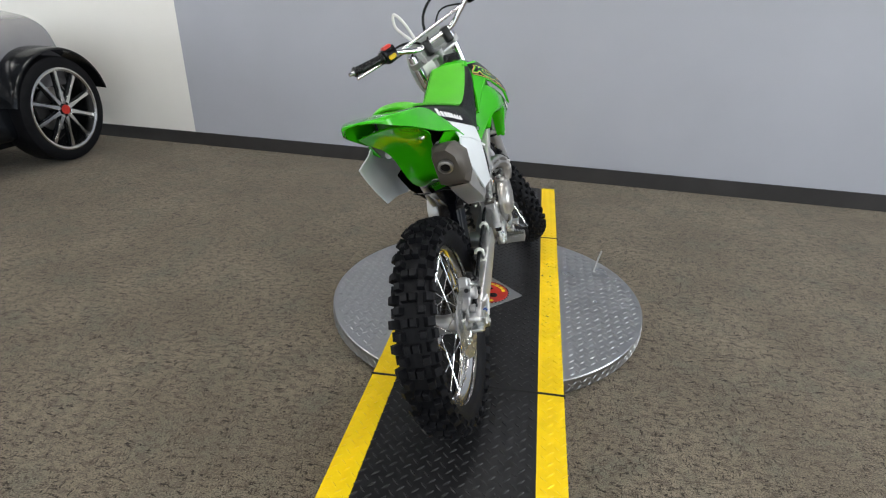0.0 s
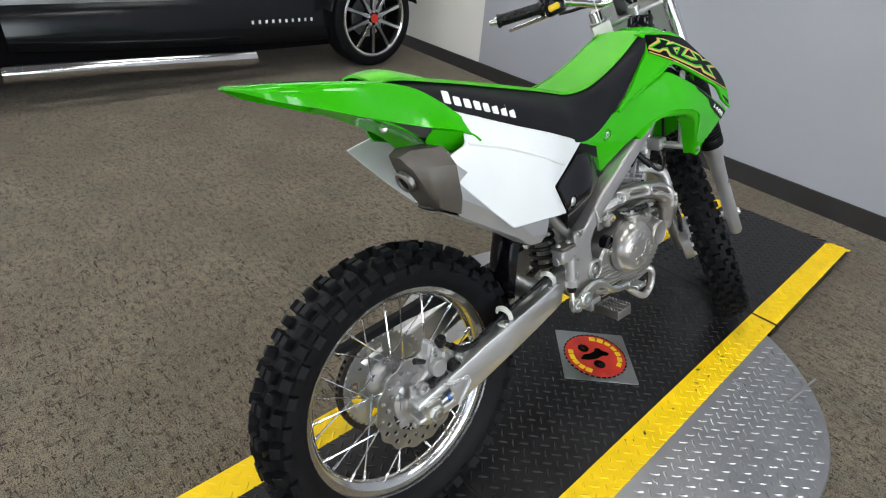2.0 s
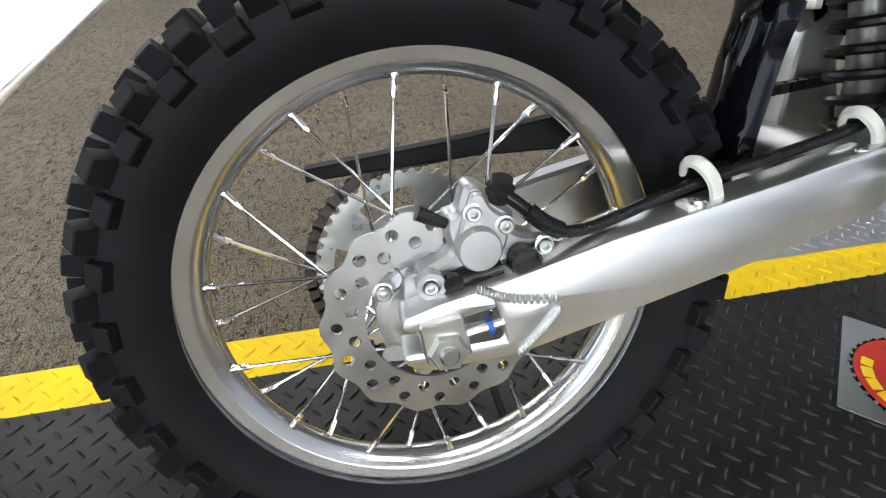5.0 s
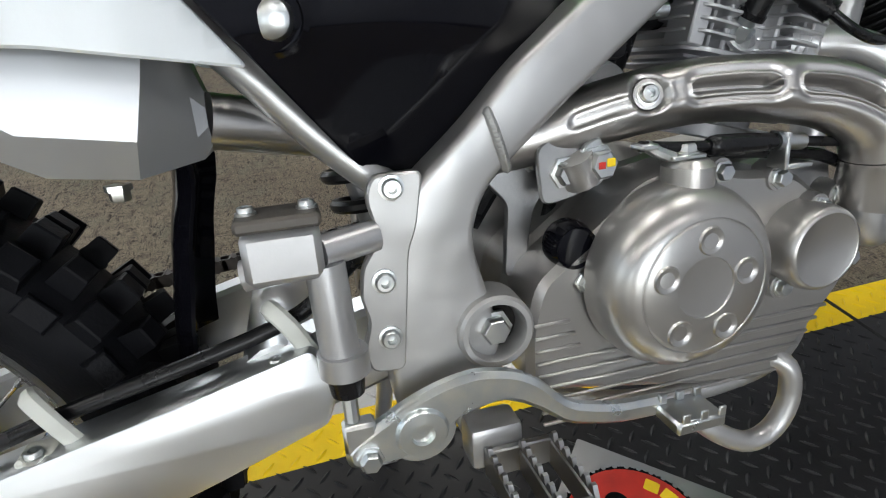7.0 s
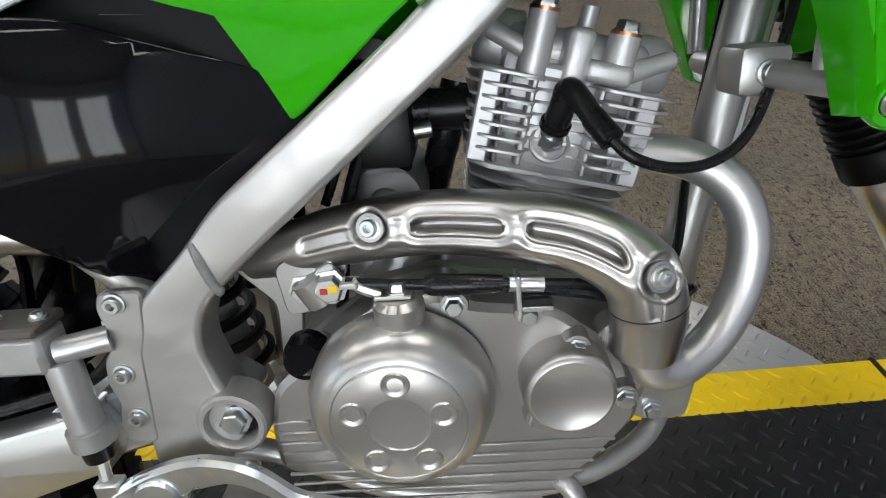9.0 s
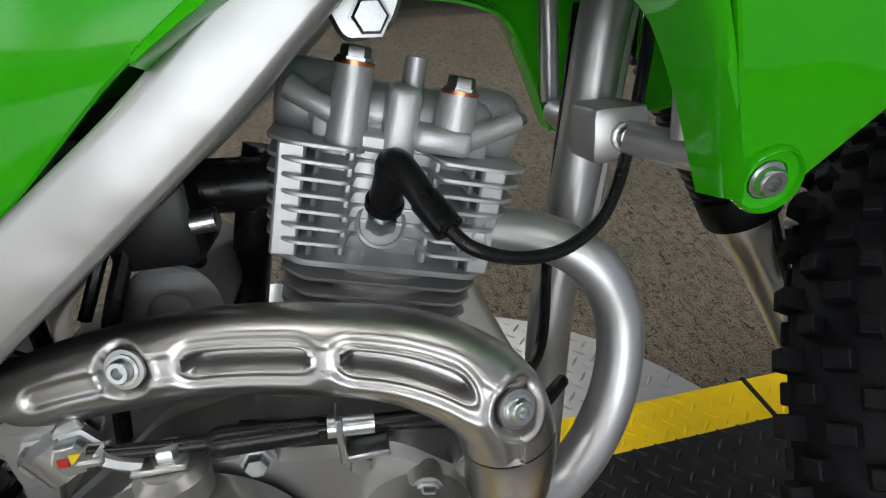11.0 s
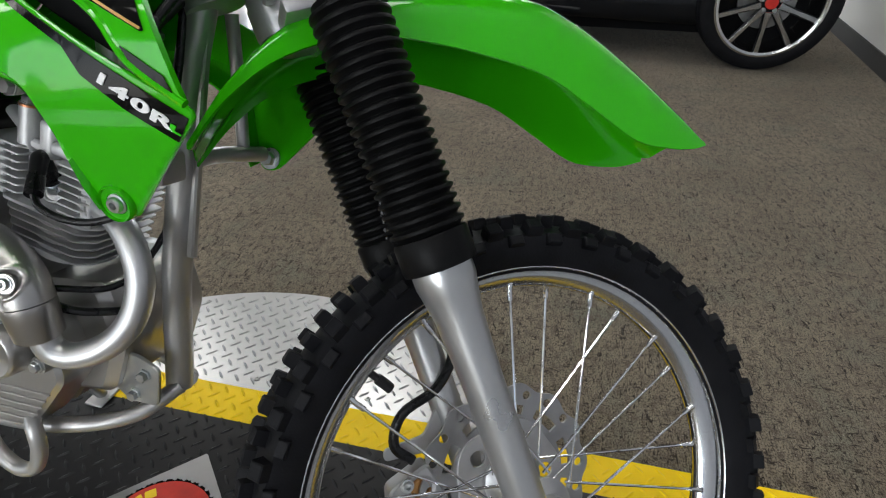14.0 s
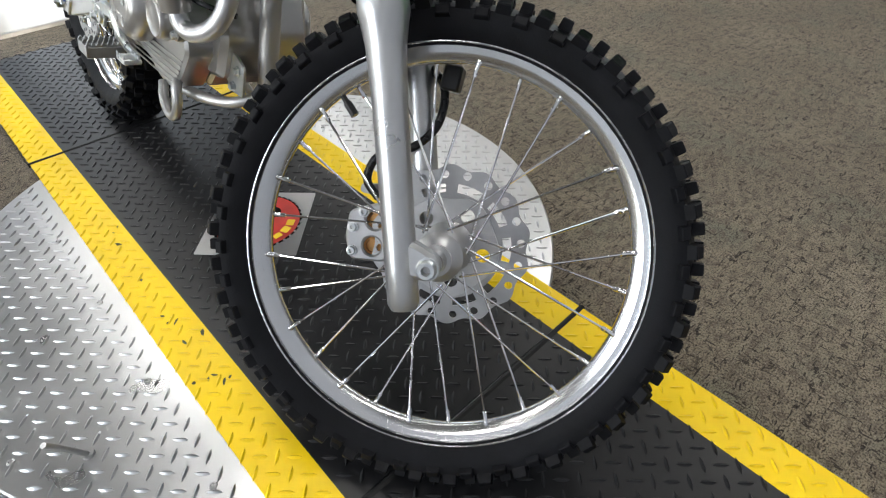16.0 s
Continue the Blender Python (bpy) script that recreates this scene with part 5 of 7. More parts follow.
body.append([(0.058, 0.311, 0.551), (0.056, 0.318, 0.584), (0.068, 0.324, 0.619), (0.108, 0.316, 0.619), (0.124, 0.311, 0.582), (0.124, 0.304, 0.556), (0.114, 0.299, 0.537), (0.070, 0.309, 0.536), (0.058, 0.311, 0.551)])
body.append([(0.066 + 0.022 * a, 0.326, 0.566 + 0.026 * b) for a, b in ((-0.8, -0.7), (-0.9, 0.3), (-0.5, 1.0), (0.6, 1.0), (1.2, 0.3), (1.2, -0.5), (0.8, -1.0), (-0.4, -1.0), (-0.8, -0.7))])
body.append([(0.074 + 0.016 * a, 0.332, 0.561 + 0.016 * b) for a, b in ((-0.7, -0.7), (-1.0, 0.2), (-0.5, 0.9), (0.4, 0.9), (0.9, 0.4), (1.0, -0.2), (0.6, -0.8), (-0.2, -1.0), (-0.7, -0.7))])
muffler = part("muffler", loft(body, 0, 1, 1), MUFFLER_TIN, bike, "sheet metal muffler with a dark end cap", True, 24)
cap_out = []
cap_out.append([(0.058, 0.070, 0.664), (0.056, 0.066, 0.745), (0.070, 0.060, 0.772), (0.122, 0.060, 0.772), (0.146, 0.064, 0.745), (0.148, 0.070, 0.690), (0.135, 0.076, 0.658), (0.076, 0.076, 0.656), (0.058, 0.070, 0.664)])
cap_out.append([(0.066, 0.034, 0.684), (0.064, 0.020, 0.745), (0.076, 0.000, 0.776), (0.118, -0.002, 0.776), (0.140, 0.012, 0.750), (0.140, 0.028, 0.700), (0.130, 0.036, 0.678), (0.080, 0.036, 0.674), (0.066, 0.034, 0.684)])
cap_out.append([(0.072, 0.020, 0.700), (0.072, -0.004, 0.745), (0.082, -0.018, 0.768), (0.112, -0.020, 0.768), (0.128, -0.008, 0.748), (0.130, 0.018, 0.706), (0.122, 0.026, 0.692), (0.084, 0.026, 0.690), (0.072, 0.020, 0.700)])
cap_out.append([(0.100, 0.004, 0.731)] * 9)
cap = part("end_cap", loft(cap_out, 0, 1, 1), MUFFLER_DARK, muffler, "dark grey muffler end cap", )
part("outlet", moved(lathe([(0.019, 0.0), (0.019, -0.008), (0.0165, -0.010), (0.0125, -0.010), (0.0115, 0.004), (0.0, 0.02)], 28), Matrix.Translation((0.100, 0.000, 0.727)) @ pose(0, 0, 0, 0, 0, 90) @ pose(0, 0, 0, 0, -25, 0)), STEEL, cap, "round steel outlet")
# dark disc gives the outlet its inner shade
part("outlet_hole_shade", moved(lathe([(0.0118, 0.0), (0.0, 0.0)], 24), Matrix.Translation((0.100, 0.000, 0.727)) @ pose(0, 0, 0, 0, 0, 90) @ pose(0, 0, 0, 0, -25, 0) @ Matrix.Translation((-0.0065, 0, 0))), RECESS_SHADE, cap)
part("drain_bolt", moved(bolt_mesh(0.0055, 0.007, False), Matrix.Translation((0.088, 0.281, 0.530)) @ pose(0, 0, 0, 0, 90, 0)), ZINC, muffler)

# ---- bodywork ----
ARCH = ((0.550, 0.619), (0.572, 0.636), (0.622, 0.677), (0.662, 0.704), (0.700, 0.725), (0.722, 0.732), (0.745, 0.735), (0.792, 0.729), (0.846, 0.711), (0.866, 0.659), (0.884, 0.602))
ARCH_LINE = np.array([(a[0] + (b[0] - a[0]) * k / 8, a[1] + (b[1] - a[1]) * k / 8) for a, b in zip(ARCH, ARCH[1:]) for k in range(8)])


def flank(y, z):
    """How far the bodywork stands out from the middle plane; it flares a little along the arch over the engine."""
    soft = lambda v, w=0.0009: 0.5 * (v + math.sqrt(v * v + w))
    away = np.hypot(ARCH_LINE[:, 0] - y, ARCH_LINE[:, 1] - z)
    near = float(-0.008 * np.log(np.exp(-away / 0.008).sum())) + 0.010
    lip = 0.13 * soft(0.036 - near, 0.00030) * min(1.0, max(0.0, (0.90 - y) / 0.06))
    return 0.151 - 0.55 * soft(z - 0.77) - 0.34 * soft(0.70 - z) - 0.066 * (1 - math.exp(-soft(0.75 - y) / 0.10)) + lip


def skin(outline, lift=0.0, thick=0.005, holes=(), r=0.006, f=flank, bevel=0.0012, step=0.009, n=3):
    return draped(gridded(plate(rounded(outline, r, n), holes, thick, bevel, lift), step), f)


lower = [(0.440, 0.688), (0.458, 0.706), (0.522, 0.738), (0.576, 0.750), (0.675, 0.793), (0.745, 0.821), (0.828, 0.782), (0.907, 0.742), (0.998, 0.703), (0.975, 0.677), (0.907, 0.602), (0.884, 0.602), (0.866, 0.659), (0.846, 0.711), (0.812, 0.725), (0.792, 0.729), (0.745, 0.735), (0.722, 0.732), (0.700, 0.725), (0.662, 0.704), (0.622, 0.677), (0.572, 0.636), (0.550, 0.619), (0.489, 0.636), (0.458, 0.664)]
shroud = part("right_shroud", skin(lower, 0, 0.005, r=0.012), GREEN, bike, "glossy green radiator shroud")
left_shroud = part("left_shroud", flip_x(skin(lower, 0, 0.005, r=0.012)), GREEN, bike, "glossy green radiator shroud")
upper = [(0.700, 0.905), (0.719, 0.895), (0.710, 0.865), (0.635, 0.798), (0.576, 0.752), (0.675, 0.794), (0.738, 0.824), (0.755, 0.833), (0.772, 0.833), (0.803, 0.821), (0.849, 0.797), (0.906, 0.772), (0.926, 0.759), (0.948, 0.732), (0.993, 0.708), (0.974, 0.752), (0.950, 0.798), (0.938, 0.813), (0.903, 0.839), (0.864, 0.874), (0.844, 0.889), (0.80, 0.905)]
part("shroud_top", skin(upper, 0.006, 0.006, r=0.006, bevel=0.0), GREEN, shroud)
part("shroud_top", flip_x(skin(upper, 0.006, 0.006, r=0.006, bevel=0.0)), GREEN, left_shroud)
part("edge_lip", tube([(flank(y, z) + 0.008, y, z) for y, z in ((0.580, 0.752), (0.675, 0.796), (0.738, 0.826), (0.756, 0.836), (0.773, 0.836), (0.803, 0.824), (0.849, 0.800), (0.906, 0.775), (0.927, 0.761), (0.950, 0.734), (0.993, 0.709))], 0.0035, 8, 4), GREEN, shroud)
# dark sheet sunk in the shroud gap, painted as its shade
part("vent_shade", skin([(0.745, 0.818), (0.769, 0.832), (0.805, 0.823), (0.850, 0.800), (0.908, 0.774), (0.930, 0.758), (0.952, 0.728), (0.905, 0.738), (0.826, 0.776)], -0.026, 0.003), SHADE_BLACK, shroud, "dark sheet painting the shade in the gap behind the shroud")
part("vent_stay", skin([(0.792, 0.802), (0.806, 0.818), (0.822, 0.812), (0.806, 0.793)], -0.005, 0.004), CAST, shroud)
part("mount_lug", moved(lathe([(0.0, -0.004), (0.010, -0.004), (0.010, 0.0), (0.0145, 0.001), (0.0155, 0.004), (0.017, 0.001), (0.017, -0.004)], 28), Matrix.Translation((0.125, 0.8955, 0.6165)) @ pose(0, 0, 0, 0, 12, 0)), GREEN, shroud)
bolt(shroud, 0.124, 0.8955, 0.6165, ry=12, scale=1.15)
bolt(shroud, 0.0895, 0.5495, 0.707, scale=0.95, rz=-16)
part("bolt_cup", moved(lathe([(0.0100, -0.002), (0.0110, 0.0018), (0.0125, 0.0022), (0.0145, -0.001)], 28), Matrix.Translation((0.0906, 0.5495, 0.707)) @ pose(0, 0, 0, 0, 0, -16)), GREEN, shroud)
bolt(left_shroud, -0.125, 0.8955, 0.614, scale=1.4, rz=180)
lug_nut = part("lug_washer", moved(lathe([(0.0, 0.0), (0.0135, 0.0), (0.0135, 0.0025), (0.0, 0.0025)], 24), Matrix.Translation((-0.1185, 0.8955, 0.616)) @ pose(0, 0, 0, 0, -12, 0)), ZINC, left_shroud, "zinc plated washer")
bolt(left_shroud, -0.1160, 0.8955, 0.616, HEX, ry=-12, scale=1.3)

# the lower edge turns in towards the engine
turn_in = []
for y, z, zi in ((0.640, 0.690, 0.683), (0.670, 0.709, 0.703), (0.700, 0.7245, 0.7165), (0.725, 0.7325, 0.7165), (0.755, 0.7345, 0.7160), (0.790, 0.7295, 0.7130), (0.815, 0.7245, 0.7080), (0.842, 0.7125, 0.696), (0.860, 0.676, 0.664), (0.880, 0.615, 0.607)):
    turn_in.append([(flank(y, z) - 0.002, y, z), (0.5 * flank(y, z) + 0.062, y, 0.35 * z + 0.65 * zi), (max(0.100, flank(y, z) - 0.055), y, zi)])
both("shroud_return", lambda: loft(turn_in, 0.0025, 3, 3), GREEN, shroud)

# printed film on the shroud, as plain angular shapes
film = lambda pts, lift, r=0.0006: skin(pts, lift, 0.0008, r=r, bevel=0.0, n=1, step=0.010)

def film_piece(name, pts, lift, material):
    part(name, film(pts, lift), material, shroud, "", False)
    part(name, flip_x(film(pts, lift)), material, left_shroud, "", False)


film_piece("film_band", [(0.713, 0.864), (0.720, 0.893), (0.723, 0.902), (0.785, 0.898), (0.843, 0.887), (0.863, 0.873), (0.901, 0.839), (0.934, 0.813), (0.947, 0.797), (0.965, 0.756), (0.963, 0.755), (0.880, 0.790), (0.800, 0.826)], 0.0100, DECAL_BLACK)
film_piece("film_line", [(0.715, 0.867), (0.768, 0.844), (0.801, 0.830), (0.849, 0.808), (0.880, 0.793), (0.912, 0.780), (0.963, 0.758), (0.963, 0.756), (0.912, 0.778), (0.880, 0.791), (0.848, 0.806), (0.800, 0.828), (0.768, 0.842), (0.714, 0.865)], 0.0108, DECAL_GOLD)
film_piece("film_mark", [(0.715, 0.871), (0.740, 0.861), (0.750, 0.865), (0.760, 0.864), (0.763, 0.851), (0.784, 0.841), (0.817, 0.828), (0.844, 0.817), (0.868, 0.816), (0.871, 0.805), (0.893, 0.795), (0.919, 0.784), (0.906, 0.812), (0.937, 0.810), (0.928, 0.817), (0.904, 0.833), (0.893, 0.834), (0.887, 0.845), (0.875, 0.851), (0.847, 0.863), (0.793, 0.882), (0.782, 0.880), (0.787, 0.883), (0.766, 0.890), (0.747, 0.894), (0.747, 0.888), (0.720, 0.878)], 0.0112, DECAL_GOLD)
film_piece("film_mark", [(0.718, 0.875), (0.741, 0.865), (0.750, 0.869), (0.764, 0.868), (0.767, 0.853), (0.784, 0.845), (0.817, 0.832), (0.848, 0.821), (0.873, 0.819), (0.877, 0.808), (0.913, 0.792), (0.899, 0.818), (0.930, 0.815), (0.919, 0.821), (0.903, 0.831), (0.888, 0.832), (0.884, 0.843), (0.856, 0.856), (0.863, 0.836), (0.841, 0.839), (0.814, 0.851), (0.840, 0.862), (0.798, 0.879), (0.771, 0.878), (0.781, 0.883), (0.757, 0.891), (0.752, 0.892), (0.753, 0.885), (0.721, 0.876)], 0.0116, DECAL_GREEN)
film_piece("film_mark", [(0.725, 0.874), (0.741, 0.868), (0.751, 0.871), (0.767, 0.871), (0.769, 0.856), (0.784, 0.849), (0.817, 0.836), (0.848, 0.825), (0.875, 0.823), (0.879, 0.810), (0.905, 0.798), (0.894, 0.820), (0.925, 0.818), (0.916, 0.824), (0.903, 0.829), (0.886, 0.830), (0.882, 0.841), (0.860, 0.851), (0.869, 0.833), (0.839, 0.835), (0.803, 0.850), (0.833, 0.863), (0.795, 0.876), (0.763, 0.876), (0.776, 0.883), (0.757, 0.889), (0.754, 0.889), (0.754, 0.883)], 0.0120, DECAL_BLACK)
film_piece("film_mark", [(0.821, 0.850), (0.848, 0.860), (0.858, 0.840)], 0.0118, DECAL_BLACK)
film_piece("film_mark", [(0.784, 0.869), (0.809, 0.869), (0.812, 0.865), (0.788, 0.852)], 0.0124, DECAL_GREEN)
film_piece("film_mark", [(0.787, 0.867), (0.806, 0.866), (0.790, 0.855)], 0.0128, DECAL_GOLD)
film_piece("film_mark", [(0.790, 0.863), (0.800, 0.863), (0.791, 0.858)], 0.0132, DECAL_BLACK)
film_piece("film_tip", [(0.945, 0.745), (0.979, 0.727), (0.988, 0.711), (0.956, 0.729)], 0.0100, DECAL_BLACK)
film_piece("film_patch", [(0.828, 0.777), (0.847, 0.770), (0.918, 0.733), (0.990, 0.698), (0.977, 0.679), (0.935, 0.700), (0.901, 0.722), (0.888, 0.741), (0.845, 0.765)], 0.0034, DECAL_BLACK)
LEAN = Matrix(((1, 0, 0, 0), (0, 0.92 * 1.40, 0.30 * 0.58, 0), (0, -0.40 * 1.40, 0.95 * 0.58, 0), (0, 0, 0, 1)))
NUMBER = (("1", 0.0215, 0.9195, 0.7205, DECAL_WHITE), ("4", 0.0215, 0.9340, 0.7125, DECAL_WHITE), ("0", 0.0215, 0.9500, 0.7040, DECAL_WHITE), ("R", 0.0215, 0.9655, 0.6955, DECAL_WHITE), ("L", 0.013, 0.9765, 0.6890, DECAL_GREEN))
for text, size, y, z, material in NUMBER:
    bm = moved(words(text, size, 0.0008, 0.10, 0.0003 if text == "1" else 0.0009), Matrix.Translation((0.0044, y, z)) @ LEAN @ Matrix.Diagonal((1, 1.3 if text == "1" else 1, 1, 1)))
    part("number_print", draped(bm, flank), material, shroud, "printed model number", False)

# tank between the shrouds
tank = []
for y, w, ze, zc in ((0.60, 0.050, 0.790, 0.840), (0.66, 0.058, 0.842, 0.872), (0.72, 0.066, 0.876, 0.904), (0.78, 0.072, 0.890, 0.920), (0.84, 0.076, 0.882, 0.914), (0.88, 0.084, 0.856, 0.886), (0.91, 0.092, 0.832, 0.848)):
    tank.append([(-w - 0.006, y, ze - 0.05), (-w, y, ze), (-w * 0.55, y, zc - 0.004), (0, y, zc), (w * 0.55, y, zc - 0.004), (w, y, ze), (w + 0.006, y, ze - 0.05)])
tank_part = part("fuel_tank", loft(tank, 0.003, 4, 4), GREEN, bike, "green fuel tank cover")
part("fuel_cap", moved(lathe([(0, 0.022), (0.026, 0.020), (0.030, 0.012), (0.030, 0.0), (0.034, -0.006)], 32), Matrix.Translation((0.0, 0.815, 0.926)) @ pose(0, 0, 0, 0, -90, 0)), BLACK_PLASTIC, tank_part)

# seat
seat_rows, top_rows = [], []
for y, zc, wt, wl, zl in ((0.008, 0.880, 0.038, 0.048, 0.866), (0.045, 0.880, 0.048, 0.066, 0.846), (0.08, 0.875, 0.054, 0.078, 0.831), (0.16, 0.862, 0.061, 0.098, 0.804), (0.26, 0.844, 0.067, 0.112, 0.770), (0.36, 0.826, 0.070, 0.114, 0.735), (0.43, 0.812, 0.070, 0.106, 0.712), (0.49, 0.813, 0.069, 0.100, 0.715), (0.55, 0.828, 0.067, 0.094, 0.740), (0.62, 0.857, 0.064, 0.089, 0.790), (0.68, 0.889, 0.060, 0.083, 0.845), (0.725, 0.914, 0.055, 0.075, 0.880)):
    seat_rows.append([(-wl, y, zl), (-wl + 0.004, y, zl + (zc - zl) * 0.5), (-wt - 0.006, y, zc - 0.012), (-wt * 0.6, y, zc - 0.004), (0, y, zc - 0.003), (wt * 0.6, y, zc - 0.004), (wt + 0.006, y, zc - 0.012), (wl - 0.004, y, zl + (zc - zl) * 0.5), (wl, y, zl)])
    top_rows.append([(-wt, y, zc - 0.0045), (-wt * 0.6, y, zc - 0.001), (0, y, zc), (wt * 0.6, y, zc - 0.001), (wt, y, zc - 0.0045)])
seat = part("seat", loft(seat_rows, 0.004, 4, 4), SEAT_VINYL, bike, "black vinyl motorcycle seat")
part("seat_top", loft(top_rows, 0.002, 4, 4), SEAT_GREEN, seat, "green grippy seat top")
both("piping", lambda: tube([(r[-1][0] + 0.002, r[-1][1], r[-1][2] + 0.002) for r in top_rows], 0.0016, 6, 3), SEAT_GREEN, seat)
part("seat_nose", loft([[(-0.052, -0.004, 0.872), (-0.03, -0.014, 0.884), (0, -0.016, 0.888), (0.03, -0.014, 0.884), (0.052, -0.004, 0.872)], [(-0.052, 0.03, 0.880), (-0.03, 0.03, 0.890), (0, 0.03, 0.893), (0.03, 0.03, 0.890), (0.052, 0.03, 0.880)], [(-0.060, 0.09, 0.871), (-0.03, 0.09, 0.877), (0, 0.09, 0.879), (0.03, 0.09, 0.877), (0.060, 0.09, 0.871)]], 0.004), SEAT_GREEN, seat)
# maker's name on the seat, as plain bars
for sx in (1, -1):
    for k in range(8):
        y = 0.100 + 0.0182 * k
        z = 0.8405 - 0.0057 * k
        tall = 0.0200 if k in (0, 6) else 0.0145
        f = lambda yy, zz: float(np.interp(yy, [0.08, 0.16, 0.26], [0.0745, 0.0950, 0.1095])) - 0.36 * (zz - z)
        bm = plate(rounded([(y, z - 0.008), (y + 0.0112, z - 0.0115), (y + 0.0112, z - 0.0115 + tall), (y, z - 0.008 + tall)], 0.0025), [], 0.0012, 0, 0.0035)
        bm = draped(bm, f)
        part("print_bar", flip_x(bm) if sx < 0 else bm, DECAL_WHITE, seat, "white printed mark", False)

# tail
tail_rows = []
for y, w, zt, zl, wl in ((-0.222, 0.010, 0.893, 0.889, 0.012), (-0.205, 0.034, 0.893, 0.883, 0.036), (-0.17, 0.056, 0.892, 0.868, 0.060), (-0.12, 0.068, 0.889, 0.853, 0.076), (-0.06, 0.074, 0.884, 0.834, 0.086), (0.0, 0.076, 0.876, 0.816, 0.094), (0.05, 0.080, 0.862, 0.802, 0.104), (0.09, 0.090, 0.838, 0.793, 0.116), (0.118, 0.106, 0.812, 0.782, 0.128)):
    tail_rows.append([(-wl, y, zl), (-w - 0.003, y, zt - min(0.010, 0.4 * (zt - zl))), (-w + 0.006, y, zt - 0.001), (-w * 0.5, y, zt), (0, y, zt + 0.001), (w * 0.5, y, zt), (w - 0.006, y, zt - 0.001), (w + 0.003, y, zt - min(0.010, 0.4 * (zt - zl))), (wl, y, zl)])
tail = part("rear_fender", loft(tail_rows, 0.003, 4, 4), GREEN, bike, "green pointed rear fender")
under = []
for y, z, w in ((-0.06, 0.838, 0.075), (0.0, 0.812, 0.080), (0.05, 0.785, 0.066), (0.085, 0.755, 0.058), (0.125, 0.705, 0.054), (0.165, 0.660, 0.050), (0.240, 0.622, 0.046), (0.335, 0.592, 0.050), (0.372, 0.570, 0.050)):
    under.append([(-w, y + 0.004, z), (0, y, z + 0.012), (w, y + 0.004, z)])
inner = part("inner_fender", loft(under, 0.003, 4, 4), GREEN, tail, "green inner mudguard")
both("corner_fold", lambda: loft([[(0.100, 0.06, 0.798), (0.086, 0.055, 0.782), (0.078, 0.060, 0.766)], [(0.120, 0.12, 0.784), (0.104, 0.115, 0.770), (0.096, 0.118, 0.752)], [(0.130, 0.137, 0.770), (0.122, 0.134, 0.762), (0.112, 0.134, 0.756)]], 0.003), GREEN, tail)
bolt(tail, 0.060, -0.005, 0.806, ry=90)
flare = lambda y, z: 0.148 - 0.45 * ((z - 0.765) + math.sqrt((z - 0.765) ** 2 + 0.0020)) - 0.15 * ((y - 0.30) + math.sqrt((y - 0.30) ** 2 + 0.0004))
white = [(0.072, 0.832), (0.234, 0.776), (0.449, 0.711), (0.407, 0.694), (0.308, 0.653), (0.360, 0.585), (0.279, 0.598), (0.188, 0.604), (0.133, 0.652), (0.032, 0.748), (0.103, 0.768), (0.112, 0.790)]
panels = [part("side_panel", b, WHITE_PLASTIC, bike, "white plastic side panel") for b in (skin(white, 0, 0.005, f=flare, r=0.005), flip_x(skin(white, 0, 0.005, f=flare, r=0.005)))]
part("crease", tube([(flare(0.11, 0.766) + 0.001, 0.108, 0.768), (flare(0.2, 0.745) + 0.003, 0.20, 0.744), (flare(0.3, 0.70) + 0.001, 0.34, 0.690)], 0.0035, 8), WHITE_PLASTIC, panels[0])
cover_f = lambda y, z: flare(y, z) + 0.004 - 0.40 * max(0, 0.600 - z) + 0.016 * math.exp(-((y - 0.45) ** 2 + (z - 0.630) ** 2) / 0.0050) - 0.6 * max(0, y - 0.46) ** 2
cover = [(0.412, 0.693), (0.446, 0.690), (0.545, 0.652), (0.605, 0.655), (0.540, 0.600), (0.475, 0.540), (0.432, 0.505), (0.404, 0.534), (0.364, 0.586), (0.312, 0.652)]
covers = [part("air_box_cover", b, BLACK_PLASTIC, bike, "glossy black air box cover") for b in (skin(cover, 0, 0.005, f=cover_f, r=0.010), flip_x(skin(cover, 0, 0.005, f=cover_f, r=0.010)))]
part("bolt_recess", moved(lathe([(0.0, 0.0), (0.0135, 0.0), (0.0150, 0.0022), (0.0175, 0.0)], 28), Matrix.Translation((0.1285, 0.3735, 0.606)) @ pose(0, 0, 0, 0, 0, -14)), BLACK_PLASTIC, covers[0])
part("bolt", moved(lathe([(0.0105, 0.0), (0.0105, 0.002), (0.0092, 0.0055), (0.0055, 0.0075), (0.0, 0.0078)], 24), Matrix.Translation((0.1285, 0.3735, 0.606)) @ pose(0, 0, 0, 0, 0, -14)), ZINC, covers[0], "domed zinc bolt")
part("air_box", mesh_join(box(-0.085, 0.085, 0.33, 0.54, 0.60, 0.76, 0.02), box(-0.06, 0.06, 0.38, 0.50, 0.545, 0.61, 0.015)), BLACK_MATT, bike, "black plastic air box")

# mud flap and shock absorber
flap = [[(x, y, z) for x, y, z in ((-0.036, y0 + 0.020, zz), (-0.022, y0 + 0.006, zz), (0.004, y0, zz), (0.028, y0 + 0.004, zz), (0.044, y0 + 0.016, zz))] for y0, zz in ((0.10, 0.640), (0.215, 0.600), (0.292, 0.545), (0.286, 0.480), (0.277, 0.425), (0.274, 0.395))]
part("mud_flap", loft(flap, 0.003, 4, 4), BLACK_PLASTIC, bike, "black plastic mud flap")
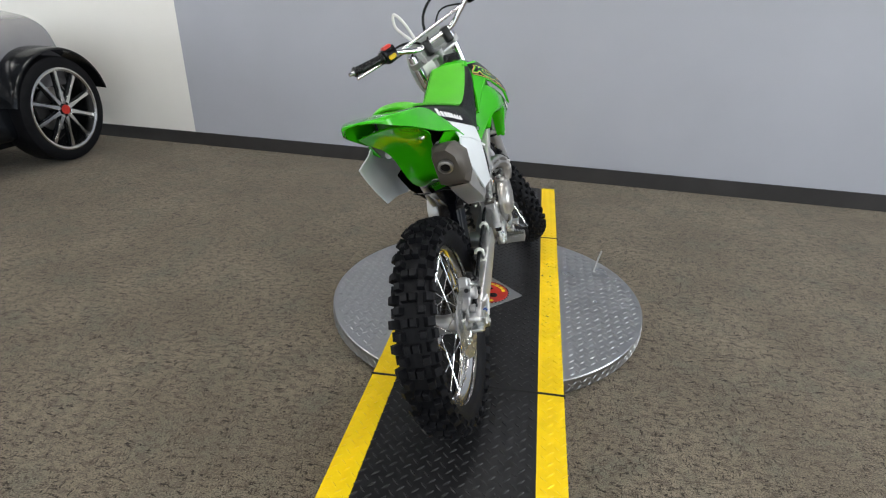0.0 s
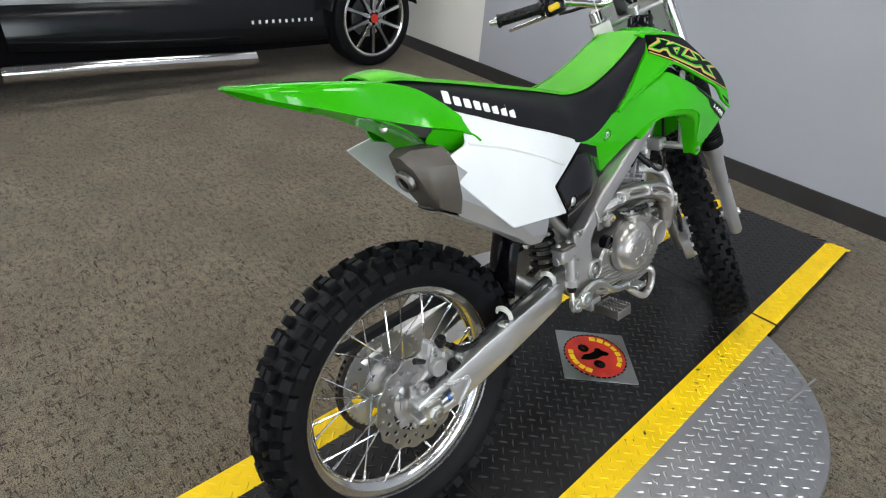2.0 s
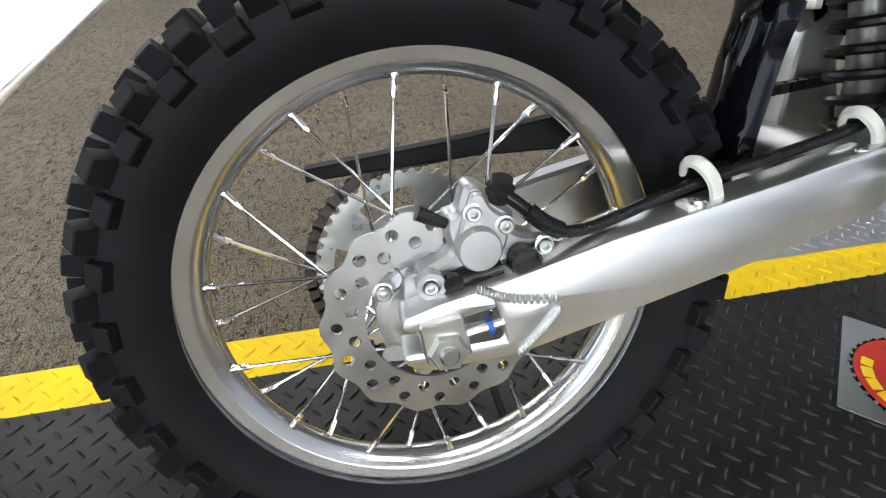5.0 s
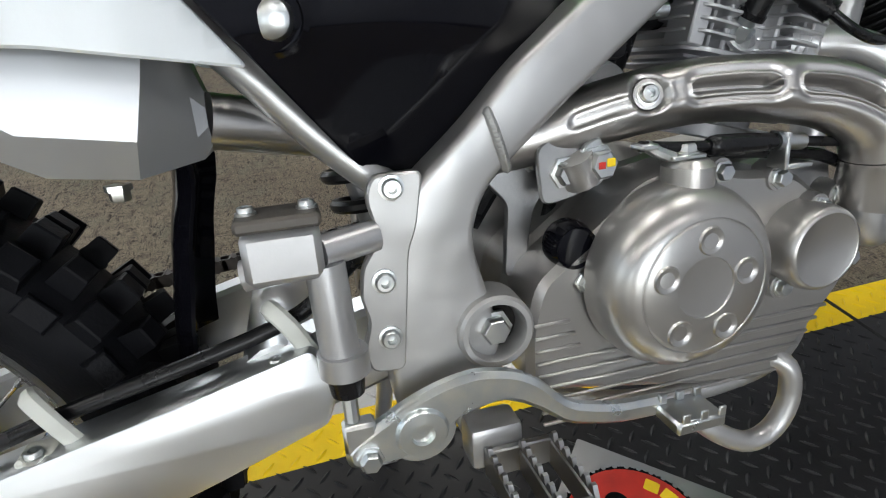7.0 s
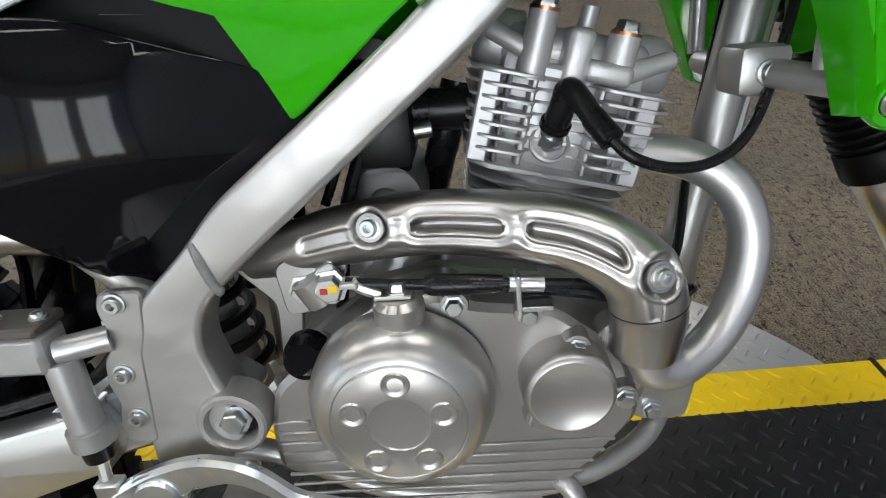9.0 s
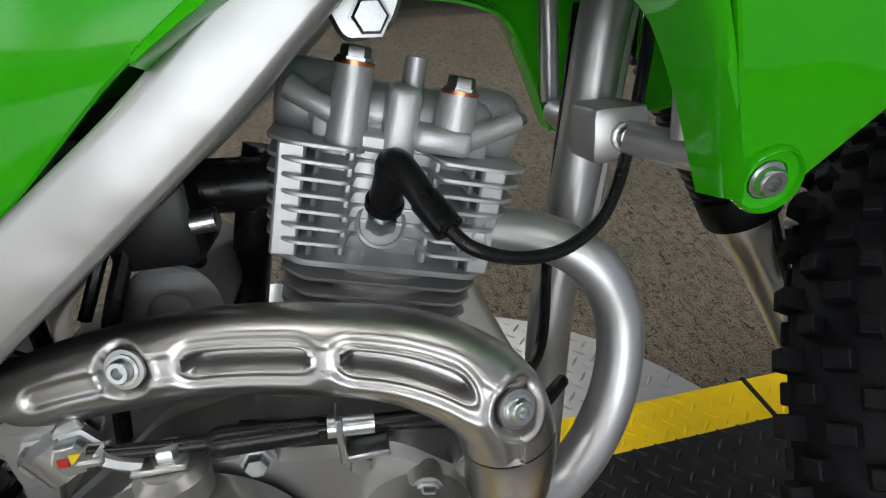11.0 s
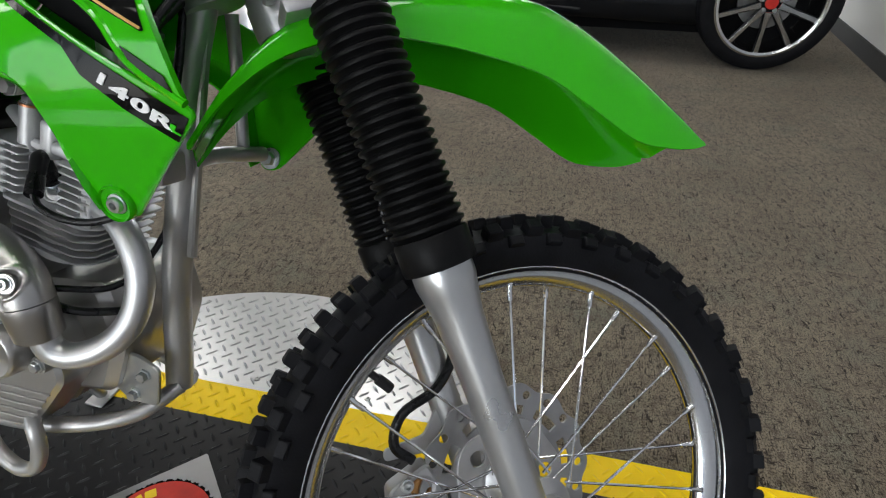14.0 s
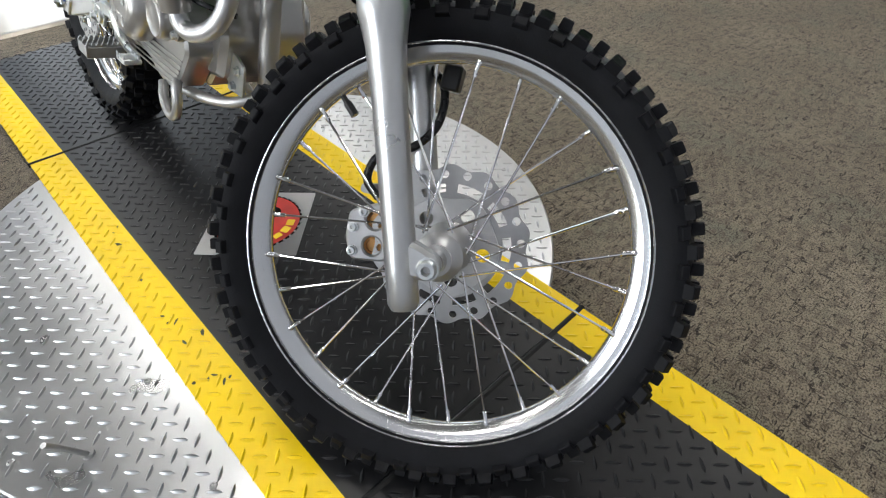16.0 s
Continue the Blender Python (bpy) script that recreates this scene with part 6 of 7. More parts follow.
coil = [(0.030 * math.cos(a), 0.432 + 0.012 * math.sin(0) + 0.030 * math.sin(a) * 0.95 + 0.012 - a * 0.0007, 0.40 + 0.0036 * a) for a in (k * 0.42 for k in range(100))]
shock = part("shock_absorber", tube([(0, 0.455, 0.37), (0, 0.405, 0.58)], 0.016, 16), CAST, bike, "shock absorber with a black coil spring")
part("spring", tube(coil, 0.0052, 8, 2), BLACK_METAL, shock)

# ---- rear brake pedal, master cylinder and foot rest ----
pedal_line = [(0.378, 0.352), (0.405, 0.350), (0.419, 0.352), (0.450, 0.372), (0.480, 0.378), (0.503, 0.364), (0.522, 0.347), (0.560, 0.337), (0.602, 0.335), (0.602, 0.350), (0.560, 0.352), (0.525, 0.362), (0.505, 0.384), (0.488, 0.395), (0.462, 0.401), (0.440, 0.398), (0.417, 0.390), (0.395, 0.378), (0.376, 0.366)]
pedal = part("brake_pedal", plate(rounded(pedal_line, 0.012), [], 0.012, 0.0035, 0.128), PEDAL_ZINC, bike, "zinc plated rear brake pedal")
tip = box(0.128, 0.158, 0.590, 0.628, 0.336, 0.346, 0.002)
part("pedal_tip", mesh_join(tip, *[box(0.130 + 0.026 * (k % 2), 0.134 + 0.024 * (k % 2), 0.593 + 0.014 * (k // 2), 0.599 + 0.014 * (k // 2), 0.345, 0.3525, 0.0008, 1) for k in range(6)]), ZINC, pedal)
part("pivot_cap", moved(lathe([(0.0175, 0.0), (0.0175, 0.006), (0.0150, 0.010), (0.0075, 0.0105), (0.0070, 0.006), (0.0, 0.006)], 28), Matrix.Translation((0.127, 0.424, 0.369))), PEDAL_ZINC, pedal)
part("pivot_washer", moved(lathe([(0.0225, 0.0), (0.0225, 0.0035), (0.0215, 0.0045), (0.0170, 0.0045)], 32), Matrix.Translation((0.128, 0.424, 0.369))), PEDAL_ZINC, pedal)
bolt(pedal, 0.135, 0.391, 0.359, HEX)
cylinder = part("brake_reservoir", box(0.104, 0.134, 0.340, 0.381, 0.477, 0.5065, 0.004), CAST, bike, "cast rear brake master cylinder")
part("lid", box(0.103, 0.135, 0.3385, 0.3825, 0.5065, 0.5140, 0.002), MUFFLER_DARK, cylinder)
for y in (0.345, 0.376):
    bolt(cylinder, 0.119, y, 0.5143, ry=-90, scale=0.7)
part("bore", tube([(0.120, 0.381, 0.482), (0.122, 0.383, 0.418)], 0.0115, 18), CAST, cylinder)
part("bore_collar", tube([(0.122, 0.384, 0.428), (0.122, 0.384, 0.414)], 0.0150, 18), CAST, cylinder)
part("rubber_boot", tube([(0.122, 0.384, 0.416), (0.122, 0.384, 0.400)], [0.012, 0.010], 14), CABLE, cylinder)
part("push_rod", tube([(0.122, 0.384, 0.402), (0.126, 0.384, 0.372)], 0.0045, 8), ZINC, cylinder)
part("clevis", box(0.120, 0.133, 0.377, 0.397, 0.362, 0.382, 0.002), ZINC, cylinder)
part("outlet", tube([(0.119, 0.380, 0.488), (0.108, 0.412, 0.490)], 0.0095, 14), CAST, cylinder)
part("inlet_stub", tube([(0.118, 0.352, 0.482), (0.116, 0.338, 0.480)], 0.009, 12), CAST, cylinder)
for sx in (1, -1):
    frame_bar = mesh_join(box(0.118, 0.182, 0.452, 0.456, 0.326, 0.346, 0.001, 1), box(0.118, 0.182, 0.498, 0.502, 0.322, 0.342, 0.001, 1), box(0.178, 0.182, 0.452, 0.502, 0.324, 0.344, 0.001, 1), box(0.118, 0.124, 0.452, 0.502, 0.324, 0.344, 0.001, 1), box(0.124, 0.178, 0.475, 0.479, 0.324, 0.342, 0.001, 1))
    for k in range(7):
        for y in (0.454, 0.477, 0.500):
            tooth = box(-0.0045, 0.0045, -0.0016, 0.0016, 0, 0.006)
            for v in tooth.verts:
                if v.co.z > 0.003:
                    v.co.x *= 0.3
            mesh_join(frame_bar, moved(tooth, Matrix.Translation((0.126 + 0.0085 * k, y, 0.344))))
    moved(frame_bar, Matrix.Translation((0.004, 0.014, -0.008)))
    peg = part("foot_peg", frame_bar if sx > 0 else flip_x(frame_bar), STEEL, bike, "serrated steel foot peg")
    mount_b = mesh_join(box(0.095, 0.122, 0.458, 0.496, 0.318, 0.350, 0.005), tube([(0.09, 0.47, 0.33), (0.06, 0.46, 0.36)], 0.010, 10))
    part("peg_mount", mount_b if sx > 0 else flip_x(mount_b), SILVER_FRAME, peg)
stand = part("side_stand", tube([(-0.085, 0.440, 0.330), (-0.13, 0.435, 0.25), (-0.245, 0.43, 0.075)], 0.010, 12), SILVER_FRAME, bike, "steel side stand")
part("stand_foot", moved(box(-0.03, 0.03, -0.02, 0.02, 0.0, 0.006, 0.002), Matrix.Translation((-0.25, 0.43, 0.0685)) @ pose(0, 0, 0, 0, 14.5, 0)), SILVER_FRAME, stand)

# ---- front end ----
RAKE = radians(18)


def leg(s, x=0.0, ahead=0.0):
    """A point s up the fork, in the steered frame."""
    return Vector((x, -0.030 - s * math.sin(RAKE) + ahead * math.cos(RAKE), -0.020 + s * math.cos(RAKE) + ahead * math.sin(RAKE)))


ALONG = FRONT @ Matrix.Translation(leg(0)) @ Matrix.Rotation(RAKE, 4, "X")


def leg_turn(prof, x, seg=32):
    """Turns (radius, s) pairs round a fork leg."""
    return moved(lathe(prof, seg), ALONG @ Matrix.Translation((x, 0, 0)) @ pose(0, 0, 0, 0, -90, 0))


for sx in (1, -1):
    x = 0.088 * sx
    fork = part("fork_leg", leg_turn([(0.0, -0.042), (0.0155, -0.041), (0.0192, -0.033), (0.0192, 0.02), (0.0203, 0.20), (0.0232, 0.258), (0.0272, 0.282), (0.0292, 0.292), (0.0292, 0.312), (0.028, 0.315)], x), FORK_SILVER, bike, "silver lower fork leg")
    bell = [(0.0345, 0.306), (0.0355, 0.310), (0.0355, 0.334), (0.034, 0.337)]
    folds = 21
    for k in range(folds):
        s = 0.338 + 0.00996 * k
        bell += [(0.0308, s), (0.0318, s + 0.0016), (0.0356, s + 0.0040), (0.0361, s + 0.0058), (0.0354, s + 0.0074), (0.0318, s + 0.0088)]
    bell += [(0.030, 0.338 + 0.00996 * folds), (0.031, 0.552), (0.024, 0.554)]
    part("gaiter", leg_turn(bell, x, 36), GAITER, fork, "black ribbed rubber fork gaiter")
    part("stanchion", leg_turn([(0.0, 0.28), (0.0175, 0.28), (0.0175, 0.815), (0.015, 0.818), (0.0, 0.818)], x), CHROME, fork, "chromed fork tube")
    part("clamp_ring", leg_turn([(0.0178, 0.556), (0.0230, 0.557), (0.0240, 0.560), (0.0240, 0.584), (0.0230, 0.587), (0.0178, 0.588)], x), CAST, fork)
    share("clamp_bolt", BIG_HEX, fork, ALONG @ Matrix.Translation((x + 0.028 * sx, 0.006, 0.572)) @ pose(0, 0, 0, 0, 0, 0 if sx > 0 else 180) @ Matrix.Scale(0.85, 4))
    part("clamp_ear", moved(box(x + 0.020 * sx - 0.009, x + 0.020 * sx + 0.009, -0.006, 0.018, 0.561, 0.583, 0.003), ALONG), CAST, fork)
    lugp = plate(rounded([(-0.034, -0.020), (0.006, -0.016), (0.014, 0.0), (0.006, 0.015), (-0.032, 0.026)], 0.010), [], 0.028, 0.005, x)
    part("axle_lug", moved(lugp, FRONT), FORK_SILVER, fork)
share("axle_bolt", finish("axle_bolt", bolt_mesh(0.0115, 0.012, True, 1.2), ZINC), front_wheel, FRONT @ Matrix.Translation((0.106, 0.0, 0.0)), "zinc plated axle bolt")
part("axle", moved(lathe([(0, -0.11), (0.0075, -0.11), (0.0075, 0.108), (0, 0.108)], 16), FRONT), STEEL, front_wheel)
part("wheel_spacer", moved(lathe([(0.012, 0.040), (0.018, 0.042), (0.019, 0.052), (0.015, 0.056), (0.013, 0.072), (0.009, 0.072)], 28), FRONT), CAST, front_wheel)
low_clamp = mesh_join(moved(box(-0.075, 0.075, -0.050, -0.006, 0.557, 0.574, 0.005), ALONG), moved(lathe([(0.0, -0.02), (0.026, -0.02), (0.028, -0.014), (0.028, 0.012), (0.0, 0.012)], 28), ALONG @ Matrix.Translation((0, -0.042, 0.582)) @ pose(0, 0, 0, 0, -90, 0)))
clamp = part("lower_clamp", low_clamp, CAST, bike, "cast aluminium lower triple clamp")
part("stem_cap", moved(lathe([(0.0, 0.016), (0.024, 0.015), (0.0265, 0.012), (0.0265, -0.010)], 32), ALONG @ Matrix.Translation((0, -0.042, 0.592)) @ pose(0, 0, 0, 0, -90, 0)), CAST, clamp)
part("steering_stop", moved(box(0.030, 0.044, -0.058, -0.046, 0.584, 0.610, 0.002), ALONG), CAST, clamp)
part("upper_clamp", moved(mesh_join(box(-0.070, 0.070, -0.056, -0.004, 0.774, 0.788, 0.005), *[tube([(k, 0, 0.768), (k, 0, 0.792)], 0.0235, 24) for k in (-0.088, 0.088)]), ALONG), CAST, clamp)
part("stem", moved(tube([(0, -0.042, 0.56), (0, -0.042, 0.80)], 0.017, 20), ALONG), CAST, clamp)
rows = []
for y, zc, w, drop in ((-0.335, 0.392, 0.050, 0.010), (-0.300, 0.450, 0.056, 0.024), (-0.250, 0.505, 0.058, 0.040), (-0.180, 0.545, 0.060, 0.058), (-0.100, 0.562, 0.062, 0.078), (0.0, 0.556, 0.066, 0.094), (0.06, 0.534, 0.068, 0.106), (0.115, 0.500, 0.069, 0.106), (0.160, 0.464, 0.069, 0.078), (0.195, 0.432, 0.066, 0.046), (0.222, 0.402, 0.058, 0.010)):
    rows.append([(-w, y, zc - drop), (-w * 0.92, y, zc - drop * 0.4), (-w * 0.62, y, zc - 0.007), (0, y, zc), (w * 0.62, y, zc - 0.007), (w * 0.92, y, zc - drop * 0.4), (w, y, zc - drop)])
part("front_fender", moved(loft(rows, 0.0028, 4, 4), FRONT), GREEN, bike, "green front fender")
# front brake
fcal = part("front_caliper", moved(plate(rounded([(-0.152, 0.010), (-0.104, 0.036), (-0.078, -0.012), (-0.084, -0.050), (-0.135, -0.060), (-0.150, -0.030)], 0.008), [ring_points(0.0135, 24, -0.112, 0.006), ring_points(0.0135, 24, -0.108, -0.032)], 0.030, 0.003, -0.068), FRONT), CAST, bike, "cast aluminium front brake caliper")
for y, z in ((-0.112, 0.006), (-0.108, -0.032)):
    part("piston", moved(lathe([(0.0128, -0.008), (0.0128, 0.008), (0.0100, 0.010), (0.0095, 0.004), (0, 0.004)], 24), FRONT @ Matrix.Translation((-0.066, y, z))), BRASS, fcal, "gold brake piston")
for y, z in ((-0.141, -0.012), (-0.135, -0.046), (-0.130, 0.014)):
    bolt(fcal, -0.052, y, z).matrix_local = FRONT @ pose(-0.052, y, z)
part("brake_hose", moved(tube([(-0.068, -0.118, 0.036), (-0.066, -0.140, 0.058), (-0.060, -0.130, 0.095), (-0.062, -0.085, 0.120), (-0.070, -0.060, 0.160), (-0.078, -0.066, 0.21), (-0.085, -0.10, 0.235)], 0.0062, 10), FRONT), CABLE, fcal)
part("hose_clamp", moved(box(-0.085, -0.05, -0.068, -0.042, 0.205, 0.240, 0.003), FRONT), BLACK_METAL, fcal)
part("caliper_bracket", moved(plate(rounded([(-0.150, 0.036), (-0.090, 0.040), (-0.060, 0.10), (-0.072, 0.11), (-0.10, 0.06), (-0.15, 0.05)], 0.006), [], 0.006, 0.001, -0.080), FRONT), CAST, fcal)

# handlebar and controls
BAR = FRONT @ Matrix.Translation((0.020, -0.012, -0.040))
bar_pts = [(-0.345, -0.352, 0.882), (-0.190, -0.325, 0.856), (-0.140, -0.312, 0.836), (-0.085, -0.298, 0.806), (-0.04, -0.294, 0.802), (0.04, -0.294, 0.802), (0.085, -0.298, 0.806), (0.140, -0.312, 0.836), (0.190, -0.325, 0.856), (0.345, -0.352, 0.882)]
bar = part("handlebar", moved(tube(bar_pts, 0.0112, 16), BAR), CHROME, bike, "chromed handlebar with a cross brace")
part("cross_brace", moved(tube([(-0.150, -0.312, 0.842), (0.150, -0.312, 0.842)], 0.0065, 12), BAR), CHROME, bar)
for sx in (-1, 1):
    part("bar_clamp", moved(box(sx * 0.045 - 0.014, sx * 0.045 + 0.014, -0.312, -0.276, 0.760, 0.818, 0.006), BAR), BLACK_METAL, bar)
    grip = lathe([(0.0, -0.062), (0.016, -0.062), (0.0195, -0.056), *[(0.0148 + 0.0008 * (k % 2), -0.05 + 0.0058 * k) for k in range(18)], (0.022, 0.056), (0.022, 0.062), (0.012, 0.064)], 24)
    d = Vector((sx * 0.155, -0.027, 0.026)).normalized()
    turn = (-d).to_track_quat("X", "Z").to_matrix().to_4x4()
    part("grip", moved(grip, BAR @ Matrix.Translation((sx * 0.280, -0.341, 0.871)) @ turn), CABLE, bar, "black rubber grip")
    part("bar_end", moved(lathe([(0, -0.082), (0.007, -0.082), (0.007, -0.062), (0, -0.062)], 12), BAR @ Matrix.Translation((sx * 0.280, -0.341, 0.871)) @ turn), CHROME, bar)
    lever_tube = tube([(sx * 0.17, -0.305, 0.840), (sx * 0.23, -0.275, 0.842), (sx * 0.33, -0.285, 0.850)], [0.007, 0.006, 0.0045], 10, flat=1.5)
    part("lever", moved(lever_tube, BAR), CHROME, bar)
switch = part("switch_box", moved(box(-0.218, -0.166, -0.358, -0.298, 0.830, 0.884, 0.008), BAR), BLACK_PLASTIC, bar, "black switch box")
part("kill_switch", moved(box(-0.210, -0.176, -0.360, -0.322, 0.878, 0.891, 0.004), BAR), RED_PLASTIC, switch, "red stop button")
part("starter_button", moved(box(-0.208, -0.178, -0.364, -0.346, 0.840, 0.856, 0.004), BAR), YELLOW_PLASTIC, switch, "yellow button")
part("throttle_housing", moved(box(0.168, 0.216, -0.356, -0.298, 0.832, 0.880, 0.008), BAR), BLACK_PLASTIC, bar)
cables = [[(-0.20, -0.31, 0.835), (-0.12, -0.24, 0.85), (-0.03, -0.22, 0.80), (0.02, -0.26, 0.66), (0.05, -0.34, 0.52)], [(0.20, -0.31, 0.84), (0.13, -0.22, 0.92), (0.02, -0.20, 0.86), (-0.02, -0.26, 0.66), (0.0, -0.36, 0.52)], [(0.19, -0.30, 0.83), (0.10, -0.20, 0.86), (0.02, -0.20, 0.74), (0.03, -0.28, 0.585), (0.05, -0.38, 0.56)], [(-0.19, -0.30, 0.83), (-0.09, -0.20, 0.80), (-0.06, -0.18, 0.66), (-0.07, -0.15, 0.50), (-0.085, -0.11, 0.24)]]
for pts, r in zip(cables, (0.0045, 0.0055, 0.0035, 0.0045)):
    part("cable", moved(tube(pts, r, 10), BAR), CABLE, bar, "black control cable")
tag_ob = part("price_tag", moved(box(-0.125, -0.080, -0.372, -0.371, 0.690, 0.760, 0.0003, 1), BAR), PAPER, bar, "white paper tag on a string")
part("second_tag", moved(box(-0.140, -0.108, -0.374, -0.373, 0.630, 0.690, 0.0003, 1), BAR), PAPER, tag_ob)
part("tag_string", moved(tube([(-0.10, -0.302, 0.825), (-0.10, -0.368, 0.79), (-0.10, -0.3715, 0.758)], 0.0012, 6), BAR), PAPER, tag_ob)
part("zip_tie", moved(tube([(-0.075, -0.312, 0.842), (-0.085, -0.33, 0.915), (-0.10, -0.325, 0.955), (-0.115, -0.315, 0.915), (-0.085, -0.305, 0.842)], 0.0055, 8), BAR), PAPER, bar, "white tie strap")
# front number plate, its pale back towards the fork
shape = [[(x, 0.062 - 1.6 * x * x, s) for x in (-w, -0.5 * w, 0.0, 0.5 * w, w)] for s, w in ((0.600, 0.070), (0.640, 0.098), (0.720, 0.108), (0.790, 0.100), (0.830, 0.080))]
board = part("front_plate", moved(loft(shape, 0.003, 4, 4), ALONG), PLATE_GREY, bike, "pale plastic front plate before the fork")
part("plate_strap", moved(tube([(-0.06, 0.030, 0.66), (-0.06, 0.056, 0.67)], 0.006, 8), ALONG), CABLE, board)
part("plate_strap", moved(tube([(0.06, 0.030, 0.66), (0.06, 0.056, 0.67)], 0.006, 8), ALONG), CABLE, board)


# ---- three-wheeled roadster parked behind ----
car = thing("roadster", "low black and grey open roadster with ten-spoke wheels", "car", m=pose(-3.315, 0.025, 0))


def car_wheel(y, z, cap_material, x=0.0):
    m = Matrix.Translation((x, y, z))
    hub = part("wheel", moved(lathe([(0, 0.105), (0.030, 0.105), (0.045, 0.096), (0.062, 0.088), (0.062, 0.05), (0.0, 0.05)], 32), m), CAR_BLACK, car, "black alloy wheel with bright-faced spokes")
    R = z
    prof = [(0.286, -0.10), (0.304, -0.112), (R - 0.03, -0.112), (R - 0.008, -0.098), (R, -0.07), (R, 0.07), (R - 0.008, 0.098), (R - 0.03, 0.112), (0.304, 0.112), (0.286, 0.10)]
    part("tyre", moved(lathe(prof, 64, True), m), RUBBER, hub, "black low-profile tyre")
    part("rim", moved(lathe([(0.290, 0.106), (0.295, 0.110), (0.285, 0.113), (0.272, 0.107), (0.266, 0.080), (0.260, -0.09), (0.284, -0.10)], 64), m), RIM_ALU, hub, "bright machined rim")
    part("brake_rotor", moved(lathe([(0.05, -0.005), (0.155, -0.005), (0.155, 0.012), (0.05, 0.012)], 40, True), m), STEEL, hub)
    # dark disc stands in for the shade behind the spokes
    part("wheel_well_shade", moved(lathe([(0.0, -0.095), (0.262, -0.095)], 32), m), SHADE_BLACK, hub)
    spoke = plate([(-0.017, 0.050), (0.017, 0.050), (0.0095, 0.150), (0.0130, 0.272), (-0.0130, 0.272), (-0.0095, 0.150)], [], 0.014, 0.002, 0.0)
    me = finish("wheel_spoke", spoke, RIM_ALU)
    dark = finish("spoke_back", plate([(-0.020, 0.050), (0.020, 0.050), (0.016, 0.270), (-0.016, 0.270)], [], 0.02, 0.002, 0.0), CAR_BLACK)
    for k in range(10):
        share("wheel_spoke", me, hub, m @ pose(0, 0, 0, 36 * k) @ pose(0.098, 0, 0, 0, -1.5))
        share("spoke_back", dark, hub, m @ pose(0, 0, 0, 36 * k) @ pose(0.080, 0, 0, 0, -1.5))
    part("centre_cap", moved(lathe([(0.034, 0.100), (0.034, 0.110), (0.030, 0.114), (0, 0.115)], 28), m), cap_material, hub)
    for k in range(5):
        a = radians(72 * k + 18)
        share("lug_nut", BIG_HEX, hub, m @ Matrix.Translation((0.097, 0.050 * math.cos(a), 0.050 * math.sin(a))))


car_wheel(2.30, 0.375, RED_PLASTIC)
car_wheel(-0.62, 0.375, YELLOW_PLASTIC)
fender_rows = []
for a in range(14, 172, 12):
    c, s = math.cos(radians(a)), math.sin(radians(a))
    fender_rows.append([(x, 2.30 + r * c, 0.375 + r * s) for x, r in ((0.135, 0.415), (0.130, 0.430), (0.06, 0.438), (-0.06, 0.438), (-0.13, 0.430))])
part("front_fender", loft(fender_rows, 0.008, 2, 3), CAR_BLACK, car, "black fender over the front wheel")
rear_rows = []
for a in range(6, 180, 12):
    c, s = math.cos(radians(a)), math.sin(radians(a))
    rear_rows.append([(x, -0.62 + r * c, 0.375 + r * s) for x, r in ((0.125, 0.425), (0.120, 0.445), (0.04, 0.46), (-0.10, 0.46))])
part("rear_arch", loft(rear_rows, 0.008, 2, 3), CAR_BLACK, car)
side = [[(x, y, z) for x, z in ((-0.10, zb), (-0.02, zb + 0.02), (0.02, zb + 0.08), (0.015, 0.40), (-0.005, 0.48), (-0.028, zt))] for y, zb, zt in ((-0.12, 0.27, 0.53), (0.4, 0.24, 0.53), (1.0, 0.22, 0.53), (1.6, 0.205, 0.54), (1.96, 0.20, 0.55))]
part("sill_panel", loft(side, 0.01, 4, 4), CAR_BLACK, car, "glossy black lower body side")
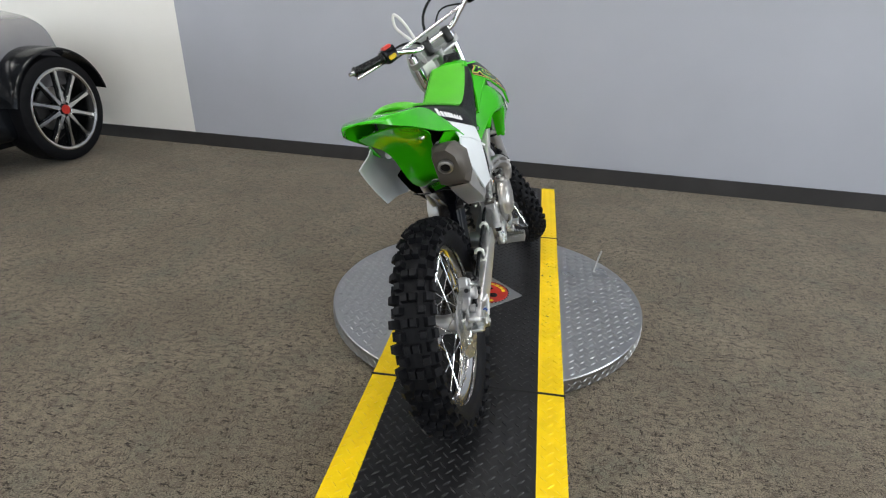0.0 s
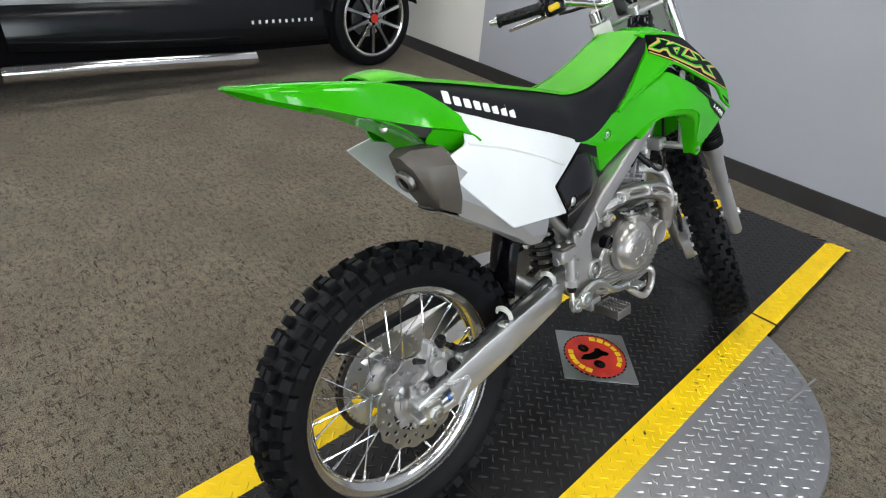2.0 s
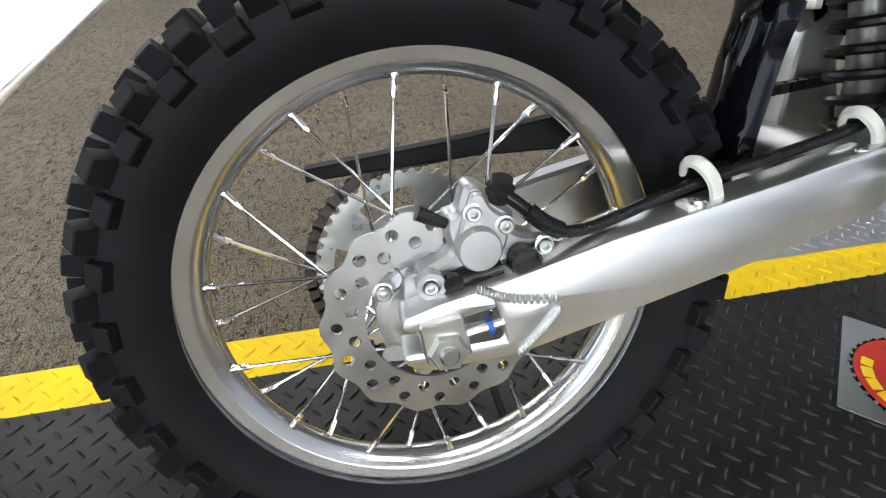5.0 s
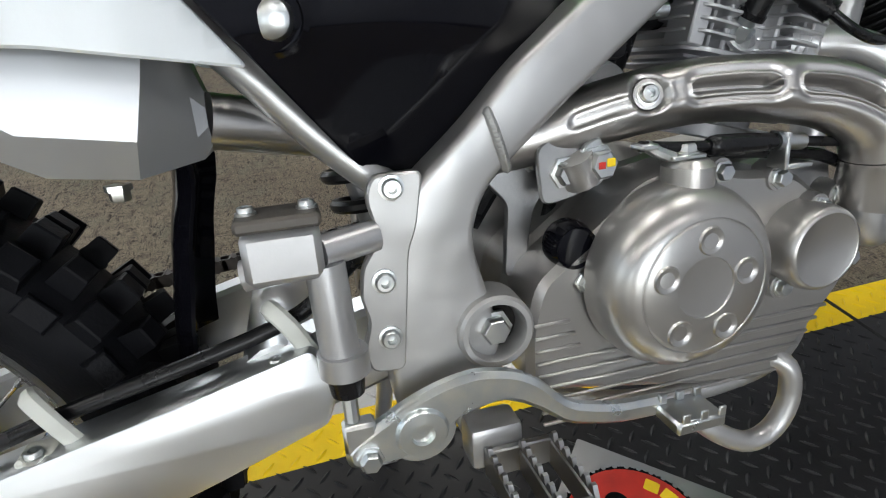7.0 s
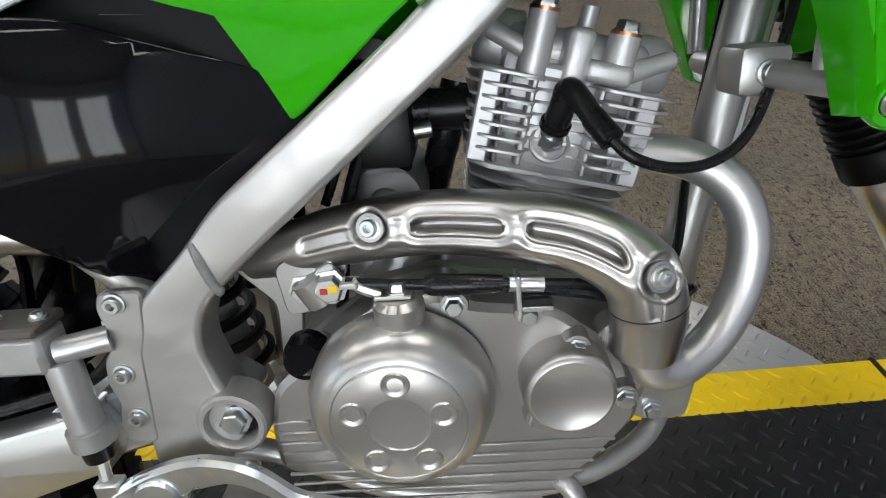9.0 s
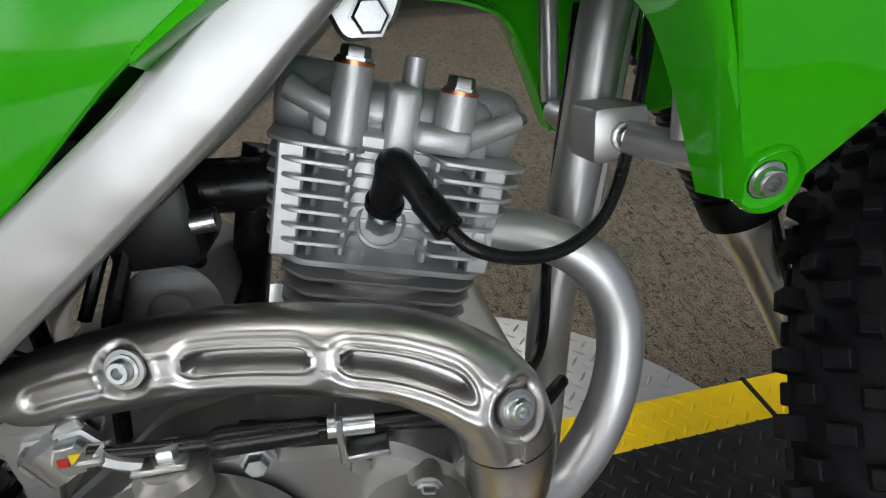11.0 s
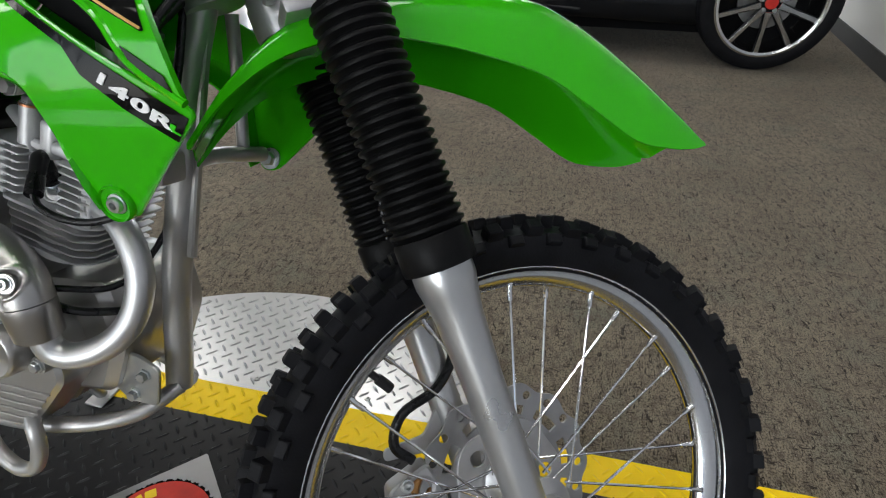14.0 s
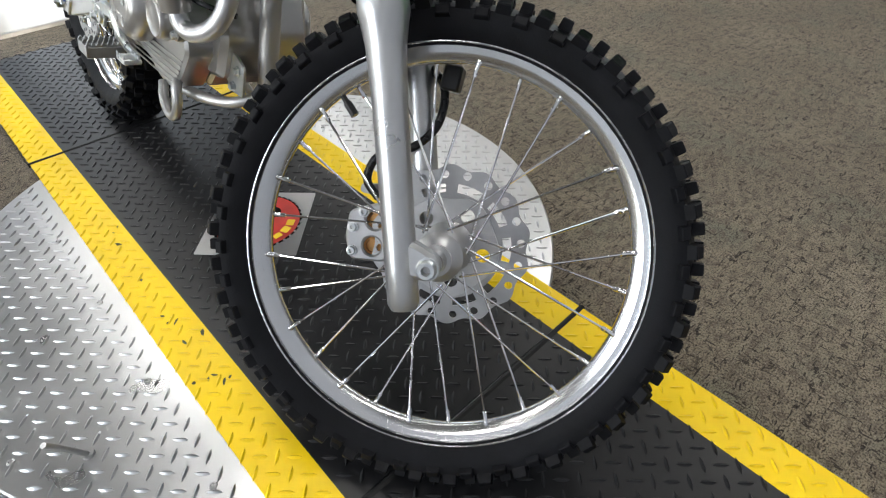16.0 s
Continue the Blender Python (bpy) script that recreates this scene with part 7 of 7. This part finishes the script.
low = [[(x, y, z) for x, z in ((-0.030, 0.525), (-0.040, 0.60), (-0.060, 0.68), (-0.085, 0.715), (-0.13, 0.725), (-0.17, 0.715))] for y in (-0.15, 0.4, 0.9, 1.4, 1.685)]
part("body_side", loft(low, 0.01, 2, 4), CAR_GREY, car, "metallic grey cockpit side")
high = [[(x, y, z) for x, z in ((-0.030, 0.525), (-0.040, 0.62), (-0.065, 0.76), (-0.13, 0.88 + dz), (-0.26, 0.96 + dz), (-0.46, 1.0 + dz))] for y, dz in ((1.69, -0.02), (1.95, 0.0), (2.25, 0.02), (2.55, 0.03))]
part("hood_side", loft(high, 0.01, 3, 4), CAR_GREY, car, "metallic grey bonnet side")
part("tail", box(-1.30, -0.14, -1.35, -0.10, 0.34, 0.95, 0.12, 4), CAR_BLACK, car)
part("hood", box(-1.30, -0.30, 1.55, 2.72, 0.45, 0.98, 0.14, 4), CAR_GREY, car)
# near-black box paints the shade beneath the body
part("underbody_shade", box(-1.45, -0.14, -0.9, 2.35, 0.15, 0.60), SHADE_BLACK, car)
part("red_seat", box(-0.80, -0.24, 0.55, 1.30, 0.55, 0.93, 0.06, 3), RED_TRIM, car, "red upholstered seat")
part("cockpit_trim", box(-0.22, -0.165, -0.10, 1.66, 0.60, 0.755, 0.02, 3), RED_TRIM, car, "red cockpit trim")
part("dashboard", box(-1.10, -0.165, 1.58, 1.68, 0.60, 0.86, 0.03, 3), RED_TRIM, car)
part("side_line", box(0.0165, 0.0195, 0.45, 2.0, 0.352, 0.356), DECAL_WHITE, car)
for k in range(10):
    part("name_bar", box(0.0190, 0.0215, 1.30 + 0.052 * k, 1.318 + 0.052 * k, 0.368, 0.392, 0.001, 1), DECAL_WHITE, car, "small white printed mark")
pipe = part("side_pipe", tube([(0.11, -0.20, 0.205), (0.11, 0.5, 0.19), (0.11, 1.26, 0.165)], 0.046, 24), CHROME, car, "bright side exhaust pipe")
# dark plug paints the shade inside the pipe
part("pipe_mouth_shade", tube([(0.11, 1.262, 0.165), (0.11, 1.24, 0.166)], 0.040, 24), SHADE_BLACK, pipe)
# a second one across the tiled aisle
other = copy_thing(car, pose(-8.04, -4.15, 0, 0, 0, 90))
other["label"] = "low dark roadster parked across the tiled aisle"
